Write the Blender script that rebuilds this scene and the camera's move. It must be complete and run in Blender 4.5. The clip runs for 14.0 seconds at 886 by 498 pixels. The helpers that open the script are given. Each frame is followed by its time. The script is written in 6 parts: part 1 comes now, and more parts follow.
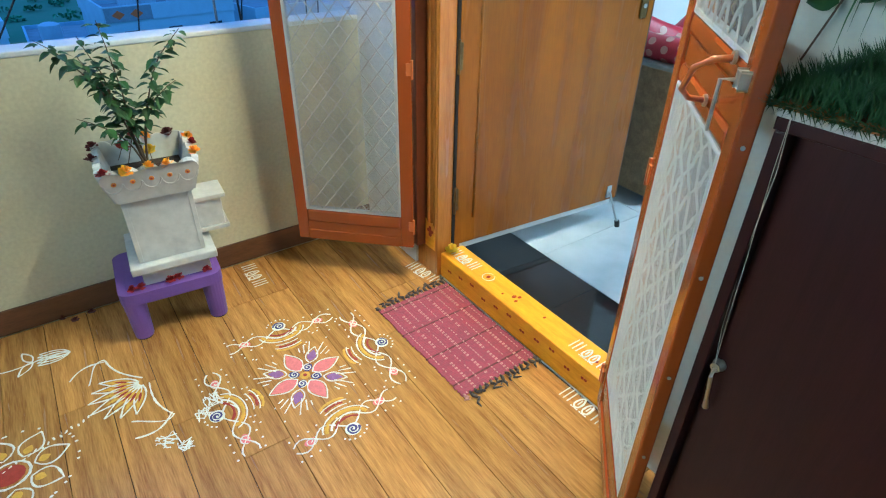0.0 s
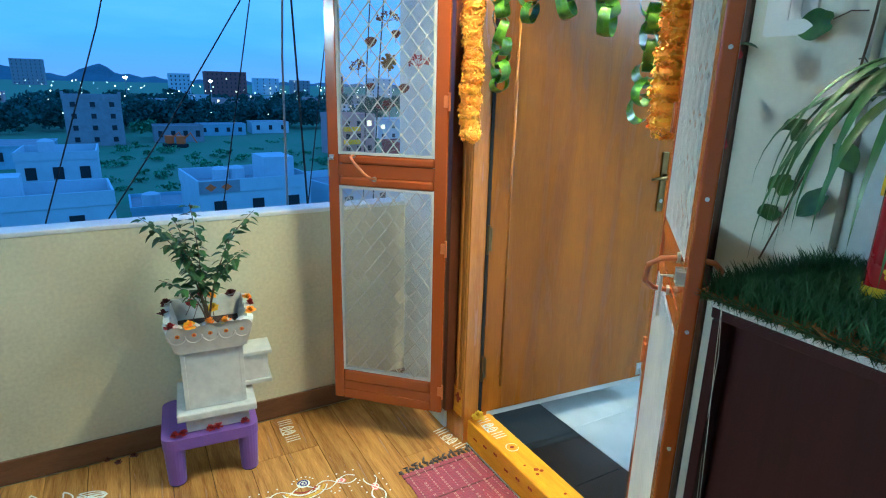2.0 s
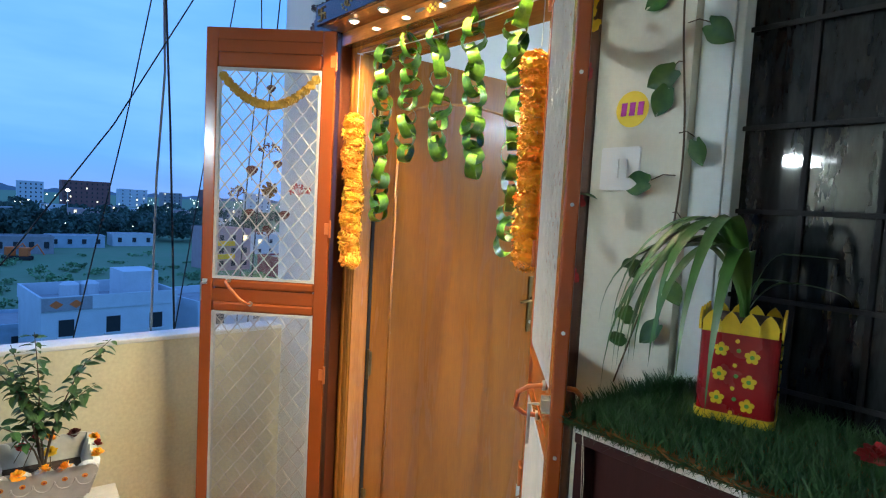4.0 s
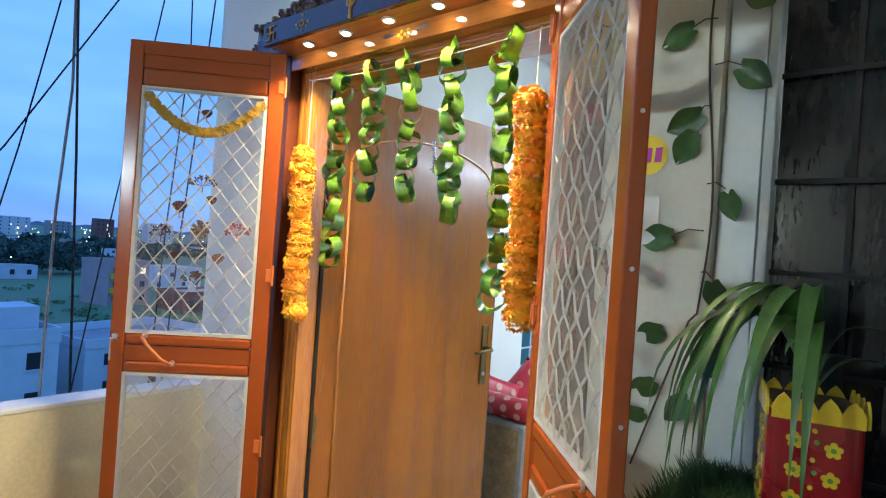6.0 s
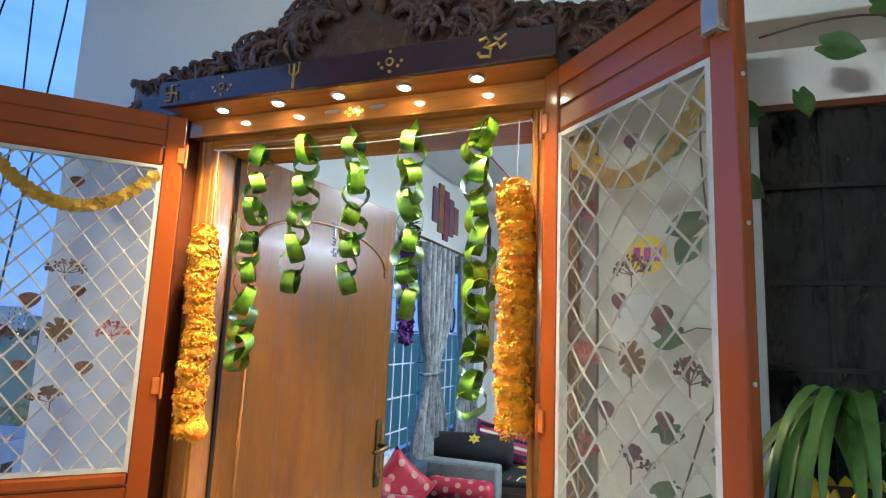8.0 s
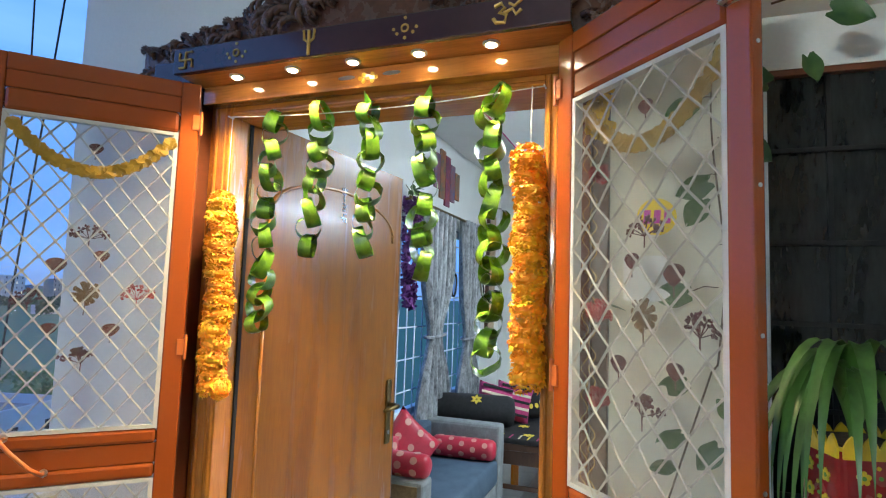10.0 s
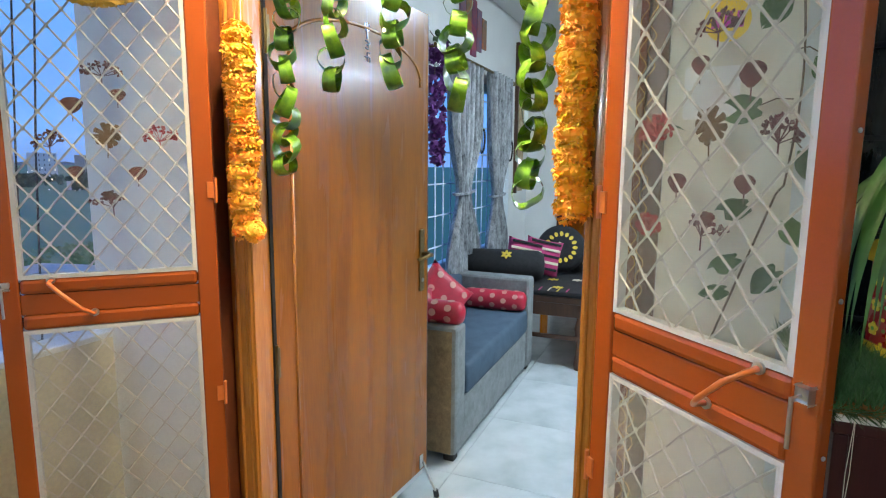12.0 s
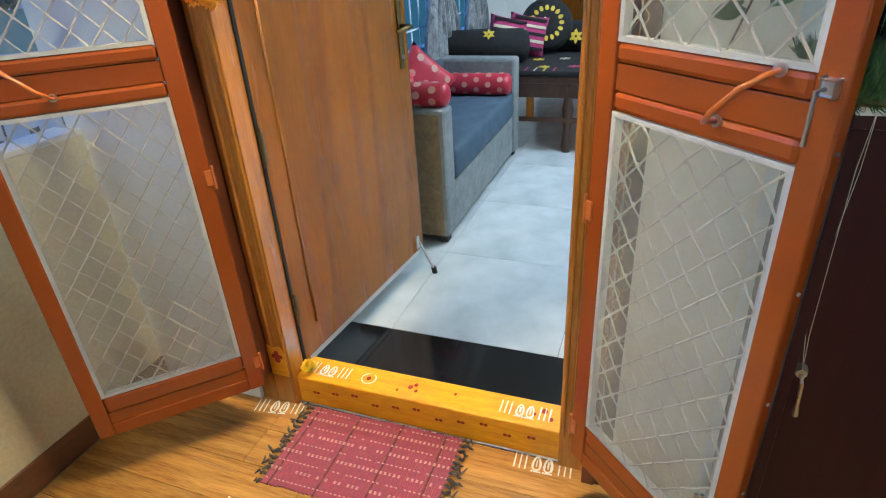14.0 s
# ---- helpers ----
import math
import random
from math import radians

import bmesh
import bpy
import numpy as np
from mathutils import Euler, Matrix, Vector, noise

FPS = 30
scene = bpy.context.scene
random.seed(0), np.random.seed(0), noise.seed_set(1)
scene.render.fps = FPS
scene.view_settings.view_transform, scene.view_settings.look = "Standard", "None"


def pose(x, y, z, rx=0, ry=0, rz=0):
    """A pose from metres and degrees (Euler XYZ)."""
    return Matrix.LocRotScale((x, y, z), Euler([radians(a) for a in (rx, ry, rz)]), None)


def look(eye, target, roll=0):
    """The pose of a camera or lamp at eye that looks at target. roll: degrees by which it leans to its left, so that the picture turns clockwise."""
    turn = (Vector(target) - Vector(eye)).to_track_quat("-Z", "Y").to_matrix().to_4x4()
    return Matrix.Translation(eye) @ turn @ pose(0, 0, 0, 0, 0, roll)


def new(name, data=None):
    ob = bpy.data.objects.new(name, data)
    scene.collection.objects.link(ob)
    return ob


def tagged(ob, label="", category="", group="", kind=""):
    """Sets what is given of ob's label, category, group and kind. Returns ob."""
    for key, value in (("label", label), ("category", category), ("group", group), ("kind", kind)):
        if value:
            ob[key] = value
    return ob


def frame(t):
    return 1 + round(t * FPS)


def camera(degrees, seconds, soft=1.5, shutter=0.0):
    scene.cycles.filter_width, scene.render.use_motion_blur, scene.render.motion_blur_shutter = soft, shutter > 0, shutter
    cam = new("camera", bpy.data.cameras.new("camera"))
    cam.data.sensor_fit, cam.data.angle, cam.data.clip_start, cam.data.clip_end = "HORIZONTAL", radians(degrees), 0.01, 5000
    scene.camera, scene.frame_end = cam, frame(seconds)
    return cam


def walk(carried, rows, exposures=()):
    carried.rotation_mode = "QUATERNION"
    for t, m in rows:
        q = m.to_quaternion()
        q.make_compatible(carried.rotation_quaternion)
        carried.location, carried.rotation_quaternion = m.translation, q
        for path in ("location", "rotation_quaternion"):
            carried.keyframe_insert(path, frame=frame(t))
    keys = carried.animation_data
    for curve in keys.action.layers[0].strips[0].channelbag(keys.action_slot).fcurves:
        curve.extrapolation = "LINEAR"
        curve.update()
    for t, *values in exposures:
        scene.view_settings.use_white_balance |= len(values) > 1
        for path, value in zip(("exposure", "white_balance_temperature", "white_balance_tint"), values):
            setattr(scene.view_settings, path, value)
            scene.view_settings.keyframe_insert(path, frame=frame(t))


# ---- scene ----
cam = camera(75.8, 14.0, soft=1.15)
PATH = [
    (0, (-1.187, -1.32, 1.48), (-0.208, 0.049, 0.4), 1.1),
    (0.5, (-1.196, -1.331, 1.502), (-0.188, 0.107, 0.544), 1.2),
    (1, (-1.178, -1.432, 1.519), (-0.257, 0.118, 0.655), 1.3),
    (1.5, (-1.175, -1.484, 1.536), (-0.27, 0.133, 0.782), 1.4),
    (2, (-1.195, -1.508, 1.557), (-0.25, 0.167, 1.006), 1.4),
    (2.5, (-1.202, -1.522, 1.572), (-0.205, 0.165, 1.17), 1.8),
    (3, (-1.215, -1.529, 1.585), (-0.208, 0.166, 1.252), 2.4),
    (3.5, (-1.219, -1.54, 1.593), (-0.027, 0.05, 1.368), 2.9),
    (4, (-1.218, -1.542, 1.6), (0.095, -0.04, 1.462), 3.1),
    (4.2, (-1.219, -1.541, 1.604), (0.122, -0.061, 1.495), 3.2),
    (6.5, (-1.166, -1.136, 1.63), (0.39, 0.12, 1.655), 4.9),
    (7, (-1.102, -0.976, 1.647), (0.573, 0.103, 1.819), 5.9),
    (7.2, (-1.139, -0.911, 1.665), (0.655, -0.066, 1.928), 3.8),
    (9.3, (-1.381, -0.814, 1.674), (0.485, -0.156, 1.966), 1.9),
    (9.5, (-1.374, -0.812, 1.67), (0.489, -0.131, 1.925), 1.9),
    (10, (-1.357, -0.812, 1.658), (0.51, -0.116, 1.832), 1.9),
    (10.5, (-1.346, -0.798, 1.637), (0.525, -0.094, 1.7), 1.5),
    (11, (-1.324, -0.783, 1.62), (0.533, -0.04, 1.598), 1.0),
    (11.5, (-1.311, -0.767, 1.596), (0.533, -0.004, 1.476), 0.4),
    (12, (-1.296, -0.757, 1.572), (0.531, 0.005, 1.281), 0.5),
    (12.5, (-1.283, -0.755, 1.546), (0.534, -0.042, 1.115), -0.0),
    (13, (-1.27, -0.75, 1.516), (0.522, -0.074, 0.943), -0.6),
    (13.5, (-1.267, -0.738, 1.482), (0.464, -0.074, 0.734), -1.4),
    (14, (-1.283, -0.723, 1.451), (0.364, -0.077, 0.519), -3.5),
]
walk(cam, [(t, look(eye, target, roll)) for t, eye, target, roll in PATH],
     [(0.0, 0.18, 4900, -4), (1.5, 0.18, 4900, -6), (2.2, 0.12, 4800, -8), (2.6, 0.12, 5000, 0), (3.2, 0.15, 5450, 6), (4.2, 0.17, 5900, 9),
      (6.5, 0.12, 6000, 10), (7.0, 0.02, 5950, 10), (9.3, 0.10, 6250, 10), (11.0, 0.0, 6100, 10), (12.5, 0.08, 6000, 9), (14.0, 0.04, 5800, 7)])

# ---- sky and large lights ----
world = bpy.data.worlds.new("dusk")
scene.world = world
world.use_nodes = True
wn = world.node_tree.nodes
wl = world.node_tree.links
bg = wn["Background"]
tc = wn.new("ShaderNodeTexCoord")
sep = wn.new("ShaderNodeSeparateXYZ")
wl.new(tc.outputs["Generated"], sep.inputs[0])
ramp = wn.new("ShaderNodeValToRGB")
ramp.color_ramp.elements[0].position, ramp.color_ramp.elements[0].color = 0.0, (0.13, 0.24, 0.52, 1)
ramp.color_ramp.elements[1].position, ramp.color_ramp.elements[1].color = 0.9, (0.06, 0.18, 0.60, 1)
e = ramp.color_ramp.elements.new(0.06)
e.color = (0.105, 0.27, 0.68, 1)
e = ramp.color_ramp.elements.new(0.35)
e.color = (0.115, 0.30, 0.74, 1)
wl.new(sep.outputs[2], ramp.inputs[0])
cmap = wn.new("ShaderNodeMapping")
cmap.inputs["Scale"].default_value = (1.0, 1.0, 5.0)
cloud = wn.new("ShaderNodeTexNoise")
cloud.inputs["Scale"].default_value, cloud.inputs["Detail"].default_value = 2.2, 5
wl.new(tc.outputs["Generated"], cmap.inputs[0])
wl.new(cmap.outputs[0], cloud.inputs["Vector"])
cr = wn.new("ShaderNodeMapRange")
cr.inputs[1].default_value, cr.inputs[2].default_value, cr.inputs[3].default_value, cr.inputs[4].default_value = 0.42, 0.72, 0.0, 0.45
wl.new(cloud.outputs[0], cr.inputs[0])
mixc = wn.new("ShaderNodeMix")
mixc.data_type = "RGBA"
mixc.inputs[7].default_value = (0.25, 0.47, 0.83, 1)
wl.new(cr.outputs[0], mixc.inputs[0])
wl.new(ramp.outputs[0], mixc.inputs[6])
wl.new(mixc.outputs[2], bg.inputs[0])
bg.inputs[1].default_value = 1.6


def lamp(name, kind, m, energy, color, **more):
    data = bpy.data.lights.new(name, kind)
    data.energy, data.color = energy, color
    if kind == "AREA":
        data.shape, data.size, data.size_y = "RECTANGLE", more["size"], more["size_y"]
    elif kind == "SPOT":
        data.spot_size, data.spot_blend, data.shadow_soft_size = radians(more["cone"]), 0.9, more["size"]
    else:
        data.shadow_soft_size = more["size"]
    ob = new(name, data)
    ob.matrix_world = m
    return ob


WARM, COOL = (1.0, 0.76, 0.40), (0.80, 0.93, 1.0)
LAMP_Y = [0.298 - 0.1865 * i for i in range(5)]
for y in LAMP_Y:
    lamp("downlight_lamp", "SPOT", look((-0.098, y, 2.258), (-0.36, y, 0)), 60, WARM, cone=125, size=0.02)
lamp("lobby_tube_lamp", "AREA", look((-3.0, -0.19, 2.05), (-0.6, -2.4, 0.9)), 48, (0.90, 1.0, 0.94), size=0.40, size_y=0.05)
lamp("room_tube_lamp", "AREA", look((3.0, -2.2, 2.45), (2.6, 1.0, 0.6)), 45, COOL, size=1.2, size_y=0.06)
lamp("room_ceiling_lamp", "AREA", look((2.4, -0.9, 2.75), (2.4, -0.9, 0.0)), 58, COOL, size=0.5, size_y=0.5)


# ---- materials ----
def material(name, color, rough=0.5, metal=0.0, vary=0.12, scale=6.0, bump=0.05, grain=60.0, stretch=(1, 1, 1),
             second=None, coat=0.0, piece=0.0, transmission=0.0, spec=0.5, wear=1.0):
    """A surface with broad stains, fine grain and relief, in metres."""
    m = bpy.data.materials.new(name)
    m.use_nodes = True
    n, l = m.node_tree.nodes, m.node_tree.links
    b = n["Principled BSDF"]
    b.inputs["Metallic"].default_value = metal
    b.inputs["Coat Weight"].default_value = coat
    b.inputs["Coat Roughness"].default_value = 0.08
    b.inputs["Specular IOR Level"].default_value = spec
    b.inputs["Transmission Weight"].default_value = transmission
    geo = n.new("ShaderNodeTexCoord")
    mp = n.new("ShaderNodeMapping")
    mp.inputs["Scale"].default_value = stretch
    l.new(geo.outputs["Object"], mp.inputs[0])
    big, fine = n.new("ShaderNodeTexNoise"), n.new("ShaderNodeTexNoise")
    big.inputs["Scale"].default_value, big.inputs["Detail"].default_value, big.inputs["Distortion"].default_value = scale, 5, 0.6
    fine.inputs["Scale"].default_value, fine.inputs["Detail"].default_value = grain, 4
    l.new(mp.outputs[0], big.inputs["Vector"])
    l.new(mp.outputs[0], fine.inputs["Vector"])
    mix = n.new("ShaderNodeMix")
    mix.data_type = "RGBA"
    c2 = second or tuple(c * (1 - 2.2 * vary) for c in color)
    mix.inputs[6].default_value, mix.inputs[7].default_value = (*color, 1), (*c2, 1)
    add = n.new("ShaderNodeMath")
    add.operation = "MULTIPLY_ADD"
    l.new(fine.outputs[0], add.inputs[0])
    add.inputs[1].default_value = 0.5
    half = n.new("ShaderNodeMath")
    half.operation = "MULTIPLY"
    half.inputs[1].default_value = 0.75
    l.new(big.outputs[0], half.inputs[0])
    l.new(half.outputs[0], add.inputs[2])
    mr = n.new("ShaderNodeMapRange")
    mr.inputs[1].default_value, mr.inputs[2].default_value = 0.40, 0.86
    l.new(add.outputs[0], mr.inputs[0])
    l.new(mr.outputs[0], mix.inputs[0])
    out = mix.outputs[2]
    if piece:
        info = n.new("ShaderNodeObjectInfo")
        pr = n.new("ShaderNodeMapRange")
        pr.inputs[3].default_value, pr.inputs[4].default_value = 1 - piece, 1 + piece
        l.new(info.outputs["Random"], pr.inputs[0])
        hsv = n.new("ShaderNodeHueSaturation")
        l.new(pr.outputs[0], hsv.inputs["Value"])
        l.new(out, hsv.inputs["Color"])
        out = hsv.outputs[0]
    l.new(out, b.inputs["Base Color"])
    rr = n.new("ShaderNodeMapRange")
    rr.inputs[3].default_value, rr.inputs[4].default_value = max(rough - 0.08 * wear, 0.02), min(rough + 0.12 * wear, 1)
    l.new(big.outputs[0], rr.inputs[0])
    l.new(rr.outputs[0], b.inputs["Roughness"])
    if bump:
        bp = n.new("ShaderNodeBump")
        bp.inputs["Strength"].default_value, bp.inputs["Distance"].default_value = bump, 0.01
        l.new(fine.outputs[0], bp.inputs["Height"])
        l.new(bp.outputs[0], b.inputs["Normal"])
    return m


def glow(name, color, strength):
    m = bpy.data.materials.new(name)
    m.use_nodes = True
    b = m.node_tree.nodes["Principled BSDF"]
    b.inputs["Base Color"].default_value = (*color, 1)
    b.inputs["Emission Color"].default_value = (*color, 1)
    b.inputs["Emission Strength"].default_value = strength
    return m


wall_paint = material("cream_wall_paint", (0.74, 0.72, 0.60), 0.6, vary=0.05, scale=2.0, bump=0.06, grain=90)
white_paint = material("white_wall_paint", (0.76, 0.77, 0.75), 0.6, vary=0.04, scale=2.0, bump=0.06, grain=90)
parapet_paint = material("cream_parapet_paint", (0.66, 0.63, 0.46), 0.7, vary=0.10, scale=1.6, bump=0.05, grain=70, second=(0.46, 0.43, 0.31))
coping_paint = material("pale_coping", (0.70, 0.74, 0.78), 0.6, vary=0.08, scale=5, bump=0.15)
plank = material("wood_plank", (0.55, 0.29, 0.075), 0.22, vary=0.25, scale=3.6, grain=22, stretch=(12, 0.8, 1), bump=0.10, second=(0.21, 0.088, 0.022), piece=0.14)
baseboard_wood = material("baseboard_wood", (0.17, 0.075, 0.035), 0.45, vary=0.2, scale=4, grain=40, stretch=(1, 6, 6), bump=0.1)
# shade of the door gap as a near-black colour
gap_shade = material("rebate_gap_shade", (0.008, 0.006, 0.005), 0.9, vary=0.2, scale=20)
joint_dark = material("dark_joint", (0.05, 0.025, 0.012), 0.8, vary=0.1)
varnish = material("golden_varnished_wood", (0.50, 0.20, 0.028), 0.22, vary=0.2, scale=4, grain=30, stretch=(10, 10, 0.8), bump=0.04, second=(0.30, 0.105, 0.014), coat=0.5)
varnish_y = material("golden_varnished_head", (0.50, 0.20, 0.028), 0.16, vary=0.2, scale=4, grain=30, stretch=(10, 0.8, 10), bump=0.02, second=(0.30, 0.105, 0.014), coat=0.6)
yellow_sill = material("turmeric_yellow_sill", (0.82, 0.38, 0.006), 0.38, vary=0.2, scale=6, grain=30, stretch=(8, 1, 8), bump=0.05, second=(0.60, 0.22, 0.004), coat=0.1, spec=0.35)
teak = material("teak_door_veneer", (0.34, 0.122, 0.009), 0.24, vary=0.25, scale=2.2, grain=24, stretch=(6, 6, 0.55), bump=0.02, second=(0.20, 0.062, 0.007), coat=0.05, spec=0.25)
teak_dark = material("dark_teak_edge", (0.09, 0.035, 0.015), 0.35, vary=0.2, scale=4, stretch=(6, 6, 0.6), coat=0.3)
alu = material("copper_brown_aluminium", (0.27, 0.056, 0.009), 0.22, metal=0.0, vary=0.03, scale=3, bump=0.0, grain=200, coat=0.3, wear=0.2)
alu_dark = material("dark_brown_aluminium", (0.16, 0.05, 0.025), 0.3, metal=0.25, vary=0.08, scale=8, bump=0.01, coat=0.3)
grille_paint = material("white_grille", (0.56, 0.53, 0.46), 0.45, vary=0.12, scale=30, bump=0.05)
net_thread = material("grey_net_thread", (0.50, 0.49, 0.46), 0.7, vary=0.10, scale=4, grain=40, bump=0.0)
bead_grey = material("grey_glazing_bead", (0.58, 0.58, 0.57), 0.5, vary=0.08)
carving = material("carved_rosewood", (0.13, 0.058, 0.034), 0.25, vary=0.25, scale=20, grain=90, bump=0.15, coat=0.5)
laminate = material("plum_laminate", (0.045, 0.020, 0.030), 0.18, vary=0.1, scale=10, bump=0.01, coat=0.4)
canopy_wood = material("orange_canopy_wood", (0.42, 0.16, 0.03), 0.20, vary=0.2, scale=5, grain=30, stretch=(9, 0.8, 9), coat=0.5, bump=0.02)
header_polish = material("polished_header_wood", (0.46, 0.18, 0.035), 0.07, vary=0.2, scale=5, grain=30, stretch=(9, 0.8, 9), coat=1.0, bump=0.0, wear=0.3)
gold = material("old_gold", (0.60, 0.38, 0.10), 0.35, metal=0.7, vary=0.1, scale=40)
steel = material("brushed_steel", (0.62, 0.62, 0.60), 0.28, metal=1.0, vary=0.06, scale=40)
brass = material("aged_brass", (0.24, 0.165, 0.06), 0.35, metal=1.0, vary=0.15, scale=40)
black_glass = material("black_polished_granite", (0.008, 0.008, 0.009), 0.06, vary=0.1, scale=20, bump=0.0)
marble = material("white_marble_tile", (0.62, 0.66, 0.68), 0.05, vary=0.12, scale=2.2, grain=7, bump=0.0, second=(0.40, 0.44, 0.46), piece=0.03)
maroon = material("maroon_laminate", (0.036, 0.008, 0.010), 0.38, vary=0.2, scale=3, grain=40, stretch=(14, 14, 0.7), bump=0.02, coat=0.0, spec=0.3)
# ---- mesh helpers ----
def part(name, bm, mat, parent=None, label="", smooth=False):
    me = bpy.data.meshes.new(name)
    bmesh.ops.recalc_face_normals(bm, faces=bm.faces)
    bm.to_mesh(me)
    bm.free()
    me.materials.append(mat)
    if smooth:
        me.shade_smooth()
    ob = new(name, me)
    if parent:
        ob.parent = parent
    if label:
        ob["label"] = label
    return ob


def thing(name, at=(0, 0, 0), turn=0, label="", category="", group="", kind=""):
    ob = new(name)
    ob.empty_display_size = 0.05
    ob.matrix_basis = pose(*at, 0, 0, turn)
    return tagged(ob, label, category, group, kind)


def box(x0, x1, y0, y1, z0, z1, bevel=0.0, bm=None):
    b = bmesh.new()
    bmesh.ops.create_cube(b, size=1)
    for v in b.verts:
        v.co = Vector((x0 + (v.co.x + 0.5) * (x1 - x0), y0 + (v.co.y + 0.5) * (y1 - y0), z0 + (v.co.z + 0.5) * (z1 - z0)))
    if bevel:
        bmesh.ops.bevel(b, geom=b.edges[:], offset=bevel, segments=2, affect="EDGES", profile=0.5)
    if bm is None:
        return b
    join(bm, b)
    return bm


def join(bm, other, m=None):
    """Adds another bmesh to bm, moved by m."""
    me = bpy.data.meshes.new("tmp")
    if m is not None:
        other.transform(m)
    other.to_mesh(me)
    other.free()
    bm.from_mesh(me)
    bpy.data.meshes.remove(me)
    return bm


def tube(points, radius, sides=8, bm=None, flat=1.0, caps=True):
    """A round rod along points; radius is one number or one for each point."""
    b = bm or bmesh.new()
    pts = [Vector(p) for p in points]
    rad = radius if isinstance(radius, (list, tuple)) else [radius] * len(pts)
    rings = []
    up = Vector((0.31, 0.17, 0.93))
    for i, p in enumerate(pts):
        d = (pts[min(i + 1, len(pts) - 1)] - pts[max(i - 1, 0)]).normalized()
        u = d.cross(up)
        if u.length < 0.05:
            u = d.cross(Vector((1, 0, 0)))
        u.normalize()
        w = d.cross(u)
        rings.append([b.verts.new(p + rad[i] * (u * math.cos(a) + w * flat * math.sin(a))) for a in (2 * math.pi * k / sides for k in range(sides))])
    for r, s in zip(rings, rings[1:]):
        for k in range(sides):
            b.faces.new((r[k], r[(k + 1) % sides], s[(k + 1) % sides], s[k]))
    if caps:
        b.faces.new(rings[0][::-1])
        b.faces.new(rings[-1])
    return b


def lathe(profile, sides=16, bm=None, at=(0, 0, 0)):
    """Turns (radius, height) pairs round z."""
    b = bm or bmesh.new()
    c = Vector(at)
    rings = [[b.verts.new(c + Vector((r * math.cos(a), r * math.sin(a), z))) for a in (2 * math.pi * k / sides for k in range(sides))] for r, z in profile]
    for r, s in zip(rings, rings[1:]):
        for k in range(sides):
            b.faces.new((r[k], r[(k + 1) % sides], s[(k + 1) % sides], s[k]))
    b.faces.new(rings[0][::-1])
    b.faces.new(rings[-1])
    return b


def slab(outline, thick, m=None, bm=None):
    """A flat shape of (u, v) corners in the xy plane, thick upwards."""
    b = bmesh.new()
    low = [b.verts.new((u, v, 0)) for u, v in outline]
    top = [b.verts.new((u, v, thick)) for u, v in outline]
    b.faces.new(low[::-1])
    b.faces.new(top)
    for i in range(len(low)):
        j = (i + 1) % len(low)
        b.faces.new((low[i], low[j], top[j], top[i]))
    if m is not None:
        b.transform(m)
    if bm is None:
        return b
    return join(bm, b)


def wall_map(y, z, x=0.0):
    """Lays the xy plane on a wall that faces -x: u runs to -y (to the right), v up."""
    return Matrix(((0, 0, -1, x), (-1, 0, 0, y), (0, 1, 0, z), (0, 0, 0, 1)))


def structure(name, bm, mat, label, category):
    return tagged(part(name, bm, mat), label, category, "", "structure")


# ---- lobby shell ----
WX = 0.0            # face of the wall with the door
PY = 0.985          # inner face of the parapet
SLOT = -0.02        # base below the planks
floor = structure("floor", box(-3.2, 0.02, -3.2, PY, -0.2, SLOT), joint_dark, "wood-look plank floor of the lobby", "floor")

b = box(0.02, 0.17, -1.02, -0.637, 0, 3.25)
box(0.02, 0.17, -0.637, 0.49, 2.24, 3.25, bm=b)
box(0.03, 0.17, 0.49, 0.54, -0.2, 3.25, bm=b)
box(-0.01, 0.17, 0.54, 1.045, -0.2, 3.25, bm=b)
box(0.02, 0.17, -3.2, -1.02, 0, 1.1, bm=b)
box(0.02, 0.17, -3.2, -1.02, 2.18, 3.25, bm=b)
box(0.02, 0.17, -3.2, -2.4, 1.1, 2.18, bm=b)
box(0.02, 0.16, -0.62, 0.49, -0.2, -0.003, bm=b)
box(-0.01, 0.02, -1.0, 0.54, 2.3005, 3.25, bm=b)
wall_door = structure("wall_door", b, white_paint, "white painted wall round the entrance door", "wall")
b = box(-0.03, 0.02, -0.95, -0.718, 0, 2.2995)
structure("wall_pier", b, wall_paint, "pale cream wall face beside the door frame", "wall")
b = box(-0.12, 0.02, -3.2, -1.0, 2.30, 3.25, 0.004)
structure("wall_beam", b, white_paint, "white painted beam over the dark window", "wall")

structure("parapet", box(-3.2, -0.0105, PY, PY + 0.10, -0.4, 0.99), parapet_paint, "cream painted parapet wall with stains", "wall")
structure("parapet_coping", box(-3.2, -0.0105, PY - 0.003, PY + 0.115, 0.9905, 1.01, 0.005), coping_paint, "pale bluish top of the parapet", "coping")
structure("baseboard", box(-3.2, -0.0105, PY - 0.012, PY, 0, 0.105, 0.003), baseboard_wood, "dark brown wooden baseboard along the parapet", "baseboard")
structure("wall_back", box(-3.25, -3.1, -3.2, PY, -0.2, 3.25), wall_paint, "plain cream wall of the lobby", "wall")
structure("wall_side", box(-3.2, 0.17, -3.35, -3.2, -0.2, 3.25), wall_paint, "plain cream end wall of the lobby", "wall")
structure("ceiling", box(-3.25, 0.17, -3.35, 1.34, 3.25, 3.4), white_paint, "plain white lobby ceiling", "ceiling")

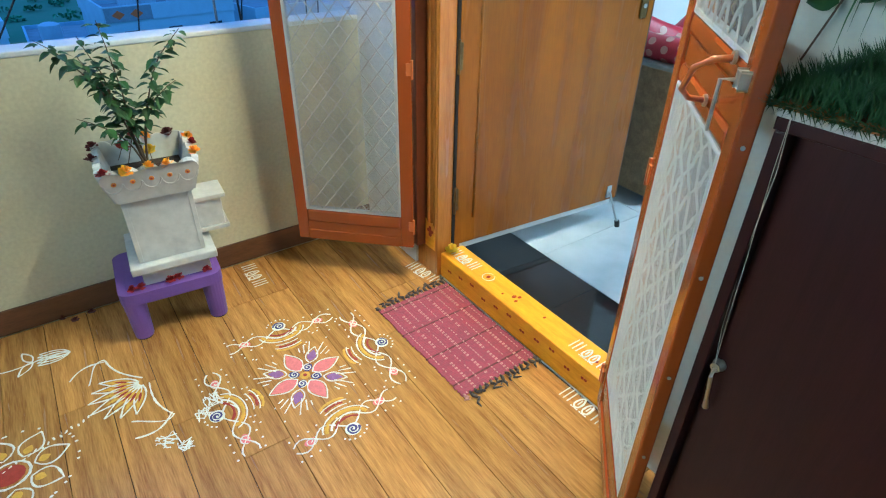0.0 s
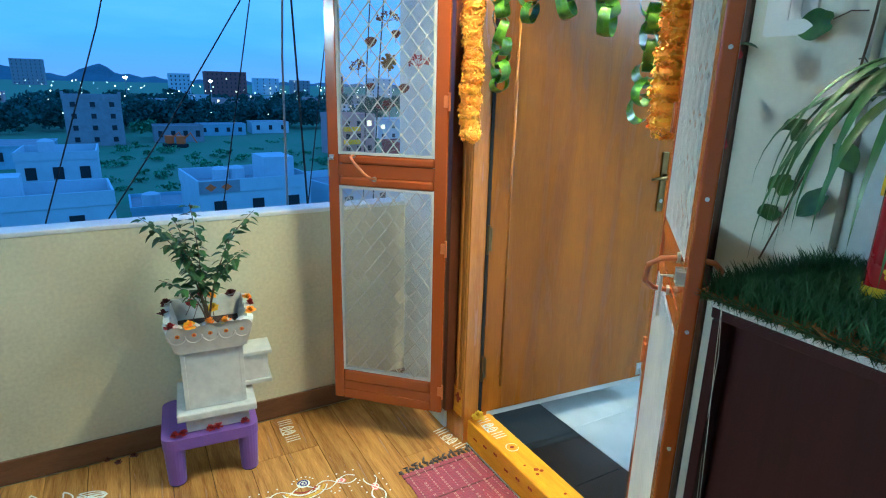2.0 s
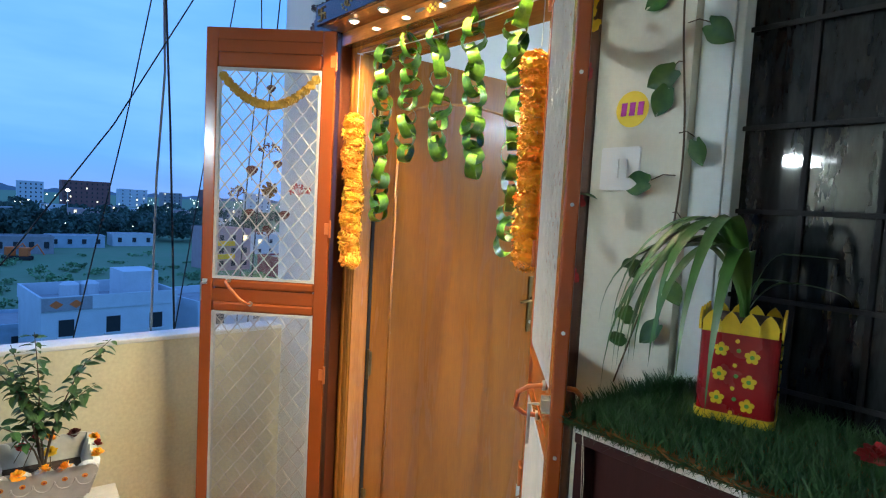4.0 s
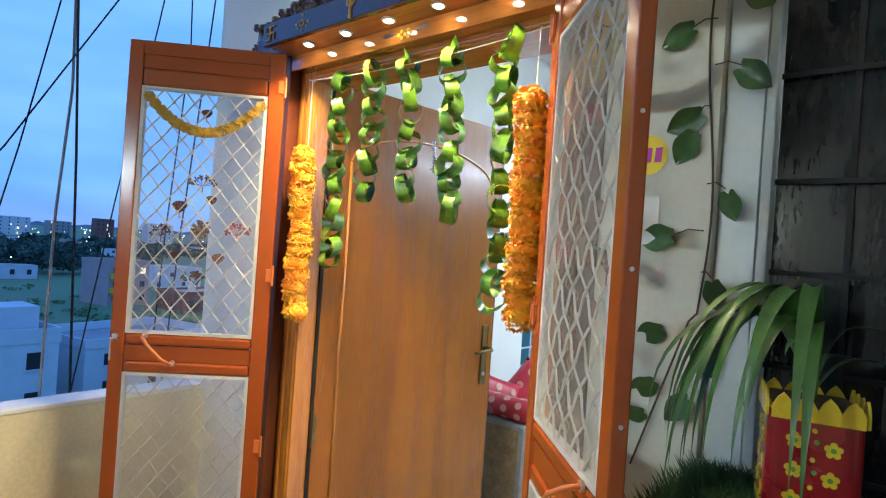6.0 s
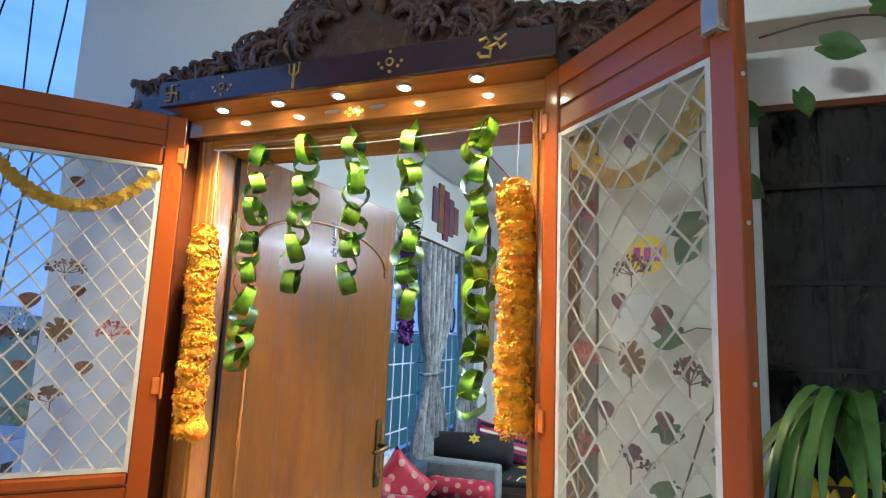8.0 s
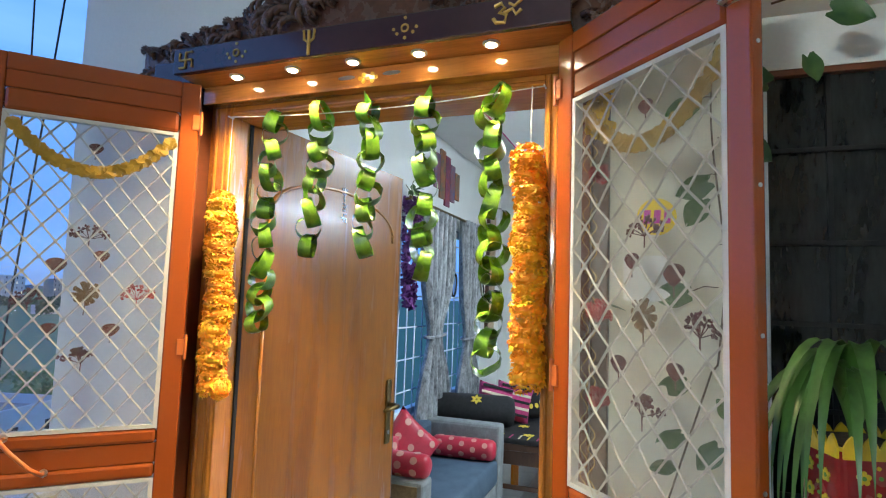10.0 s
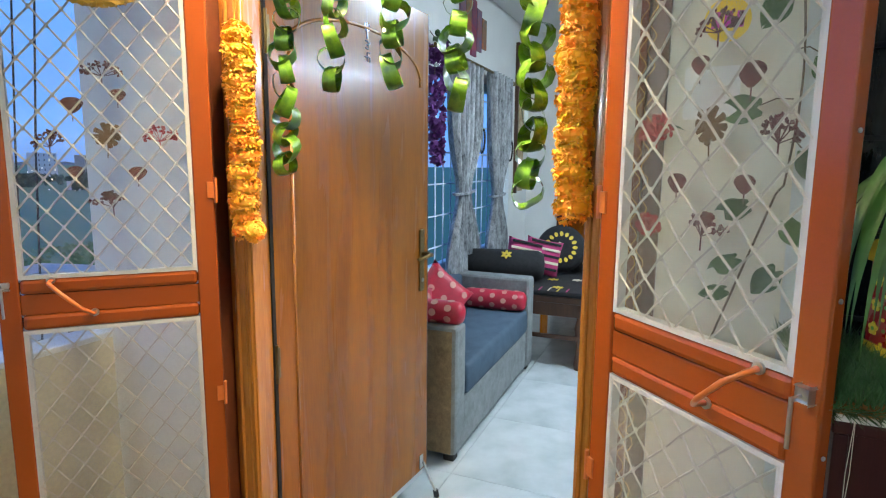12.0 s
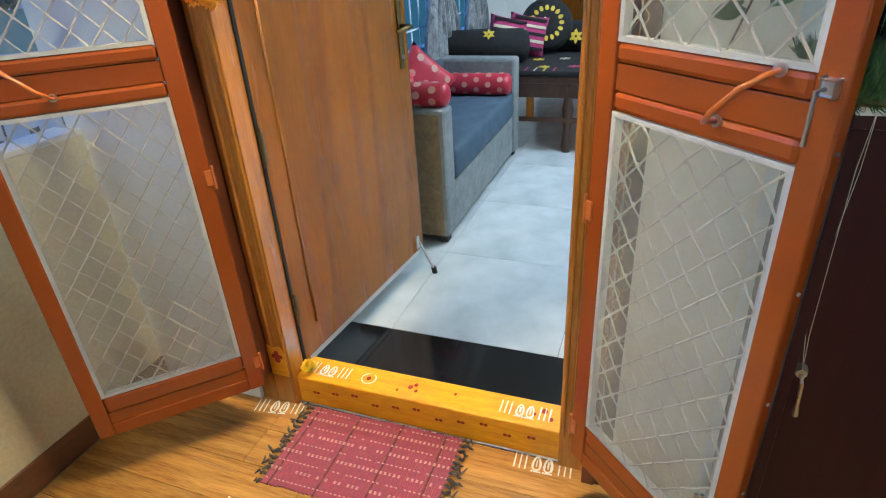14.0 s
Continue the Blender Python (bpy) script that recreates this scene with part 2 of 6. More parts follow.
# ---- living room shell ----
RY = 0.94
structure("room_floor", box(0.02, 7.0, -2.6, RY, -0.15, -0.006), joint_dark, "living room floor bed", "floor")
b = box(0.17, 2.35, RY, 1.045, -0.15, 3.16)
box(2.35, 4.55, RY, 1.045, -0.15, 0.75, bm=b)
box(2.35, 4.55, RY, 1.045, 2.30, 3.16, bm=b)
box(4.55, 5.4, RY, 1.045, -0.15, 3.16, bm=b)
structure("room_wall_window", b, white_paint, "white living room wall with a barred window", "wall")
structure("room_wall_far", box(7.0, 7.1, -2.6, 1.1, -0.15, 3.16), white_paint, "white far wall of the living room", "wall")
structure("room_wall_side", box(0.17, 7.0, -2.7, -2.6, -0.15, 3.16), white_paint, "white side wall of the living room", "wall")
b = box(0.17, 5.3, -2.6, 1.1, 3.06, 3.16)
box(0.17, 5.3, -2.6, 0.24, 2.90, 3.05, 0.004, bm=b)
structure("room_ceiling", b, white_paint, "white living room ceiling with a stepped cove", "ceiling")
pink = material("magenta_trim", (0.50, 0.03, 0.22), 0.5)
structure("room_trim", box(0.3, 5.2, 0.2405, 0.252, 2.90, 2.93), pink, "magenta trim along the ceiling step", "trim")

# ---- door frame ----
IN_L, IN_R = 0.385, -0.560
HEAD = 2.185
door_frame = thing("door_frame", label="golden varnished wooden door frame with a yellow sill", category="door frame")


def jamb_profile(y0, y1, side):
    """A jamb with a stepped, moulded front."""
    s = 1 if y1 > y0 else -1
    b = box(0.0, 0.16, min(y0, y1), max(y0, y1), 0.0, HEAD + 0.06, 0.003)
    for k, (d, w, r) in enumerate(((0.012, 0.010, 0.006), (0.030, 0.006, 0.004), (0.062, 0.012, 0.007))):
        a = y0 + s * d
        tube([(0.0, a, 0.13), (0.0, a, HEAD + 0.05)], r, 8, bm=b)
    return b


part("left_jamb", jamb_profile(IN_L, IN_L + 0.085, 1), varnish, door_frame)
part("right_jamb", jamb_profile(IN_R, IN_R - 0.075, -1), varnish, door_frame)
# thin near-black strip stands in for the shaded gap between jamb and door
part("rebate_shade", box(0.074, 0.088, IN_L - 0.006, IN_L - 0.0005, 0.121, HEAD - 0.001), gap_shade, door_frame, "near-black strip for the shaded rebate gap at the door hinges")
b = box(0.0, 0.16, IN_R, IN_L, HEAD, HEAD + 0.065, 0.003)
for z, r in ((HEAD + 0.012, 0.006), (HEAD + 0.035, 0.004), (HEAD + 0.055, 0.007)):
    tube([(0.0, IN_R, z), (0.0, IN_L, z)], r, 8, bm=b)
part("head", b, varnish_y, door_frame)
sill = part("sill", box(0.020, 0.140, IN_R, IN_L + 0.0, 0.0, 0.120, 0.006), yellow_sill, door_frame, "turmeric-yellow painted sill with red and white marks")
part("screen_channel", box(-0.045, 0.03, IN_L + 0.087, IN_L + 0.128, 0.131, 2.26, 0.004), alu_dark, door_frame)
part("sill_end", box(-0.002, 0.03, IN_L + 0.087, IN_L + 0.15, 0.0, 0.13, 0.004), varnish, door_frame)
part("screen_channel", box(-0.045, 0.03, IN_R - 0.116, IN_R - 0.077, 0.0, 2.26, 0.004), alu_dark, door_frame)
part("architrave", box(-0.040, 0.02, IN_R - 0.156, IN_R - 0.118, 0.0, 2.26, 0.004), teak_dark, door_frame)


# ---- screen doors ----
LEAF_Z0, LEAF_Z1 = 0.165, 2.255
PANES = ((1.281, 2.105), (0.309, 1.150))


def grille(width, height, step_u, step_v, wire):
    """Diamond wire with a twisted knot at every crossing."""
    b = bmesh.new()
    nu, nv = round(width / step_u), round(height / step_v)
    su, sv = width / nu, height / nv
    for d in (1, -1):
        for k in range(-nv, nu + nv):
            pts = []
            for j in range(0, 2 * nv + 1):
                u = (k + 0.5 * j) * su if d > 0 else (k + nv - 0.5 * j) * su
                if -1e-6 <= u <= width + 1e-6:
                    pts.append((u, 0.003 * d * (-1) ** j, j * sv / 2))
            if len(pts) > 1:
                tube(pts, wire, 4, bm=b, caps=False)
    for i in range(nu * 2 + 1):
        for j in range(nv * 2 + 1):
            if (i + j) % 2 == 0 and 0 < i < nu * 2 and 0 < j < nv * 2:
                u, v = i * su / 2, j * sv / 2
                tube([(u, 0, v - 0.0055), (u, 0, v), (u, 0, v + 0.0055)], [0.0024, 0.0050, 0.0024], 6, bm=b, caps=False)
    return b


def insect_net(u0, u1, z0, z1, y, pitch, thick):
    """Fine netting of crossed threads, thick across and pitch apart."""
    verts, faces = [], []
    r = thick / 2
    ring = [(r * math.cos(a), r * math.sin(a)) for a in (0.5, 0.5 + 2 * math.pi / 3, 0.5 + 4 * math.pi / 3)]
    for k in range(1, int((u1 - u0) / pitch)):
        j = len(verts)
        verts += [(u0 + k * pitch + p, y + q, z) for z in (z0, z1) for p, q in ring]
        faces += [(j + a, j + (a + 1) % 3, j + 3 + (a + 1) % 3, j + 3 + a) for a in range(3)]
    for k in range(1, int((z1 - z0) / pitch)):
        j = len(verts)
        verts += [(u, y + q, z0 + k * pitch + p) for u in (u0, u1) for p, q in ring]
        faces += [(j + a, j + (a + 1) % 3, j + 3 + (a + 1) % 3, j + 3 + a) for a in range(3)]
    me = bpy.data.meshes.new("insect_net")
    me.from_pydata(verts, [], faces)
    me.materials.append(net_thread)
    return new("insect_net", me)


def screen_door(name, hinge, free, mirror, label, nets):
    """A two-pane aluminium leaf; its own x runs from hinge to free edge, y is its thickness."""
    d = Vector(free) - Vector(hinge)
    w, ang = d.length, math.degrees(math.atan2(d.y, d.x))
    t = thing(name, (*hinge, 0), ang, label, "screen door", "screen doors")
    st, fs, th = 0.052, 0.046, 0.013
    part("hinge_stile", box(0, st, -th, th, LEAF_Z0, LEAF_Z1, 0.004), alu, t)
    part("free_stile", box(w - fs, w, -th, th, LEAF_Z0, LEAF_Z1, 0.004), alu, t)
    out = mirror            # side that faces the lobby
    for z0, z1 in ((LEAF_Z0, LEAF_Z0 + 0.045), (LEAF_Z1 - 0.045, LEAF_Z1)):
        part("outer_rail", box(st, w - fs, -th, th, z0, z1, 0.003), alu, t)
    for z0, z1 in ((LEAF_Z0 + 0.045, 0.250), (2.165, LEAF_Z1 - 0.045), (1.190, 1.242)):
        part("rail_web", box(st, w - fs, -0.008, 0.008, z0, z1, 0.002), alu, t)
    for z0, z1 in ((0.250, PANES[1][0]), (PANES[1][1], 1.190), (1.242, PANES[0][0]), (PANES[0][1], 2.165)):
        part("rounded_rail", box(st, w - fs, -th + 0.001, th - 0.001, z0, z1, 0.010), alu, t)
    for (z0, z1), net_mat in zip(PANES, nets):
        pane = part("mesh_panel", box(st, st + 0.011, -0.010, 0.010, z0, z1), bead_grey, t)
        b = box(w - fs - 0.011, w - fs, -0.010, 0.010, z0, z1)
        box(st + 0.011, w - fs - 0.011, -0.010, 0.010, z0, z0 + 0.010, bm=b)
        box(st + 0.011, w - fs - 0.011, -0.010, 0.010, z1 - 0.010, z1, bm=b)
        part("glazing_bead", b, bead_grey, pane)
        g = grille(w - st - fs - 0.012, z1 - z0 - 0.012, 0.071, 0.083, 0.0025)
        g.transform(Matrix.Translation((st + 0.006, 0.006 * out, z0 + 0.006)))
        part("diamond_grille", g, grille_paint, pane, "cream diamond wire grille")
        ny = 0.0116 * out
        mesh = insect_net(st + 0.004, w - fs - 0.004, z0 + 0.004, z1 - 0.004, ny, 0.0013, net_mat)
        mesh.parent = pane
        mesh["label"] = "fine grey insect net"
    return t, w


left_leaf, LW = screen_door("screen_door", (-0.0875, 0.432), (-0.453, 0.783), 1, "open copper-brown aluminium screen door with diamond grille beside the parapet", (0.00010, 0.00022))
right_leaf, RW = screen_door("screen_door", (-0.0772, -0.6135), (-0.4237, -0.9575), -1, "open copper-brown aluminium screen door with diamond grille before the wall", (0.00013, 0.00022))

# ---- main door ----
DH, DF = Vector((0.09, 0.383)), Vector((1.052, 0.300))
dv = DF - DH
DW, DANG = dv.length, math.degrees(math.atan2(dv.y, dv.x))
main_door = thing("entrance_door", (DH.x, DH.y, 0), DANG, "open glossy teak entrance door with a raised panel", "door")
part("leaf", box(0, DW, 0, 0.036, 0.135, 2.215, 0.003), teak, main_door)
part("closing_edge", box(DW + 0.0005, DW + 0.006, 0.001, 0.035, 0.137, 2.213), teak_dark, main_door)

# ---- canopy over the door ----
canopy = thing("door_canopy", label="wooden canopy with lit downlights over the door", category="canopy")
part("canopy_base", box(-0.141, 0.0, -0.640, 0.468, 2.268, 2.291, 0.003), canopy_wood, canopy)
part("front_board", box(-0.160, -0.1415, -0.643, 0.471, 2.266, 2.340, 0.003), laminate, canopy, "dark plum glossy front board with gold symbols")
part("header_board", box(-0.050, -0.002, -0.62, 0.46, 2.214, 2.2675, 0.003), header_polish, canopy)

# ---- shoe cabinet ----
cabinet = thing("shoe_cabinet", label="dark maroon laminate cabinet topped with artificial grass", category="cabinet")
part("body", box(-0.345, -0.032, -2.6, -0.975, 0.0, 1.205, 0.004), maroon, cabinet)
part("top", box(-0.391, -0.032, -2.6, -0.972, 1.2055, 1.2365, 0.003), maroon, cabinet)

# ---- planter and stool ----
violet = material("violet_plastic", (0.17, 0.085, 0.36), 0.35, vary=0.08, scale=8, grain=150, bump=0.05)
marble_white = material("worn_white_marble", (0.60, 0.60, 0.58), 0.42, vary=0.12, scale=7, grain=40, bump=0.08, second=(0.40, 0.41, 0.41))
stool = thing("step_stool", label="violet plastic step stool under the planter", category="stool")
planter = thing("planter", label="white marble temple-style planter on the stool", category="planter")
# ---- more materials ----
leaf_green = material("tulsi_leaf", (0.055, 0.14, 0.03), 0.5, vary=0.3, scale=12, grain=90, bump=0.1, piece=0.25)
vine_green = material("dark_vine_leaf", (0.025, 0.085, 0.028), 0.35, vary=0.3, scale=22, grain=60, bump=0.1, second=(0.07, 0.15, 0.03), piece=0.2)
strap_green = material("strap_leaf", (0.065, 0.165, 0.032), 0.38, vary=0.25, scale=14, grain=80, stretch=(1, 1, 0.3), bump=0.08)
betel_green = material("fresh_betel_leaf", (0.17, 0.33, 0.020), 0.26, vary=0.25, scale=26, grain=60, bump=0.10, second=(0.018, 0.075, 0.008), piece=0.35)
stem_brown = material("woody_stem", (0.12, 0.08, 0.045), 0.7, vary=0.2, scale=30, bump=0.2)
orange_petal = material("orange_marigold", (1.0, 0.46, 0.012), 0.6, vary=0.15, scale=40, grain=150, bump=0.1, second=(1.0, 0.37, 0.006), piece=0.10)
petal_bsdf = orange_petal.node_tree.nodes["Principled BSDF"]
petal_bsdf.inputs["Subsurface Weight"].default_value = 0.6
petal_bsdf.inputs["Subsurface Radius"].default_value = (0.03, 0.012, 0.003)
yellow_petal = material("yellow_petal", (0.85, 0.55, 0.01), 0.6, vary=0.1, scale=40, bump=0.1)
dull_yellow = material("yellow_cloth_flower", (0.40, 0.24, 0.015), 0.7, vary=0.15, scale=40, bump=0.1)
red_petal = material("red_petal", (0.36, 0.012, 0.015), 0.6, vary=0.2, scale=40, bump=0.1)
rust_petal = material("dried_rust_petal", (0.11, 0.014, 0.012), 0.7, vary=0.25, scale=60, bump=0.1)
ochre_petal = material("dried_ochre_petal", (0.13, 0.065, 0.012), 0.7, vary=0.2, scale=60)
soil = material("dark_soil", (0.05, 0.032, 0.02), 0.95, vary=0.2, scale=40, bump=0.4)
powder_white = material("white_chalk_powder", (0.80, 0.80, 0.76), 0.95, vary=0.15, scale=60, grain=300, bump=0.3)
powder_pink = material("pink_powder", (0.75, 0.20, 0.22), 0.95, vary=0.15, scale=60, grain=300, bump=0.3)
powder_violet = material("violet_powder", (0.27, 0.12, 0.36), 0.95, vary=0.15, scale=60, grain=300, bump=0.3)
powder_blue = material("dark_blue_powder", (0.07, 0.06, 0.22), 0.95, vary=0.15, scale=60, grain=300, bump=0.3)
powder_yellow = material("yellow_powder", (0.70, 0.40, 0.04), 0.95, vary=0.15, scale=60, grain=300, bump=0.3)
powder_red = material("brick_red_powder", (0.33, 0.035, 0.02), 0.95, vary=0.15, scale=60, grain=300, bump=0.3)
string_white = material("white_cotton_string", (0.65, 0.62, 0.52), 0.8)
rubber = material("black_rubber", (0.02, 0.02, 0.02), 0.7)
copper_paint = material("orange_brown_paint", (0.50, 0.13, 0.025), 0.3, coat=0.3)

# ---- screen door fittings ----
def flat_flower(kind, size):
    """A pressed flower: cup, daisy or spray, lying in the xz plane."""
    b = bmesh.new()
    lay = Matrix(((1, 0, 0, 0), (0, 0, 1, 0), (0, 1, 0, 0), (0, 0, 0, 1)))
    rnd = random.Random(int(size * 1000) + len(kind))
    if kind == "cup":
        out = [(size * 0.55 * math.cos(a), size * 0.35 * math.sin(a)) for a in np.linspace(0, math.pi, 9)]
        out += [(-size * 0.35, -size * 0.3), (-0.1 * size, -0.5 * size), (0.1 * size, -0.5 * size), (size * 0.35, -size * 0.3)]
        slab(out, 0.0012, lay, b)
        tube([(0, 0.001, -size * 0.45), (0.01 * size, 0.001, -size * 0.95)], 0.0012, 5, bm=b)
    elif kind == "daisy":
        for k in range(11):
            a = 2 * math.pi * k / 11 + rnd.uniform(-0.15, 0.15)
            r = size * rnd.uniform(0.5, 0.68)
            slab([(0, -0.07 * size), (r, -0.13 * size), (r * 1.08, 0), (r, 0.13 * size), (0, 0.07 * size)], 0.0012,
                 lay @ pose(0, 0, 0.0002 * k, 0, 0, math.degrees(a)), b)
        tube([(0, 0.001, -size * 0.4), (0.06 * size, 0.001, -size * 1.15)], 0.0015, 5, bm=b)
    else:
        for k in range(13):
            a = radians(rnd.uniform(5, 175))
            r = size * rnd.uniform(0.55, 1.0)
            p = (r * math.cos(a), 0.0, 0.75 * r * math.sin(a))
            tube([(0, 0.001, -0.1 * size), p], 0.0010, 4, bm=b)
            for j in range(4):
                slab([(0, 0), (0.16 * size, 0.08 * size), (0.24 * size, 0), (0.16 * size, -0.08 * size)], 0.001,
                     Matrix.Translation((p[0], 0.0005, p[2])) @ lay @ pose(0, 0, 0, 0, 0, 90 * j + rnd.uniform(0, 90)), b)
        tube([(0, 0.001, -0.1 * size), (0, 0.001, -size * 0.6)], 0.0015, 5, bm=b)
    return b


SPRAYS = (("spray", 0.249, 1.790, 0.044, rust_petal), ("cup", 0.217, 1.744, 0.036, rust_petal), ("cup", 0.318, 1.716, 0.046, rust_petal),
          ("daisy", 0.245, 1.640, 0.050, ochre_petal), ("spray", 0.126, 1.632, 0.046, red_petal), ("spray", 0.372, 1.612, 0.042, rust_petal),
          ("cup", 0.182, 1.548, 0.040, rust_petal), ("cup", 0.321, 1.550, 0.036, rust_petal), ("spray", 0.244, 1.462, 0.050, rust_petal),
          ("cup", 0.251, 2.034, 0.034, rust_petal))


def fit_out(leaf, w, out, faded):
    """Handle, latch, hinges, pressed flowers and the yellow flower string of a leaf."""
    for side in (1, -1):
        y = 0.013 * side
        hd = part("handle", tube([(0.392, y * 0.8, 1.278), (0.392, y + 0.03 * side, 1.274), (0.37, y + 0.048 * side, 1.255), (0.325, y + 0.048 * side, 1.210),
                                  (0.302, y + 0.03 * side, 1.190), (0.302, y * 0.8, 1.187)], 0.0052, 10), copper_paint, leaf, "orange-brown loop handle", True)
        for u, z in ((0.392, 1.278), (0.302, 1.187)):
            part("rose", tube([(u, y, z), (u, y + 0.005 * side, z)], 0.010, 12), steel, hd)
    part("latch", box(w - 0.030, w - 0.010, 0.013 * out, 0.024 * out, 1.256, 1.278, 0.003), steel, leaf, "steel slide latch")
    part("latch_bolt", tube([(w - 0.019, 0.030 * out, 1.267), (w - 0.019, 0.048 * out, 1.267), (w - 0.019, 0.048 * out, 1.195)], 0.003, 8), steel, leaf)
    if faded:
        part("top_bolt", box(w - 0.040, w - 0.010, 0.013 * out, 0.032 * out, 2.13, 2.235, 0.003), steel, leaf, "steel tower bolt")
    for z in (0.27, 0.92, 1.50, 2.14):
        b = box(-0.006, 0.018, 0.013 * out, 0.0165 * out, z - 0.022, z + 0.022, 0.001)
        tube([(-0.004, 0.015 * out, z - 0.034), (-0.004, 0.015 * out, z + 0.034)], 0.0048, 8, bm=b)
        part("hinge", b, copper_paint, leaf)
    for k in range(9):
        z = 0.30 + 0.22 * k
        part("rivet", tube([(w, 0.0, z), (w + 0.0018, 0.0, z)], 0.0035, 8), steel, leaf)
    for kind, u, z, s, mat in SPRAYS:
        b = flat_flower(kind, s)
        b.transform(Matrix.Translation((u, (-0.0075 if faded else -0.003) * out, z)))
        part("pressed_flower", b, mat, leaf)
    n = 19
    rnd = random.Random(5)
    for k in range(n):
        f = k / (n - 1)
        u = 0.072 + f * (w - 0.144)
        z = 1.965 + 0.105 * (2 * f - 1) ** 2
        b = bmesh.new()
        for j in range(9):
            a = 2 * math.pi * j / 9
            slab([(0, -0.008), (0.014, -0.010), (0.020, 0), (0.014, 0.010), (0, 0.008)], 0.0012, pose(u, (-0.011 if faded else 0.012) * out - 0.003 * (j % 2) * out, z, 90 + rnd.uniform(-25, 25), math.degrees(a), 0), b)
        part("cloth_flower", b, dull_yellow, leaf)


fit_out(left_leaf, LW, 1, False)
fit_out(right_leaf, RW, -1, True)

# ---- entrance door details ----
D = main_door
for pts in ([(0.092, 0.0, 0.255), (0.092, 0.0, 1.93)],
            [(0.092, 0.0, 1.93)] + [(0.092 + 0.40 * (1 - math.cos(a)), 0.0, 1.93 + 0.135 * math.sin(a)) for a in np.linspace(0.05, math.pi - 0.05, 20)],
            [(0.892, 0.0, 1.93), (0.892, 0.0, 1.90)]):
    part("panel_moulding", tube(pts, 0.0065, 8), varnish, D, "", True)
part("bottom_seal", box(0.03, DW - 0.03, 0.004, 0.012, 0.108, 0.137, 0.002), bead_grey, D, "grey aluminium draught seal")
plate = part("lock_plate", box(DW - 0.075, DW - 0.037, -0.007, 0.0, 1.010, 1.290, 0.006), brass, D, "dark aged brass lock plate")
lever = tube([(DW - 0.056, -0.004, 1.18), (DW - 0.056, -0.050, 1.18), (DW - 0.064, -0.058, 1.18), (DW - 0.12, -0.055, 1.175), (DW - 0.165, -0.050, 1.172)],
             [0.010, 0.009, 0.010, 0.009, 0.007], 10)
part("lever_handle", lever, brass, plate, "", True)
part("key_hole", tube([(DW - 0.056, -0.0065, 1.06), (DW - 0.056, -0.010, 1.06)], 0.009, 12), steel, plate)
for z in (0.36, 0.95, 1.95):
    b = box(-0.004, 0.014, -0.003, 0.0, z - 0.05, z + 0.05, 0.001)
    tube([(-0.006, -0.006, z - 0.062), (-0.006, -0.006, z + 0.062)], 0.006, 10, bm=b)
    part("hinge", b, brass, D)
stop = part("door_stop", box(DW - 0.07, DW - 0.04, -0.006, 0.0, 0.15, 0.215, 0.002), steel, D, "steel flip-down door stop")
part("stop_arm", tube([(DW - 0.055, -0.012, 0.185), (DW - 0.04, -0.045, 0.09), (DW - 0.02, -0.065, 0.025)], 0.006, 8), steel, stop)
part("stop_foot", tube([(DW - 0.022, -0.063, 0.035), (DW - 0.017, -0.067, 0.002)], 0.013, 12), rubber, stop)
signs = bmesh.new()
for zc, kind in ((2.055, 0), (2.005, 1), (1.962, 2)):
    for p in ([[(0, -0.028), (0, 0.028)], [(-0.014, 0.024), (-0.013, 0.004), (0, -0.002), (0.013, 0.004), (0.014, 0.024)]],
              [[(-0.012, 0.014), (0.004, 0.012), (0.006, 0.002), (-0.006, 0.0), (0.008, -0.004), (0.006, -0.014), (-0.010, -0.012)], [(0.008, 0.0), (0.016, 0.008)]],
              [[(0, -0.016), (0, 0.016), (0.016, 0.016)], [(-0.016, 0.0), (0.016, 0.0), (0.016, -0.016)]])[kind]:
        tube([(0.505 + u, -0.002, zc + v) for u, v in p], 0.0028, 6, bm=signs)
part("metal_emblem", signs, steel, D, "small silvery emblem")

# ---- sill marks ----
def ribbon(points, width, z=0.0, bm=None, high=0.0012):
    """A thin raised line of powder along floor points."""
    b = bm or bmesh.new()
    pts = [Vector((p[0], p[1], 0)) for p in points]
    rows = []
    for i, p in enumerate(pts):
        d = (pts[min(i + 1, len(pts) - 1)] - pts[max(i - 1, 0)])
        if d.length < 1e-6:
            d = Vector((1, 0, 0))
        s = Vector((-d.y, d.x, 0)).normalized() * width * 0.72 * (0.75 + 0.5 * noise.noise((p.x * 60, p.y * 60, 3)))
        up = Vector((0, 0, z))
        rows.append([b.verts.new(p - s + up), b.verts.new(p + up + Vector((0, 0, high))), b.verts.new(p + s + up)])
    for r, q in zip(rows, rows[1:]):
        b.faces.new((r[0], q[0], q[1], r[1]))
        b.faces.new((r[1], q[1], q[2], r[2]))
    return b


def blob(outline, z=0.0, bm=None, high=0.001):
    """A filled patch of powder."""
    b = bm or bmesh.new()
    c = Vector((sum(p[0] for p in outline) / len(outline), sum(p[1] for p in outline) / len(outline), z + high))
    mid = b.verts.new(c)
    rim = [b.verts.new((p[0], p[1], z)) for p in outline]
    for i in range(len(rim)):
        b.faces.new((mid, rim[i], rim[(i + 1) % len(rim)]))
    return b


def oval(cx, cy, a, c, turn=0.0, n=14):
    t = radians(turn)
    return [(cx + a * math.cos(k) * math.cos(t) - c * math.sin(k) * math.sin(t), cy + a * math.cos(k) * math.sin(t) + c * math.sin(k) * math.cos(t))
            for k in (2 * math.pi * i / n for i in range(n))]


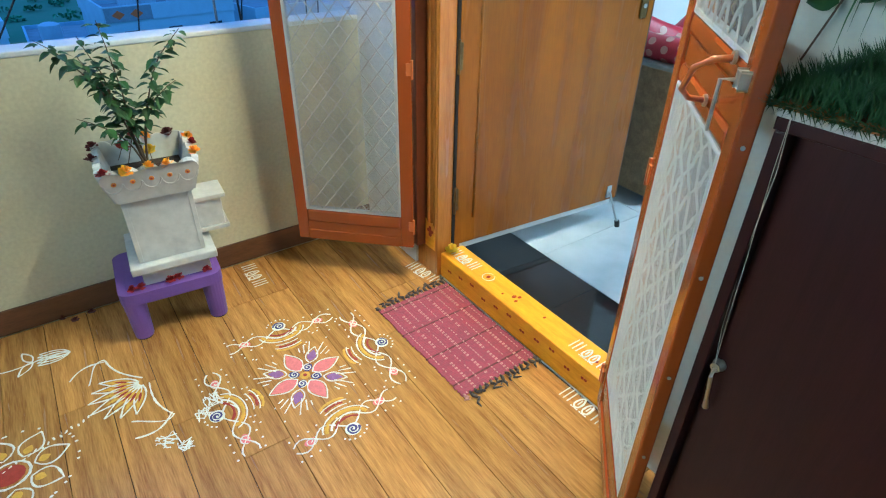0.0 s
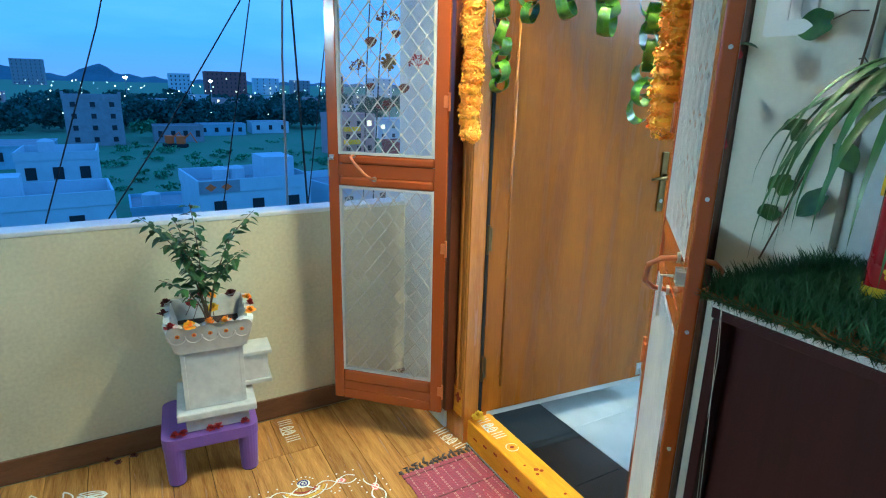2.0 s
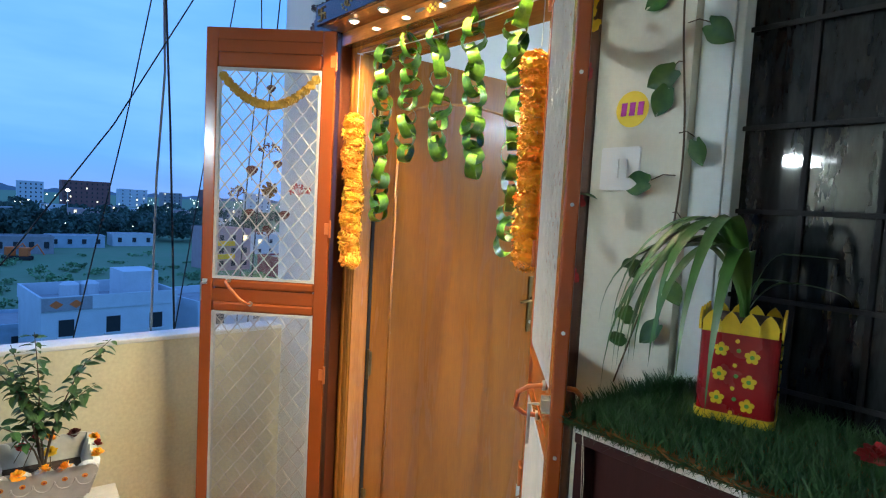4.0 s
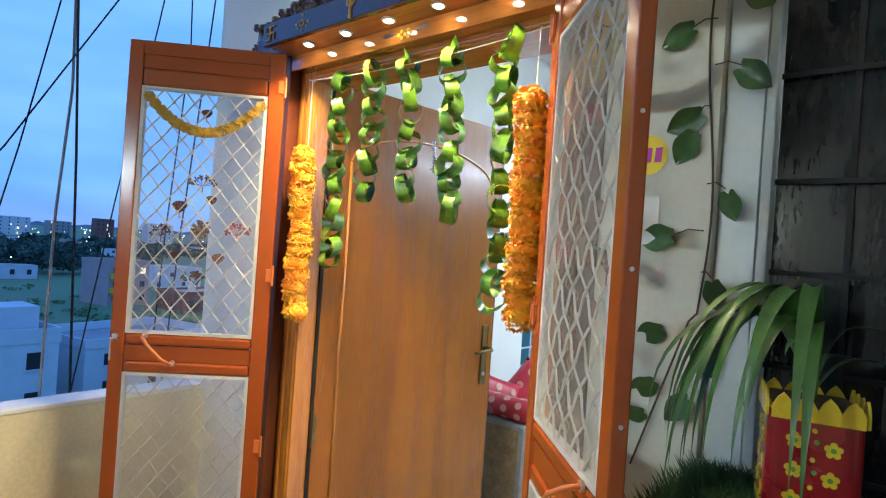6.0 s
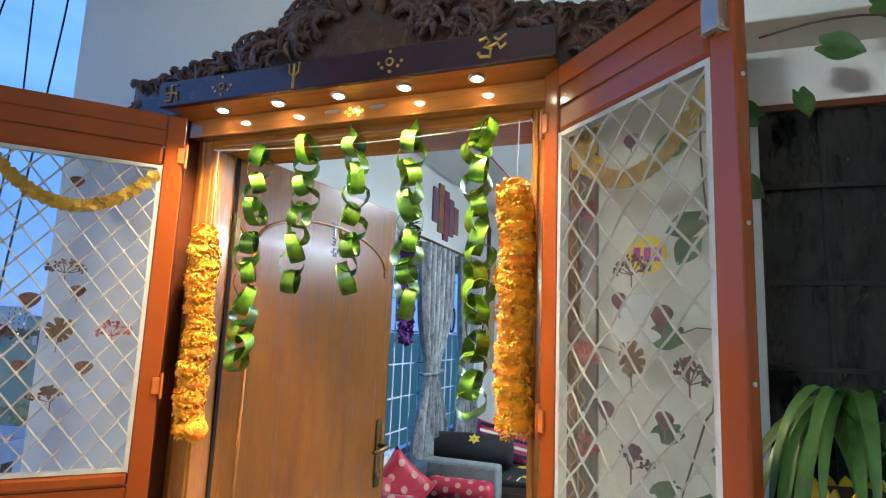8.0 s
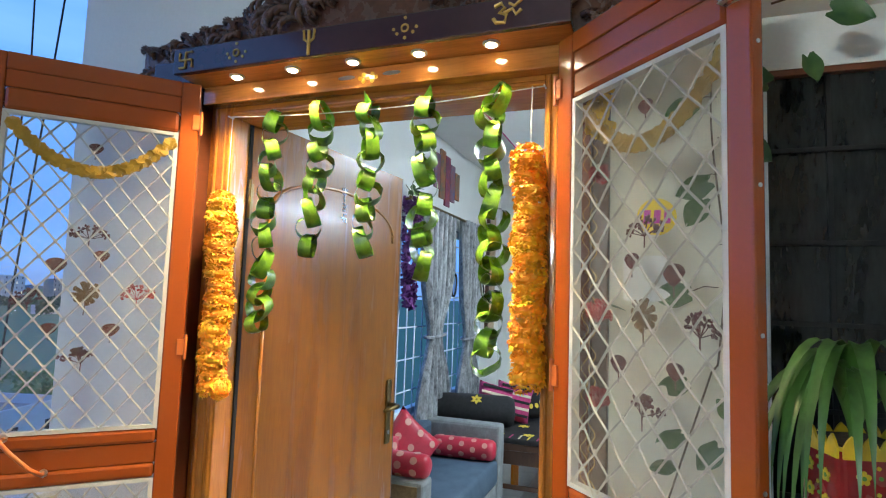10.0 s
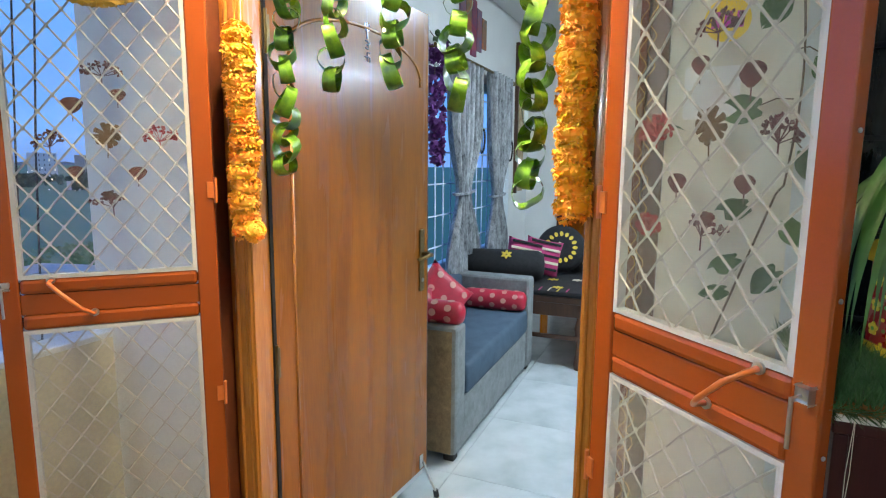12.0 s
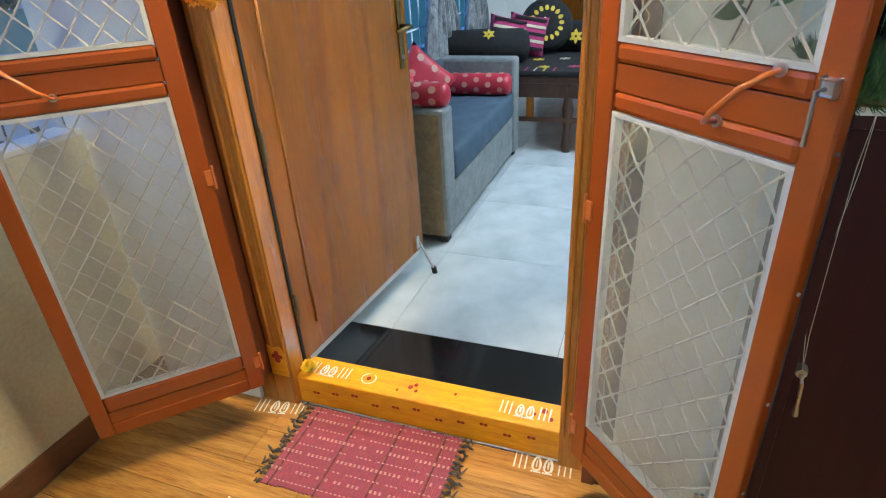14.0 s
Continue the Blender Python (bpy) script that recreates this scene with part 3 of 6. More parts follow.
def petal(cx, cy, ang, r0, r1, wide, n=8):
    """A pointed petal that leaves the centre at ang degrees."""
    t = radians(ang)
    out = []
    for side in (1, -1):
        for i in range(n + 1):
            f = i / n if side > 0 else 1 - i / n
            r, s = r0 + (r1 - r0) * f, side * wide * math.sin(math.pi * f ** 0.8)
            out.append((cx + r * math.cos(t) - s * math.sin(t), cy + r * math.sin(t) + s * math.cos(t)))
    return out


def spiral(cx, cy, r, turns, start=0.0, n=36):
    return [(cx + r * (1 - 0.9 * i / n) * math.cos(start + 2 * math.pi * turns * i / n), cy + r * (1 - 0.9 * i / n) * math.sin(start + 2 * math.pi * turns * i / n)) for i in range(n + 1)]


def footprint(cx, cy, ang, z, b, size=0.05):
    """One small decorative sole with toes, and lines beside it."""
    t = radians(ang)

    def at(u, v):
        return (cx + u * math.cos(t) - v * math.sin(t), cy + u * math.sin(t) + v * math.cos(t))
    for s in (-1, 1):
        out = [at(s * size * 0.33 + size * 0.22 * math.cos(k) * (1.0 + 0.35 * math.sin(k)), size * 0.5 * math.sin(k)) for k in np.linspace(0, 2 * math.pi, 15)]
        ribbon(out, 0.006, z, b)
        for i in range(3):
            ribbon([at(s * size * 0.33 - 0.010 + 0.010 * i, -size * 0.25), at(s * size * 0.33 - 0.010 + 0.010 * i, size * 0.25)], 0.0045, z, b)
        for i in range(4):
            blob(oval(*at(s * size * 0.33 - 0.012 + 0.008 * i, size * 0.58), 0.0035, 0.004, 0, 7), z, b)
        for i in range(3):
            u = s * size * (0.95 + 0.32 * i)
            ribbon([at(u, -size * 0.6), at(u, size * 0.55)], 0.0045, z, b)


marks = bmesh.new()
footprint(0.075, 0.28, 90, 0.1255, marks, 0.05)
footprint(0.075, -0.44, 90, 0.1255, marks, 0.05)
ribbon(oval(0.075, 0.12, 0.026, 0.026), 0.004, 0.1255, marks)
part("white_marks", marks, powder_white, sill, "white powder marks")
marks = bmesh.new()
for cx, cy, r in ((0.075, 0.12, 0.010), (0.075, -0.04, 0.011), (0.062, -0.065, 0.008), (0.09, -0.055, 0.009), (0.085, -0.20, 0.007), (0.05, 0.0, 0.006), (0.09, -0.5, 0.012), (0.07, -0.47, 0.008), (0.06, -0.525, 0.009)):
    blob(oval(cx, cy, r, r * 0.8), 0.1256, marks)
part("red_marks", marks, powder_red, sill, "vermilion dots")
marks = bmesh.new()
for i in range(11):
    y = 0.30 - 0.078 * i
    for k in range(2):
        c = [(p[0], p[1]) for p in oval(0, 0, 0.007, 0.006, 0, 8)]
        slab(c, 0.001, wall_map(y + 0.014 * k, 0.065 + 0.012 * ((i * 7) % 3), 0.0148), marks)
part("red_marks", marks, powder_red, sill, "vermilion dots")
marks = bmesh.new()
for u, v, r in ((0, 0, 0.012), (0.014, 0.016, 0.009), (-0.014, 0.016, 0.009), (0.0, 0.03, 0.010), (0.0, 0.016, 0.012)):
    slab(oval(u, v, r, r, 0, 9), 0.0012, wall_map(0.425, 0.205, -0.0085), marks)
part("red_mark", marks, powder_red, door_frame, "vermilion mark on the jamb")
part("yellow_smear", slab([(-0.035, -0.075), (0.035, -0.075), (0.036, 0.03), (0.02, 0.055), (-0.015, 0.045), (-0.034, 0.06)], 0.0012, wall_map(0.428, 0.21, -0.007)), yellow_sill, door_frame)


def flower_head(r, high, petals, mat, seed=0, layers=4, low=12):
    """A ruffled flower of many small curved petals."""
    rnd = random.Random(seed)
    b = bmesh.new()
    for l in range(layers):
        tilt = low + (82 - low) * l / max(layers - 1, 1)
        rr = r * (1 - 0.45 * l / layers)
        for k in range(petals):
            a = 360 * k / petals + rnd.uniform(-12, 12) + 17 * l
            w, q = rr * rnd.uniform(0.28, 0.42), rr * rnd.uniform(0.85, 1.1)
            m = pose(0, 0, high * 0.5 * l / layers, 0, 0, a) @ pose(0, 0, 0, 0, -tilt + rnd.uniform(-14, 14), 0)
            v = [b.verts.new(m @ Vector(p)) for p in ((0, -w * 0.4, 0), (q * 0.7, -w, 0.08 * r), (q, -w * 0.45, 0.0), (q * 1.02, w * 0.4, 0.05 * r), (q * 0.7, w, 0.02 * r), (0, w * 0.4, 0))]
            b.faces.new((v[0], v[1], v[4], v[5]))
            b.faces.new((v[1], v[2], v[3], v[4]))
    return b


sill_flower = tagged(part("chrysanthemum", flower_head(0.032, 0.03, 11, yellow_petal, 2, 5), yellow_petal), "yellow chrysanthemum head lying on the sill", "flower")
sill_flower.location = (0.055, 0.352, 0.136)

# ---- string, leaf chains and marigolds ----
string = tagged(part("string", tube([(-0.014, 0.385 - 0.945 * f, 2.182 - 0.018 * math.sin(math.pi * f)) for f in np.linspace(0, 1, 14)], 0.0016, 6), string_white), "white cotton string across the door head", "string")
tube_nails = part("nail", tube([(0.004, 0.387, 2.182), (-0.022, 0.387, 2.182)], 0.0022, 6), steel, string)
part("nail", tube([(0.004, -0.562, 2.182), (-0.022, -0.562, 2.182)], 0.0022, 6), steel, string)


def leaf_link(r, wide, seed):
    """A strip of leaf closed to a loop, pointed where it overlaps."""
    rnd = random.Random(seed)
    b = bmesh.new()
    n = 14
    rows = []
    for i in range(n + 2):
        a = 2 * math.pi * i / n + 0.5 * math.pi
        f = i / (n + 1)
        w = wide * 0.5 * (0.45 + 0.55 * math.sin(math.pi * min(1.0, 0.12 + f * 0.92)))
        rr = r * (1 + 0.17 * math.sin(2 * a + seed * 1.7) + 0.07 * math.sin(3 * a + seed) + 0.05 * f)
        rows.append([b.verts.new((rr * math.cos(a) * 0.86, s * w, rr * math.sin(a) * 1.06 + 0.12 * w * abs(s))) for s in (-1, 0, 1)])
    for p, q in zip(rows, rows[1:]):
        for k in range(2):
            b.faces.new((p[k], q[k], q[k + 1], p[k + 1]))
    return b


def link_meshes():
    made = []
    for k in range(6):
        b = leaf_link(0.031 + 0.003 * (k % 3), 0.040 + 0.007 * (k % 2), k)
        me = bpy.data.meshes.new("leaf_link")
        b.to_mesh(me)
        b.free()
        me.materials.append(betel_green)
        me.shade_smooth()
        made.append(me)
    return made


LINKS = link_meshes()
for c, (y, zb, dx, dy) in enumerate(((0.227, 1.538, 0.05, 0.060), (0.063, 1.762, 0.045, 0.06), (-0.085, 1.768, 0.045, 0.025), (-0.253, 1.706, 0.045, 0.022), (-0.432, 1.478, 0.012, 0.0))):
    t = thing("leaf_chain", (-0.012, y, 2.168), 0, "hanging chain of looped fresh green leaves", "garland", "leaf chains on the string")
    length = 2.168 - zb
    n = round(length / 0.043)
    rnd = random.Random(11 + c)
    for k in range(n):
        f = (k + 0.5) / n
        ob = new("leaf_link", LINKS[(k * 5 + c * 2) % 6])
        ob.parent = t
        ob.matrix_basis = pose(dx * f + rnd.uniform(-0.004, 0.004), dy * f + rnd.uniform(-0.008, 0.008), -length * f + 0.012,
                               rnd.uniform(-24, 24), rnd.uniform(-22, 22), (90 if k % 2 else 0) + rnd.uniform(-34, 34) + 20)
    part("leaf_tip", slab([(0, -0.008), (0.02, -0.012), (0.05, 0), (0.02, 0.012), (0, 0.008)], 0.0008, pose(0, 0, 0.0, 0, -60, 40 + 60 * c)), betel_green, t)

def marigold_bm(seed):
    """A squat pompom of ruffled petals round a full core."""
    rnd = random.Random(seed)
    b = lathe([(0.012, -0.016), (0.029, -0.014), (0.0365, -0.004), (0.0355, 0.006), (0.026, 0.015), (0.010, 0.019)], 18)
    for lat, count, r in ((-46, 16, 0.038), (-22, 20, 0.0425), (2, 22, 0.044), (26, 20, 0.0425), (50, 15, 0.038), (70, 9, 0.033)):
        for k in range(count):
            q = r * rnd.uniform(0.94, 1.07)
            w = rnd.uniform(0.0075, 0.0105)
            m = pose(0, 0, 0, 0, 0, 360 * k / count + rnd.uniform(-9, 9)) @ pose(0, 0, 0.011 * math.sin(radians(lat)), 0, -lat * 0.8 + rnd.uniform(-12, 12), 0) @ pose(0, 0, 0, rnd.uniform(-55, 55), 0, 0)
            v = [b.verts.new(m @ Vector(p)) for p in ((q * 0.70, -w * 0.6, 0), (q * 0.90, -w, 0.003), (q, -w * 0.7, -0.003), (q * 0.97, 0, 0.004), (q * 1.02, w * 0.7, -0.002), (q * 0.90, w, 0.004), (q * 0.70, w * 0.6, 0))]
            b.faces.new((v[0], v[1], v[5], v[6]))
            b.faces.new((v[1], v[2], v[3], v[4], v[5]))
    return b


HEADS = []
for k in range(4):
    b = marigold_bm(20 + k)
    me = bpy.data.meshes.new("marigold")
    b.to_mesh(me)
    b.free()
    me.materials.append(orange_petal)
    HEADS.append(me)
for y, z0, z1, dx, zt in ((0.374, 1.375, 1.935, -0.018, 2.18), (-0.534, 1.472, 2.012, -0.026, 2.18)):
    t = thing("marigold_garland", (dx, y, zt), 0, "hanging garland of orange marigold heads", "garland", "marigold garlands beside the door")
    n = 14
    rnd = random.Random(int(z0 * 100))
    part("thread", tube([(0, 0, 0), (0, 0.002, z1 - zt), (0, 0.0, z0 - zt)], 0.0012, 5), string_white, t)
    for k in range(n):
        f = k / (n - 1)
        ob = new("marigold", HEADS[k % 4])
        ob.parent = t
        s = 0.92 + 0.16 * rnd.random()
        ob.matrix_basis = pose(-0.012 + rnd.uniform(-0.005, 0.005), rnd.uniform(-0.006, 0.006), z1 - zt - 0.02 - f * (z1 - z0 - 0.03), rnd.uniform(-16, 16), rnd.uniform(-16, 16), rnd.uniform(0, 360)) @ Matrix.Scale(s, 4)
ob = new("marigold", HEADS[1])
ob.parent = bpy.data.objects["marigold_garland"]
ob.matrix_basis = pose(-0.02, -0.035, 1.385 - 2.18, 70, 0, 0) @ Matrix.Scale(0.7, 4)

# ---- canopy: lamps, symbols, carving ----
led_glow = glow("warm_led", (1.0, 0.80, 0.52), 70.0)
for y in LAMP_Y:
    ring = part("downlight", lathe([(0.0145, 0.006), (0.0145, 0.0), (0.019, 0.0), (0.021, 0.003), (0.021, 0.006), (0.015, 0.006)], 20, at=(-0.098, y, 2.2625)), steel, canopy)
    part("bulb", lathe([(0.001, -0.005), (0.007, -0.004), (0.012, -0.001), (0.0135, 0.003), (0.001, 0.005)], 18, at=(-0.098, y, 2.2625)), led_glow, ring)


def wall_line(points, r, y, z, x, bm):
    return tube([wall_map(y, z, x) @ Vector((u, v, 0)) for u, v in points], r, 6, bm=bm)


for y, kind in ((0.425, 0), (0.25, 1), (0.02, 2), (-0.25, 1), (-0.50, 3)):
    b = bmesh.new()
    if kind == 0:
        for pts in ([(0, -0.022), (0, 0.022), (0.022, 0.022)], [(0.022, -0.022), (0.022, 0), (-0.022, 0), (-0.022, 0.022)], [(0, -0.022), (-0.022, -0.022)]):
            wall_line(pts, 0.0032, y, 2.303, -0.1625, b)
    elif kind == 1:
        wall_line([(0.009 * math.cos(a), 0.009 * math.sin(a)) for a in np.linspace(0, 2 * math.pi, 12)], 0.0026, y, 2.303, -0.1625, b)
        for u, v in ((-0.03, 0), (0.03, 0), (0.0, 0.026), (0.0, -0.024), (-0.021, -0.012), (0.021, -0.012)):
            slab(oval(u, v, 0.0042, 0.0042, 0, 9), 0.002, wall_map(y, 2.303, -0.1605), b)
    elif kind == 2:
        wall_line([(0, -0.034), (0, 0.03)], 0.0045, y, 2.303, -0.1625, b)
        wall_line([(-0.016, 0.032), (-0.014, 0.008), (0, -0.002), (0.014, 0.008), (0.016, 0.032)], 0.0035, y, 2.303, -0.1625, b)
    else:
        wall_line([(-0.028, 0.018), (-0.012, 0.024), (-0.004, 0.012), (-0.016, 0.002), (0.0, -0.004), (-0.004, -0.022), (-0.024, -0.020), (-0.03, -0.010)], 0.0045, y, 2.303, -0.1625, b)
        wall_line([(-0.006, 0.0), (0.014, 0.008), (0.022, -0.006), (0.034, 0.004)], 0.004, y, 2.303, -0.1625, b)
        wall_line([(0.006, 0.022), (0.018, 0.014), (0.034, 0.026)], 0.0035, y, 2.303, -0.1625, b)
    part("gold_symbol", b, gold, canopy, "gold painted symbol")
b = bmesh.new()
for u, v in ((0, 0), (0.013, 0.010), (-0.013, 0.010), (0.013, -0.008), (-0.013, -0.008), (0.024, 0.001), (-0.024, 0.001)):
    slab(oval(u, v, 0.006, 0.006, 0, 9), 0.0015, wall_map(-0.095, 2.238, -0.0502), b)
part("yellow_sticker", b, yellow_petal, canopy)
for y in (-0.03, -0.165):
    part("oval_plaque", slab(oval(0, 0, 0.026, 0.0055, 0, 16), 0.002, wall_map(y, 2.245, -0.0502)), steel, canopy)

carved = thing("carved_pediment", (-0.014, 0, 0), label="dark brown wood carving of scrolls and leaves above the door", category="carving")
CY = -0.085


def crest(y):
    """Height of the carving's top edge."""
    d = abs(y - CY)
    base = 2.655 - 0.27 * d - 0.05 * math.sin(min(d, 0.84) / 0.84 * math.pi)
    return base + 0.012 * abs(math.sin(d * 34)) + 0.008 * math.sin(d * 71)


ys = np.linspace(-0.915, 0.745, 120)
out = [(-0.745 + 0, 2.30), (0.915, 2.30)] + [(-y, crest(y)) for y in ys]
part("back_panel", slab(out, 0.022, wall_map(0, 0, 0.0185)), carving, carved)


foliage = bmesh.new()


def frond(y, z, ang, size, curl, x=-0.004):
    """An acanthus frond in relief: a curling spine with tapering lobes on both sides."""
    b = foliage
    n = 16
    spine, p, a = [], Vector((0, 0)), radians(ang)
    for k in range(n + 1):
        spine.append((p.copy(), a))
        p += Vector((math.cos(a), math.sin(a))) * size / n
        a += curl / n * (0.5 + 1.4 * k / n)
    m = wall_map(y, z, x)
    lift = [0.010 + 0.016 * math.sin(math.pi * k / n) for k in range(n + 1)]
    tube([m @ Vector((q.x, q.y, lift[k])) for k, (q, _) in enumerate(spine)], [0.075 * size * (1 - 0.7 * k / n) + 0.002 for k in range(n + 1)], 7, bm=b)
    for k in range(2, n, 2):
        q, t = spine[k]
        for side in (1, -1):
            length = 0.34 * size * math.sin(math.pi * (0.18 + 0.72 * k / n))
            pts, w = [], []
            for g in range(6):
                f = g / 5
                d = t + side * (1.15 - 0.75 * f)
                r = length * f
                pts.append(m @ Vector((q.x + r * math.cos(d), q.y + r * math.sin(d), lift[k] * (1 - 0.4 * f) + 0.012 * math.sin(math.pi * f))))
                w.append(0.045 * size * math.sin(math.pi * (0.30 + 0.66 * f)) + 0.0012)
            tube(pts, w, 6, bm=b, flat=0.55)


rnd = random.Random(8)
for side in (1, -1):
    for d, rise, ang, size, curl in ((0.02, 0.02, 62, 0.24, 3.4), (0.10, 0.05, 20, 0.22, -3.2), (0.19, 0.00, 48, 0.20, 3.6), (0.27, 0.06, 8, 0.17, -3.4), (0.36, 0.00, 42, 0.17, 3.6),
                                     (0.44, 0.05, 4, 0.14, -3.6), (0.52, 0.00, 36, 0.14, 3.8), (0.59, 0.04, -2, 0.12, -3.6), (0.66, 0.00, 30, 0.115, 3.8), (0.74, 0.01, 14, 0.10, -3.0)):
        if side == -1 and d < 0.05:
            d += 0.03
        y = CY + side * d
        frond(y, crest(y) - 0.085 - 0.20 * size + rise, 180 - ang if side > 0 else ang, size, -curl if side > 0 else curl)
        if d < 0.6:
            frond(y + side * 0.045, crest(y) - 0.13, 180 - ang + 30 if side > 0 else ang - 30, size * 0.62, curl if side > 0 else -curl, -0.002)
for k in range(40):
    y = 0.715 - 1.60 * (k + 0.5) / 40
    s = 1 if y > CY else -1
    frond(y, crest(y) - 0.045, (112 if s > 0 else 68) + rnd.uniform(-14, 14), rnd.uniform(0.050, 0.066), s * rnd.uniform(1.8, 2.8), -0.001)
tagged(part("acanthus_foliage", foliage, carving, carved, "carved acanthus foliage in relief", True), kind="stuff")
part("side_bracket", box(-0.09, 0.025, 0.4725, 0.62, 2.268, 2.340, 0.004), laminate, canopy)

# ---- rug ----
rug_pink = material("crimson_mauve_weft", (0.36, 0.055, 0.095), 0.9, vary=0.3, scale=60, grain=260, bump=0.4, second=(0.22, 0.06, 0.09), piece=0.2)
rug_dark = material("brown_weft", (0.20, 0.055, 0.06), 0.9, vary=0.3, scale=60, grain=260, bump=0.4)
rug_light = material("pale_pink_warp", (0.68, 0.36, 0.34), 0.9, vary=0.2, scale=90)
rug_fringe = material("grey_brown_fringe", (0.13, 0.105, 0.085), 0.95, vary=0.4, scale=60, grain=200, bump=0.4)
rug = thing("rug", (-0.163, 0.032, 0), 1.0, "hand-woven crimson rag rug with grey fringe on the planks", "rug")
rnd = random.Random(4)
HALF, LONG = 0.170, 0.282
rows = 74
pink_b = bmesh.new()
for k in range(rows):
    y = -LONG + (k + 0.5) * 2 * LONG / rows
    target = bmesh.new() if k % 21 == 7 else pink_b
    e0, e1 = rnd.uniform(-0.004, 0.004), rnd.uniform(-0.004, 0.004)
    tube([(-HALF + e0 + (2 * HALF + e1 - e0) * i / 16, y + rnd.uniform(-0.0008, 0.0008), 0.0042 + 0.0009 * math.sin(i * 2.6 + (k % 2) * math.pi)) for i in range(17)], 0.0042, 6, bm=target, flat=0.85)
    if target is not pink_b:
        part("dark_band", target, rug_dark, rug)
part("weave", pink_b, rug_pink, rug)
b = bmesh.new()
for i in range(9):
    x = -HALF + 0.02 + i * (2 * HALF - 0.04) / 8
    for k in range(rows):
        if (k + i) % 2 == 0 and rnd.random() < 0.86:
            y = -LONG + (k + 0.5) * 2 * LONG / rows
            for q in range(1 + (i % 2)):
                tube([(x + 0.006 * q, y - 0.0035, 0.0075), (x + 0.006 * q, y, 0.0092), (x + 0.006 * q, y + 0.0035, 0.0075)], 0.0025, 4, bm=b)
tagged(part("warp_stitch", b, rug_light, rug, "pale pink warp stitches"), kind="stuff")
for s in (-1, 1):
    for k in range(15):
        x = -HALF + 0.008 + k * (2 * HALF - 0.016) / 14
        l = rnd.uniform(0.02, 0.048) * (1.5 if (k + s) % 6 == 0 else 1.0)
        pts = [(x, s * (LONG - 0.004), 0.006)]
        for j in range(1, 5):
            pts.append((x + rnd.uniform(-0.006, 0.006) * j, s * (LONG + l * j / 4), 0.005 + 0.003 * (j % 2)))
        part("tassel", tube(pts, [0.004, 0.0065, 0.0055, 0.005, 0.002], 6), rug_light if (k == 0 and s < 0) else rug_fringe, rug)
# ---- floor drawings ----
rangoli = thing("rangoli", (-0.732, 0.144, 0.0005), 0, "coloured powder flower drawing with white outlines on the planks", "floor drawing")
white_b, pink_b, violet_b, blue_b, yellow_b, red_b = (bmesh.new() for _ in range(6))
rnd = random.Random(21)
for k in range(4):
    a = 90 * k + 8
    blob(petal(0, 0, a, 0.03, 0.135, 0.026), 0, pink_b)
    ribbon(petal(0, 0, a, 0.03, 0.142, 0.030), 0.0045, 0.0002, white_b)
    blob(petal(0, 0, a + 45, 0.075, 0.135, 0.017), 0, violet_b)
    ribbon(petal(0, 0, a + 45, 0.065, 0.150, 0.022), 0.0045, 0.0002, white_b)
    for j in (-3, -2, -1, 1, 2, 3):
        t = radians(a + 45 + 7.5 * j)
        r0, r1 = 0.10 + 0.008 * abs(j), 0.195 - 0.016 * abs(j)
        ribbon([(r * math.cos(t + 0.25 * (r - r0) * j), r * math.sin(t + 0.25 * (r - r0) * j)) for r in np.linspace(r0, r1, 5)], 0.0042, 0.0002, white_b)
    t = radians(a + 45)
    blob(oval(0.040 * math.cos(t), 0.040 * math.sin(t), 0.020, 0.016, a + 45), 0.0004, blue_b)
    ribbon(spiral(0.040 * math.cos(t), 0.040 * math.sin(t), 0.018, 1.6, t), 0.0035, 0.0016, white_b)
blob(oval(0, 0, 0.018, 0.018), 0.0008, yellow_b, 0.002)
blob(oval(0, 0, 0.007, 0.007), 0.003, red_b, 0.001)
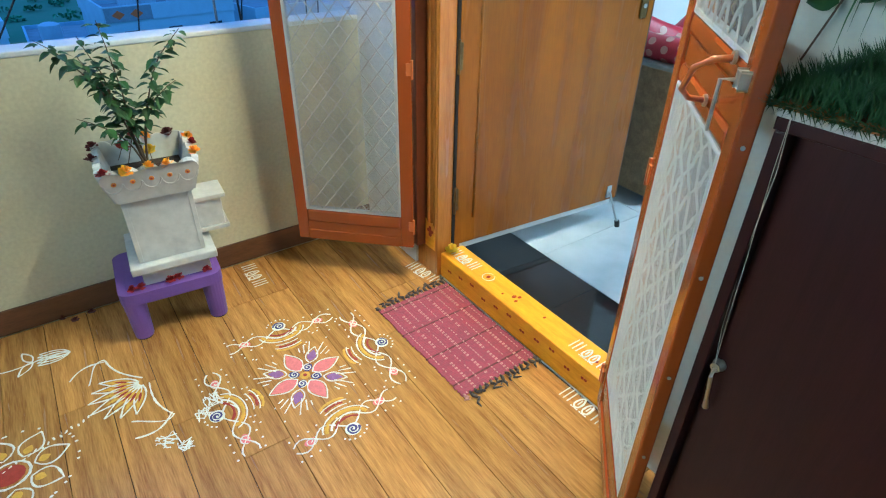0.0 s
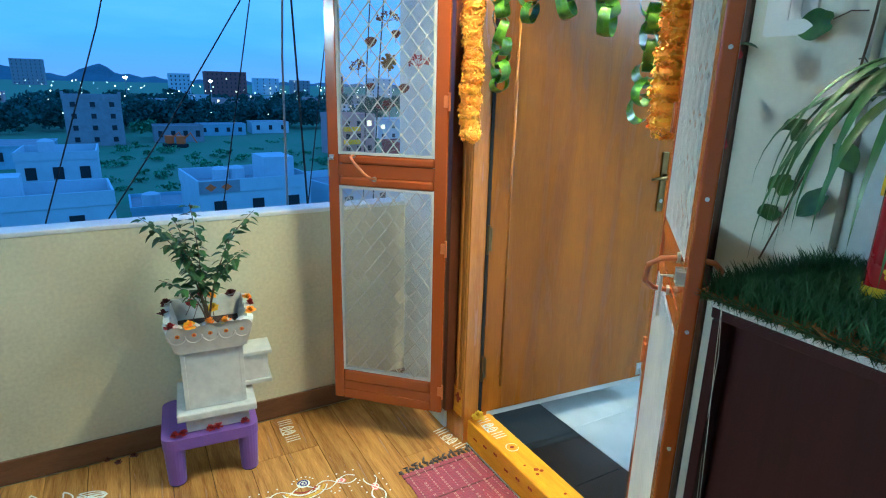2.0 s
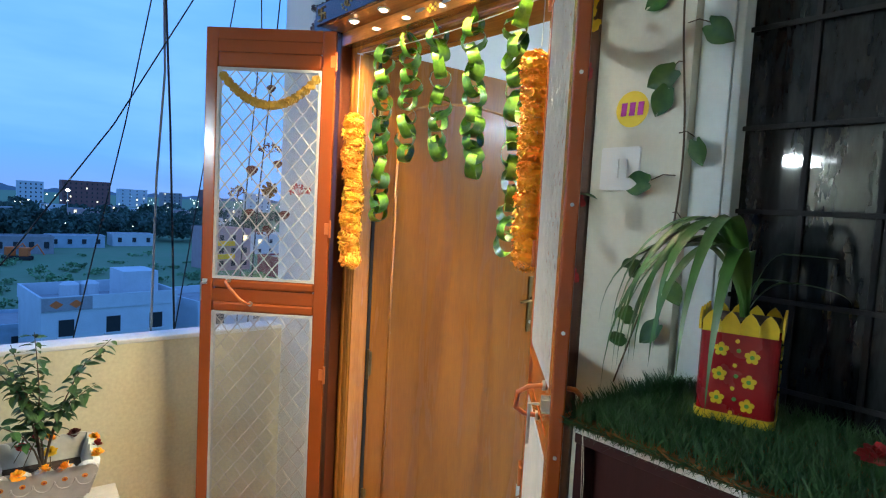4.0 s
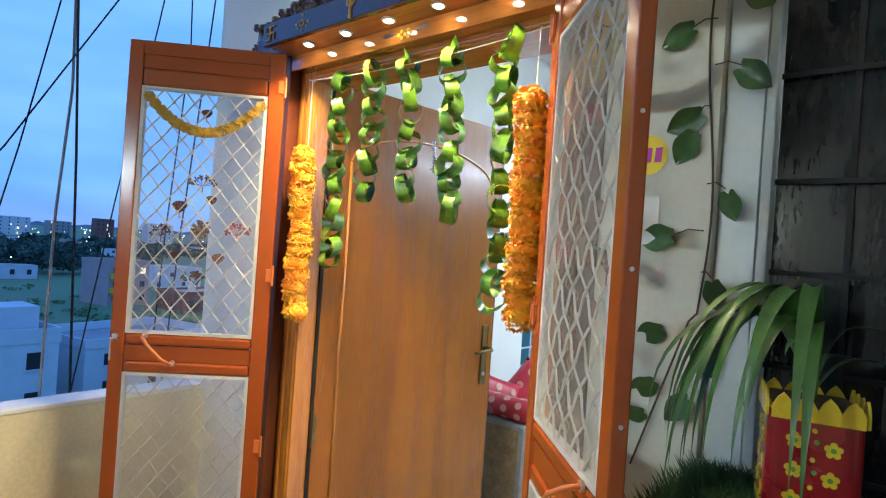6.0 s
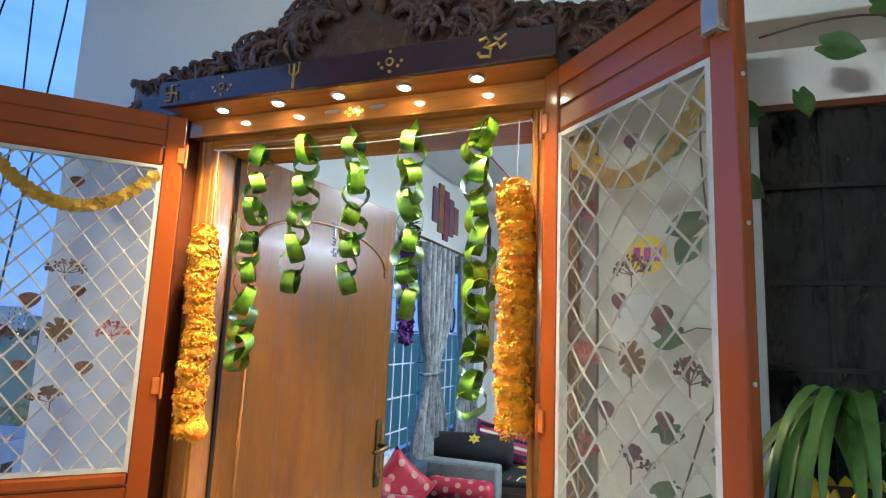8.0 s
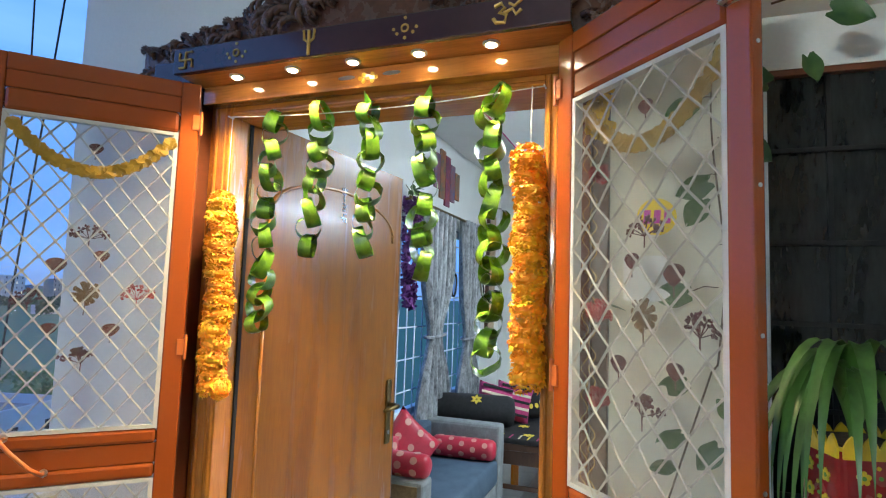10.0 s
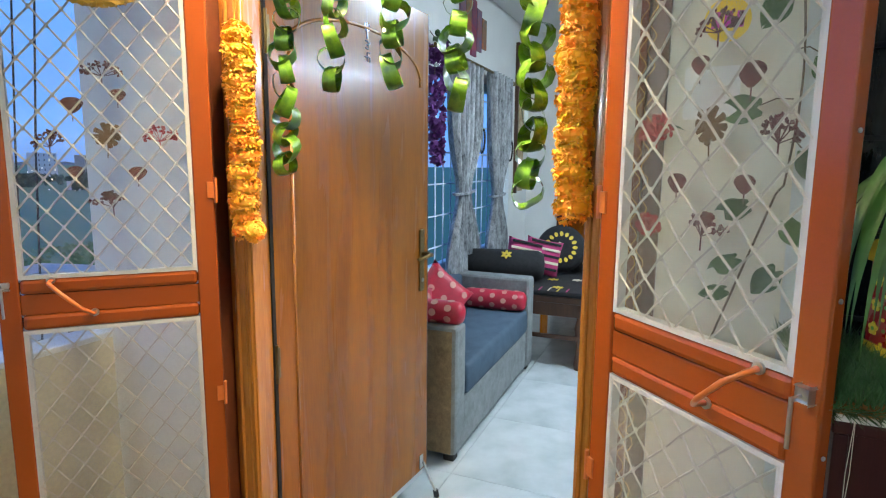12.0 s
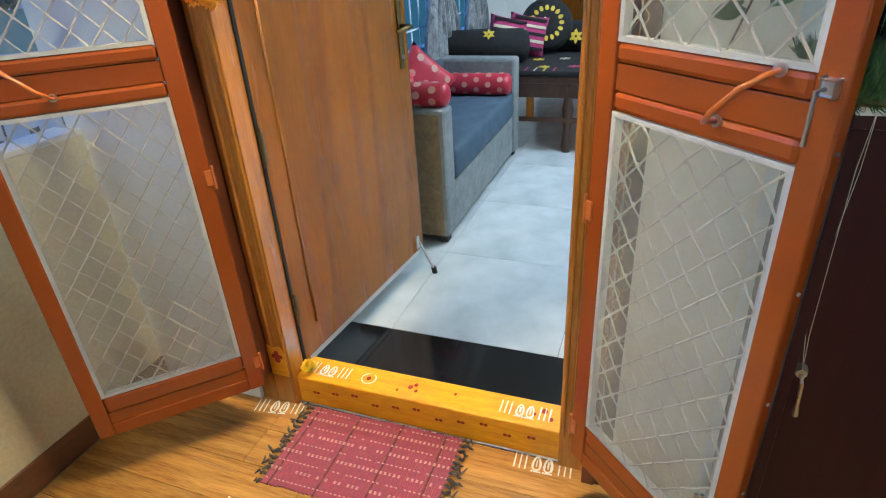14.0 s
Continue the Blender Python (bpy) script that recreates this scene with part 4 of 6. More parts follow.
for k, (dist, half) in enumerate(((0.290, 0.225), (0.285, 0.205), (0.290, 0.205), (0.285, 0.185))):
    m = pose(0, 0, 0, 0, 0, (0, 90, 180, 270)[k] + (0, -4, 2, 6)[k])

    def w(u, v):
        q = m @ Vector((v, u, 0))
        return (q.x, q.y)
    ribbon([w(-half + 2 * half * f, dist - 0.02 + 0.028 * math.sin(4.5 * f * math.pi + 0.4)) for f in np.linspace(0, 1, 26)], 0.005, 0, white_b)
    ribbon([w(-half + 2 * half * f, dist - 0.02 - 0.026 * math.sin(4.5 * f * math.pi + 0.4)) for f in np.linspace(0, 1, 26)], 0.005, 0.0003, white_b)
    for s in (-1, 1):
        blob([w(*p) for p in oval(s * half * 0.70, dist - 0.02, 0.022, 0.014)], 0, pink_b)
        ribbon([w(*p) for p in spiral(s * half * 0.70, dist - 0.02, 0.020, 1.3)], 0.0038, 0.001, white_b)
        for j in range(4):
            blob([w(*p) for p in oval(s * half * (0.45 + 0.18 * j), dist - 0.066 + 0.006 * (j % 2), 0.004, 0.004, 0, 7)], 0, white_b)
            blob([w(*p) for p in oval(s * half * (0.5 + 0.17 * j), dist + 0.028, 0.004, 0.004, 0, 7)], 0, white_b)
    arc = [w(0.075 * math.sin(a), dist - 0.005 - 0.055 * math.cos(a)) for a in np.linspace(-1.45, 1.45, 16)]
    ribbon(arc, 0.011, 0.0005, yellow_b)
    ribbon([w(0.088 * math.sin(a), dist - 0.005 - 0.066 * math.cos(a)) for a in np.linspace(-1.4, 1.4, 16)], 0.0045, 0.0006, white_b)
    ribbon([w(0.060 * math.sin(a), dist - 0.002 - 0.043 * math.cos(a)) for a in np.linspace(-1.3, 1.3, 14)], 0.006, 0.0006, white_b)
    ribbon([w(0.046 * math.sin(a), dist + 0.0 - 0.032 * math.cos(a)) for a in np.linspace(-1.2, 1.2, 12)], 0.008, 0.0006, red_b)
    blob([w(*p) for p in oval(0, dist + 0.022, 0.027, 0.025)], 0, white_b)
    ribbon([w(*p) for p in spiral(0, dist + 0.022, 0.022, 1.9)], 0.0065, 0.0012, blue_b)
    for j in range(7):
        a = radians(20 + 23 * j)
        blob([w(*p) for p in oval(0.045 * math.cos(a), dist + 0.026 + 0.036 * math.sin(a), 0.0038, 0.0038, 0, 7)], 0, white_b)
    q = 0.185
    ribbon([w(0.05 * math.sin(a), q - 0.022 * math.cos(a)) for a in np.linspace(-1.2, 1.2, 10)], 0.009, 0, yellow_b)
    ribbon([w(0.056 * math.sin(a), q + 0.012 - 0.022 * math.cos(a)) for a in np.linspace(-1.1, 1.1, 10)], 0.004, 0, white_b)
    ribbon([w(0.040 * math.sin(a), q + 0.016 - 0.018 * math.cos(a)) for a in np.linspace(-1.0, 1.0, 10)], 0.008, 0.0002, red_b)
    ribbon([w(0.05 * math.sin(a), q + 0.028 - 0.016 * math.cos(a)) for a in np.linspace(-1.0, 1.0, 10)], 0.004, 0, white_b)
for j in range(42):
    a, r = rnd.uniform(0, 2 * math.pi), rnd.uniform(0.16, 0.26)
    blob(oval(r * math.cos(a), r * math.sin(a), 0.0038, 0.0036, 0, 7), 0, white_b)
for bm_, mat, lab in ((white_b, powder_white, "white powder lines"), (pink_b, powder_pink, "pink powder petals"), (violet_b, powder_violet, "violet powder petals"),
                      (blue_b, powder_blue, "dark blue powder swirls"), (yellow_b, powder_yellow, "yellow powder arcs"), (red_b, powder_red, "brick-red powder")):
    tagged(part("powder", bm_, mat, rangoli, lab), kind="stuff")

lotus = thing("rangoli", (-1.21, 0.43, 0.0005), 200, "smudged white powder lotus drawing with ochre petals on the planks", "floor drawing")
white_b, ochre_b, red_b = bmesh.new(), bmesh.new(), bmesh.new()
for j in range(-3, 4):
    out = petal(0, 0, 17 * j, 0.015, 0.185 - 0.012 * abs(j), 0.018)
    ribbon(out, 0.0055, 0, white_b)
    blob(petal(0, 0, 17 * j, 0.03, 0.135, 0.010), 0.0003, ochre_b)
    blob(petal(0, 0, 17 * j, 0.05, 0.10, 0.005), 0.0014, red_b)
for s in (-1, 1):
    ribbon([(-0.01 + 0.03 * f + 0.02 * math.sin(3 * f), s * (0.02 + 0.19 * f)) for f in np.linspace(0, 1, 12)], 0.006, 0, white_b)
    ribbon([(0.02 + 0.13 * f, s * (0.20 + 0.03 * math.sin(3 * f))) for f in np.linspace(0, 1, 10)], 0.006, 0, white_b)
    ribbon([(0.02 + 0.10 * f, s * (0.17 + 0.05 * math.sin(3 * f + 1))) for f in np.linspace(0, 1, 10)], 0.0045, 0, white_b)
for j in range(16):
    blob(oval(0.19 + 0.018 * j, 0.0 + 0.004 * (j % 3), 0.008, 0.0035, rnd.uniform(0, 90), 7), 0, white_b)
tagged(part("powder", white_b, powder_white, lotus, "smudged white powder lines"), kind="stuff")
tagged(part("powder", ochre_b, powder_yellow, lotus, "ochre powder"), kind="stuff")
tagged(part("powder", red_b, powder_red, lotus, "brick-red powder"), kind="stuff")

bud = thing("rangoli", (-1.40, 0.74, 0.0005), 172, "white powder flower bud drawn on the planks", "floor drawing")
b = bmesh.new()
for j in range(-2, 3):
    ribbon(petal(0, 0, 9 * j, 0.0, 0.105, 0.010 + 0.004 * abs(j)), 0.0048, 0, b)
ribbon([(0.10 + 0.25 * f, 0.02 * math.sin(4 * f)) for f in np.linspace(0, 1, 14)], 0.005, 0, b)
for s in (-1, 1):
    ribbon(petal(0.12, 0.0, 60 * s, 0.0, 0.075, 0.014), 0.0048, 0, b)
    ribbon(petal(0.24, 0.0, 70 * s, 0.0, 0.09, 0.02), 0.0048, 0, b)
tagged(part("powder", b, powder_white, bud), kind="stuff")
circle = thing("rangoli", (-1.61, 0.25, 0.0005), 0, "white powder circle drawing with a brick-red centre on the planks", "floor drawing")
b, rb, yb = bmesh.new(), bmesh.new(), bmesh.new()
ribbon(oval(0, 0, 0.055, 0.05) + [(0.055, 0)], 0.007, 0, b)
blob(oval(0, 0, 0.042, 0.038), 0, rb)
for j in range(8):
    ribbon(petal(0, 0, 45 * j + 10, 0.065, 0.16, 0.035), 0.0055, 0, b)
    blob(petal(0, 0, 45 * j + 10, 0.075, 0.11, 0.014), 0, yb)
for j in range(30):
    a = rnd.uniform(0, 2 * math.pi)
    blob(oval(0.18 * math.cos(a), 0.17 * math.sin(a), 0.005, 0.004, 0, 7), 0, b)
tagged(part("powder", b, powder_white, circle), kind="stuff")
tagged(part("powder", rb, powder_red, circle), kind="stuff")
tagged(part("powder", yb, powder_yellow, circle), kind="stuff")
for cx, cy, s in ((-1.03, 0.215, 0.035), (-1.075, 0.165, 0.03), (-1.20, 0.12, 0.035), (-1.155, 0.075, 0.025)):
    t = thing("powder_smudge", (cx, cy, 0.0005), 0, "smudged patch of white powder on the planks", "powder")
    b = bmesh.new()
    for j in range(9):
        ribbon([(rnd.uniform(-s, s), rnd.uniform(-s, s)) for _ in range(3)], 0.004, 0.0001 * j, b)
    tagged(part("powder", b, powder_white, t), kind="stuff")
for cx, cy, ang, s in ((-0.669, 0.845, 90, 0.055), (-0.030, 0.446, 100, 0.055), (-0.012, -0.516, 92, 0.055)):
    t = thing("footprint_drawing", (cx, cy, 0.0005), 0, "pair of small white powder footprints with lines on the planks", "floor drawing", "powder footprints")
    b = bmesh.new()
    footprint(0, 0, ang, 0, b, s)
    tagged(part("powder", b, powder_white, t), kind="stuff")

# ---- stool, planter and basil ----
def rounded(half, r, n=5):
    out = []
    for cx, cy, a0 in ((half - r, half - r, 0), (-half + r, half - r, 90), (-half + r, -half + r, 180), (half - r, -half + r, 270)):
        out += [(cx + r * math.cos(radians(a0 + 90 * i / n)), cy + r * math.sin(radians(a0 + 90 * i / n))) for i in range(n + 1)]
    return out


ST = 0.215
STX, STY, STA = -1.003, 0.795, -5
stool.matrix_basis = pose(STX, STY, 0, 0, 0, STA)
top = part("top", slab(rounded(0.180, 0.045), 0.046, pose(0, 0, ST - 0.046) @ Matrix.Diagonal((1, 0.90, 1, 1))), violet, stool)
b = bmesh.new()
for i in range(24):
    for j in range(18):
        lathe([(0.0028, 0.0), (0.0016, 0.0012)], 5, b, (-0.15 + 0.013 * i, -0.115 + 0.0135 * j, ST - 0.0002))
part("anti_slip_studs", b, violet, top)
for sx in (-1, 1):
    for sy in (-1, 1):
        leg = part("leg", lathe([(0.033, 0.006), (0.034, 0.02), (0.037, 0.10), (0.040, ST - 0.046)], 20, at=(0.138 * sx, 0.118 * sy, 0)), violet, stool)
        part("foot_pad", tube([(0.138 * sx, 0.118 * sy, 0.0), (0.138 * sx, 0.118 * sy, 0.008)], 0.030, 18), rubber, leg)
    part("side_apron", box(0.150 * sx - 0.010, 0.150 * sx + 0.010, -0.08, 0.08, ST - 0.075, ST - 0.0465, 0.006), violet, stool)
part("front_apron", box(-0.10, 0.10, -0.135, -0.118, ST - 0.068, ST - 0.0465, 0.005), violet, stool)

PLX, PLY = STX + 0.032, STY - 0.005
planter.matrix_basis = pose(PLX, PLY, ST, 0, 0, STA)
part("foot_block", box(-0.118, 0.118, -0.118, 0.118, 0.0, 0.062, 0.003), marble_white, planter)
part("plinth_slab", box(-0.148, 0.148, -0.145, 0.145, 0.0625, 0.092, 0.004), marble_white, planter)
body = part("body", box(-0.112, 0.112, -0.112, 0.112, 0.0925, 0.345, 0.003), marble_white, planter)
for sx in (-1, 1):
    part("corner_strip", box(sx * 0.106 - 0.008, sx * 0.106 + 0.008, -0.1145, -0.1122, 0.098, 0.34, 0.001), marble_white, body)
orange_centre = material("orange_flower_paint", (0.65, 0.24, 0.02), 0.7)


def crown_side(turn):
    """One flared side with a scalloped rim and painted flower dots."""
    out = [(-0.118, 0.0), (0.118, 0.0), (0.152, 0.095)]
    n = 5
    for k in range(n):
        c = 0.152 - (k + 0.5) * 0.304 / n
        for a in np.linspace(0.15, math.pi - 0.15, 7):
            out.append((c + 0.031 * math.cos(a), 0.098 + 0.030 * math.sin(a)))
    out.append((-0.152, 0.095))
    m = pose(0, 0, 0.345, 0, 0, turn) @ Matrix.Translation((0, -0.118, 0)) @ pose(0, 0, 0, 90 + 14, 0, 0)
    side = part("crown_side", slab(out, 0.022, m @ Matrix.Translation((0, 0, -0.011))), marble_white, planter)
    for k in range(n):
        c = 0.122 - k * 0.061
        part("flower_dot", slab(oval(c * 0.93, 0.085, 0.0085, 0.0085, 0, 10), 0.002, m @ Matrix.Translation((0, 0, 0.0112))), orange_centre, side)
        part("dot_centre", slab(oval(c * 0.93, 0.085, 0.0038, 0.0038, 0, 8), 0.002, m @ Matrix.Translation((0, 0, 0.0122))), powder_red, side)
        arc = [(c + 0.030 * math.cos(a), 0.062 + 0.034 * math.sin(a)) for a in np.linspace(math.pi, 2 * math.pi, 9)]
        part("carved_arc", tube([m @ Vector((u * 0.95, v + 0.02, 0.0113)) for u, v in arc], 0.0018, 5), marble_white, side)


for q in range(4):
    crown_side(90 * q)
part("soil", box(-0.125, 0.125, -0.125, 0.125, 0.34, 0.385, 0.01), soil, planter)
nb = part("side_niche", box(0.114, 0.215, -0.02, 0.09, 0.13, 0.245, 0.003), marble_white, planter, "small marble lamp niche")
part("niche_slab", box(0.110, 0.232, -0.032, 0.10, 0.2455, 0.262, 0.003), marble_white, nb)
part("niche_base", box(0.110, 0.228, -0.028, 0.095, 0.112, 0.1295, 0.003), marble_white, nb)

rim = [(-0.135, -0.15, red_petal), (-0.07, -0.155, orange_petal), (0.0, -0.15, orange_petal), (0.06, -0.155, orange_petal), (-0.16, 0.0, rust_petal), (-0.15, 0.12, rust_petal),
       (0.155, -0.08, orange_petal), (0.16, 0.0, red_petal), (0.155, 0.07, orange_petal), (0.10, 0.15, rust_petal), (0.02, 0.15, orange_petal), (-0.02, 0.06, red_petal), (0.02, 0.02, yellow_petal), (-0.06, 0.10, red_petal)]
for k, (u, v, mat) in enumerate(rim):
    inner = abs(u) < 0.1 and abs(v) < 0.12
    q = pose(PLX, PLY, ST, 0, 0, STA) @ Vector((u, v, (0.50 if k == 11 else 0.455) if inner else 0.462))
    fl = tagged(part("flower", flower_head(0.024, 0.02, 9, mat, 50 + k, 4), mat), "small %s flower head laid on the planter" % {"red_petal": "red", "orange_marigold": "orange", "dried_rust_petal": "dried rust-red", "yellow_petal": "yellow"}[mat.name], "flower", "flowers on the planter")
    fl.matrix_basis = Matrix.Translation(q) @ pose(0, 0, 0, rnd.uniform(-25, 25), rnd.uniform(-25, 25), 0)
    if inner:
        tube_b = tube([(0, 0, -0.005), (0, 0, -0.11 if k == 11 else -0.07)], 0.0015, 5)
        part("stalk", tube_b, stem_brown, fl)
for u, v in ((-0.13, -0.135), (0.0, -0.135), (0.13, -0.13), (-0.10, -0.132), (0.03, -0.13)):
    q = pose(STX, STY, 0, 0, 0, STA) @ Vector((u, v, ST + 0.006))
    fl = tagged(part("fallen_petal", flower_head(0.020, 0.012, 8, red_petal, int(300 + u * 100), 3), red_petal), "fallen red petals on the stool", "petals", "fallen petals")
    fl.location = q
for cx, cy in ((-1.36, 0.93), (-1.30, 0.95), (-1.40, 0.97)):
    fl = tagged(part("dry_flower", flower_head(0.016, 0.01, 7, rust_petal, int(cx * -100), 2), rust_petal), "dried fallen flower on the planks", "flower", "fallen flowers")
    fl.location = (cx, cy, 0.003)


def leaf_bm(length, wide, b, m, bend=0.2, n=4, notch=0.0):
    """A bent leaf with a midrib, laid along x of m."""
    rows = []
    for i in range(n + 1):
        f = i / n
        w = wide * 0.5 * math.sin(math.pi * (0.08 + 0.9 * f ** 0.85))
        z = -bend * length * f * f
        rows.append([b.verts.new(m @ Vector((length * f - (notch * length * (1 - f) ** 3 if s else 0), s * w, z + abs(s) * w * 0.35))) for s in (-1, 0, 1)])
    for p, q in zip(rows, rows[1:]):
        for k in range(2):
            b.faces.new((p[k], q[k], q[k + 1], p[k + 1]))
    return b


basil = thing("basil_plant", (PLX, PLY, ST + 0.38), 0, "leafy green holy basil with thin woody stems in the planter", "plant")
rnd = random.Random(77)
for tip, bow, leaves in (((-0.20, -0.06, 0.49), 0.05, 30), ((-0.03, -0.02, 0.52), -0.04, 38), ((0.19, -0.05, 0.48), 0.04, 30), ((0.155, -0.05, 0.32), 0.06, 20),
                         ((-0.165, -0.03, 0.24), 0.03, 16), ((-0.085, 0.04, 0.47), -0.02, 30), ((-0.11, -0.05, 0.43), 0.03, 26)):
    tip = Vector(tip)
    pts = [Vector((0.01 * i, 0, 0)) * 0 + tip * (i / 9) + Vector((0, 0, bow * math.sin(math.pi * i / 9))) + Vector((rnd.uniform(-0.005, 0.005), rnd.uniform(-0.005, 0.005), 0)) * (i > 0) for i in range(10)]
    pts = [Vector((p.x * (0.25 + 0.75 * (i / 9)), p.y, p.z)) for i, p in enumerate(pts)]
    stem = part("stem", tube(pts, [0.0042 * (1 - 0.75 * i / 9) for i in range(10)], 6), stem_brown, basil)
    b = bmesh.new()
    leaves = int(leaves * 1.35)
    for k in range(leaves):
        f = 0.38 + 0.62 * (k / leaves)
        i = min(int(f * 9), 8)
        p = pts[i].lerp(pts[i + 1], f * 9 - i)
        az = (180 * (k % 2) + 90 * ((k // 2) % 2)) + rnd.uniform(-30, 30)
        d = (pts[i + 1] - pts[i]).normalized()
        q = p + Vector((0.014 * math.cos(radians(az)), 0.014 * math.sin(radians(az)), 0.002))
        size = rnd.uniform(0.032, 0.052) * (1.05 - 0.3 * (f > 0.9))
        leaf_bm(size, size * 0.60, b, Matrix.Translation(p) @ pose(0, 0, 0, 0, 0, az) @ pose(0, 0, 0, rnd.uniform(-25, 25), rnd.uniform(-15, 35), 0) @ Matrix.Translation((0.008, 0, 0)), 0.25)
    part("leaves", b, leaf_green, stem)

# ---- cabinet, grass, pot ----
part("top_edge", box(-0.396, -0.3915, -2.6, -0.973, 1.226, 1.238, 0.001), bead_grey, cabinet, "pale edge band")
part("side_panel", box(-0.390, -0.3455, -0.9935, -0.975, 0.0, 1.205, 0.002), maroon, cabinet)
for y0, y1 in ((-1.79, -0.995), (-2.598, -1.795)):
    dr = part("door", box(-0.362, -0.3465, y0, y1, 0.05, 1.200, 0.002), maroon, cabinet)
    if y0 > -1.8:
        ky = y1 - 0.012
        knob = part("lock", lathe([(0.012, 0), (0.012, 0.004), (0.008, 0.012), (0.009, 0.016)], 14), steel, dr, "steel cabinet lock with a hanging key")
        knob.matrix_basis = pose(-0.362, ky, 0.780, 0, -90, 0)
        b = tube([(-0.379, ky, 0.780), (-0.386, ky - 0.002, 0.765), (-0.382, ky - 0.006, 0.715), (-0.378, ky - 0.008, 0.690)], [0.005, 0.0035, 0.0035, 0.006], 8)
        part("key", b, steel, dr)
        for dy in (0.0, 0.005):
            part("key_string", tube([(-0.380, ky, 0.780), (-0.379, ky + 0.006 + dy, 0.86), (-0.384, ky + 0.010 + dy, 1.00), (-0.392, ky + 0.014 - dy, 1.15), (-0.402, ky + 0.012, 1.245)], 0.0005, 5), string_white, dr)
grass_mat = material("dark_artificial_grass", (0.038, 0.105, 0.026), 0.5, vary=0.4, scale=9, grain=80, bump=0.0, second=(0.016, 0.048, 0.014))
mat_back = material("orange_grass_backing", (0.35, 0.13, 0.03), 0.8, vary=0.2, scale=20)
rnd = random.Random(9)
grass = new("artificial_grass", bpy.data.meshes.new("artificial_grass"))
verts, faces = [], []
for i in range(26000):
    y = -0.955 - 1.60 * rnd.random() ** 1.25
    x = -0.420 + 0.385 * rnd.random()
    h, lean, a = rnd.uniform(0.022, 0.045), rnd.uniform(0.0, 0.030), rnd.uniform(0, 6.283)
    if x < -0.39:
        lean, a = rnd.uniform(0.02, 0.04), math.pi + rnd.uniform(-0.8, 0.8)
        h = rnd.uniform(-0.012, 0.022)
    w = 0.0014
    dx, dy = math.cos(a), math.sin(a)
    z = 1.2425
    x = max(x, -0.400)
    j = len(verts)
    verts += [(x - dy * w, y + dx * w, z), (x + dy * w, y - dx * w, z), (x + dx * lean * 0.5, y + dy * lean * 0.5, z + 0.6 * h), (x + dx * lean, y + dy * lean, z + h)]
    faces += [(j, j + 1, j + 2), (j + 2, j + 3, j)]
grass.data.from_pydata(verts, [], faces)
grass.data.materials.append(grass_mat)
tagged(grass, "dark green artificial grass mat on the cabinet", "artificial grass", "", "stuff")
part("backing", box(-0.401, -0.032, -2.59, -0.960, 1.2385, 1.2445, 0.001), mat_back, grass)

pot_red = material("glossy_red_paint", (0.26, 0.010, 0.014), 0.25, vary=0.12, scale=10, bump=0.02, coat=0.4)
pot_yellow = material("glossy_yellow_paint", (0.70, 0.50, 0.02), 0.3, vary=0.12, scale=10, bump=0.02, coat=0.3)
pot_green = material("green_paint", (0.10, 0.28, 0.05), 0.4)
PX, PYY, PZ = -0.146, -1.142, 1.262
pot = thing("flower_pot", (PX, PYY, PZ), 16, "glossy red square pot with yellow rim and painted flowers", "pot")


part("body", slab(rounded(0.062, 0.016), 0.150, Matrix.Translation((0, 0, 0.015))), pot_red, pot)
part("base_band", slab(rounded(0.064, 0.017), 0.0148), pot_yellow, pot)
part("rim_band", slab(rounded(0.061, 0.016), 0.006, Matrix.Translation((0, 0, 0.1652))), pot_yellow, pot)
part("earth", slab(rounded(0.056, 0.014), 0.004, Matrix.Translation((0, 0, 0.1714))), soil, pot)
for q in range(4):
    face = pose(0, 0, 0, 0, 0, 90 * q) @ wall_map(0, 0, -0.062)
    for k in range(4):
        c = -0.0435 + 0.029 * k
        part("rim_petal", slab([(c - 0.0144, 0.154), (c + 0.0144, 0.154), (c + 0.0144, 0.172), (c + 0.008, 0.184), (c, 0.192), (c - 0.008, 0.184), (c - 0.0144, 0.172)], 0.004, face @ Matrix.Translation((0, 0, -0.001))), pot_yellow, pot)
    for u, v in ((-0.026, 0.125), (0.022, 0.118), (-0.026, 0.082), (0.020, 0.075), (-0.027, 0.040), (0.020, 0.034)):
        b = bmesh.new()
        for k in range(5):
            a = 2 * math.pi * k / 5 + 0.3
            slab(oval(u + 0.0075 * math.cos(a), v + 0.0075 * math.sin(a), 0.0048, 0.0048, 0, 9), 0.0016, face, b)
        fl = part("painted_flower", b, pot_yellow, pot)
        part("flower_eye", slab(oval(u, v, 0.0038, 0.0038, 0, 8), 0.0022, face), pot_green, fl)
    for k, (u, v) in enumerate(((-0.002, 0.142), (-0.003, 0.10), (-0.004, 0.06), (-0.004, 0.018), (0.001, 0.126), (0.0, 0.082), (0.0, 0.042))):
        part("painted_dot", slab(oval(u, v, 0.0036, 0.0036, 0, 8), 0.0016, face), pot_yellow if k < 4 else pot_green, pot)
strap = thing("strap_leaf_plant", (PX, PYY, PZ + 0.172), 0, "green plant with long arching strap leaves in the red pot", "plant")
rnd = random.Random(31)


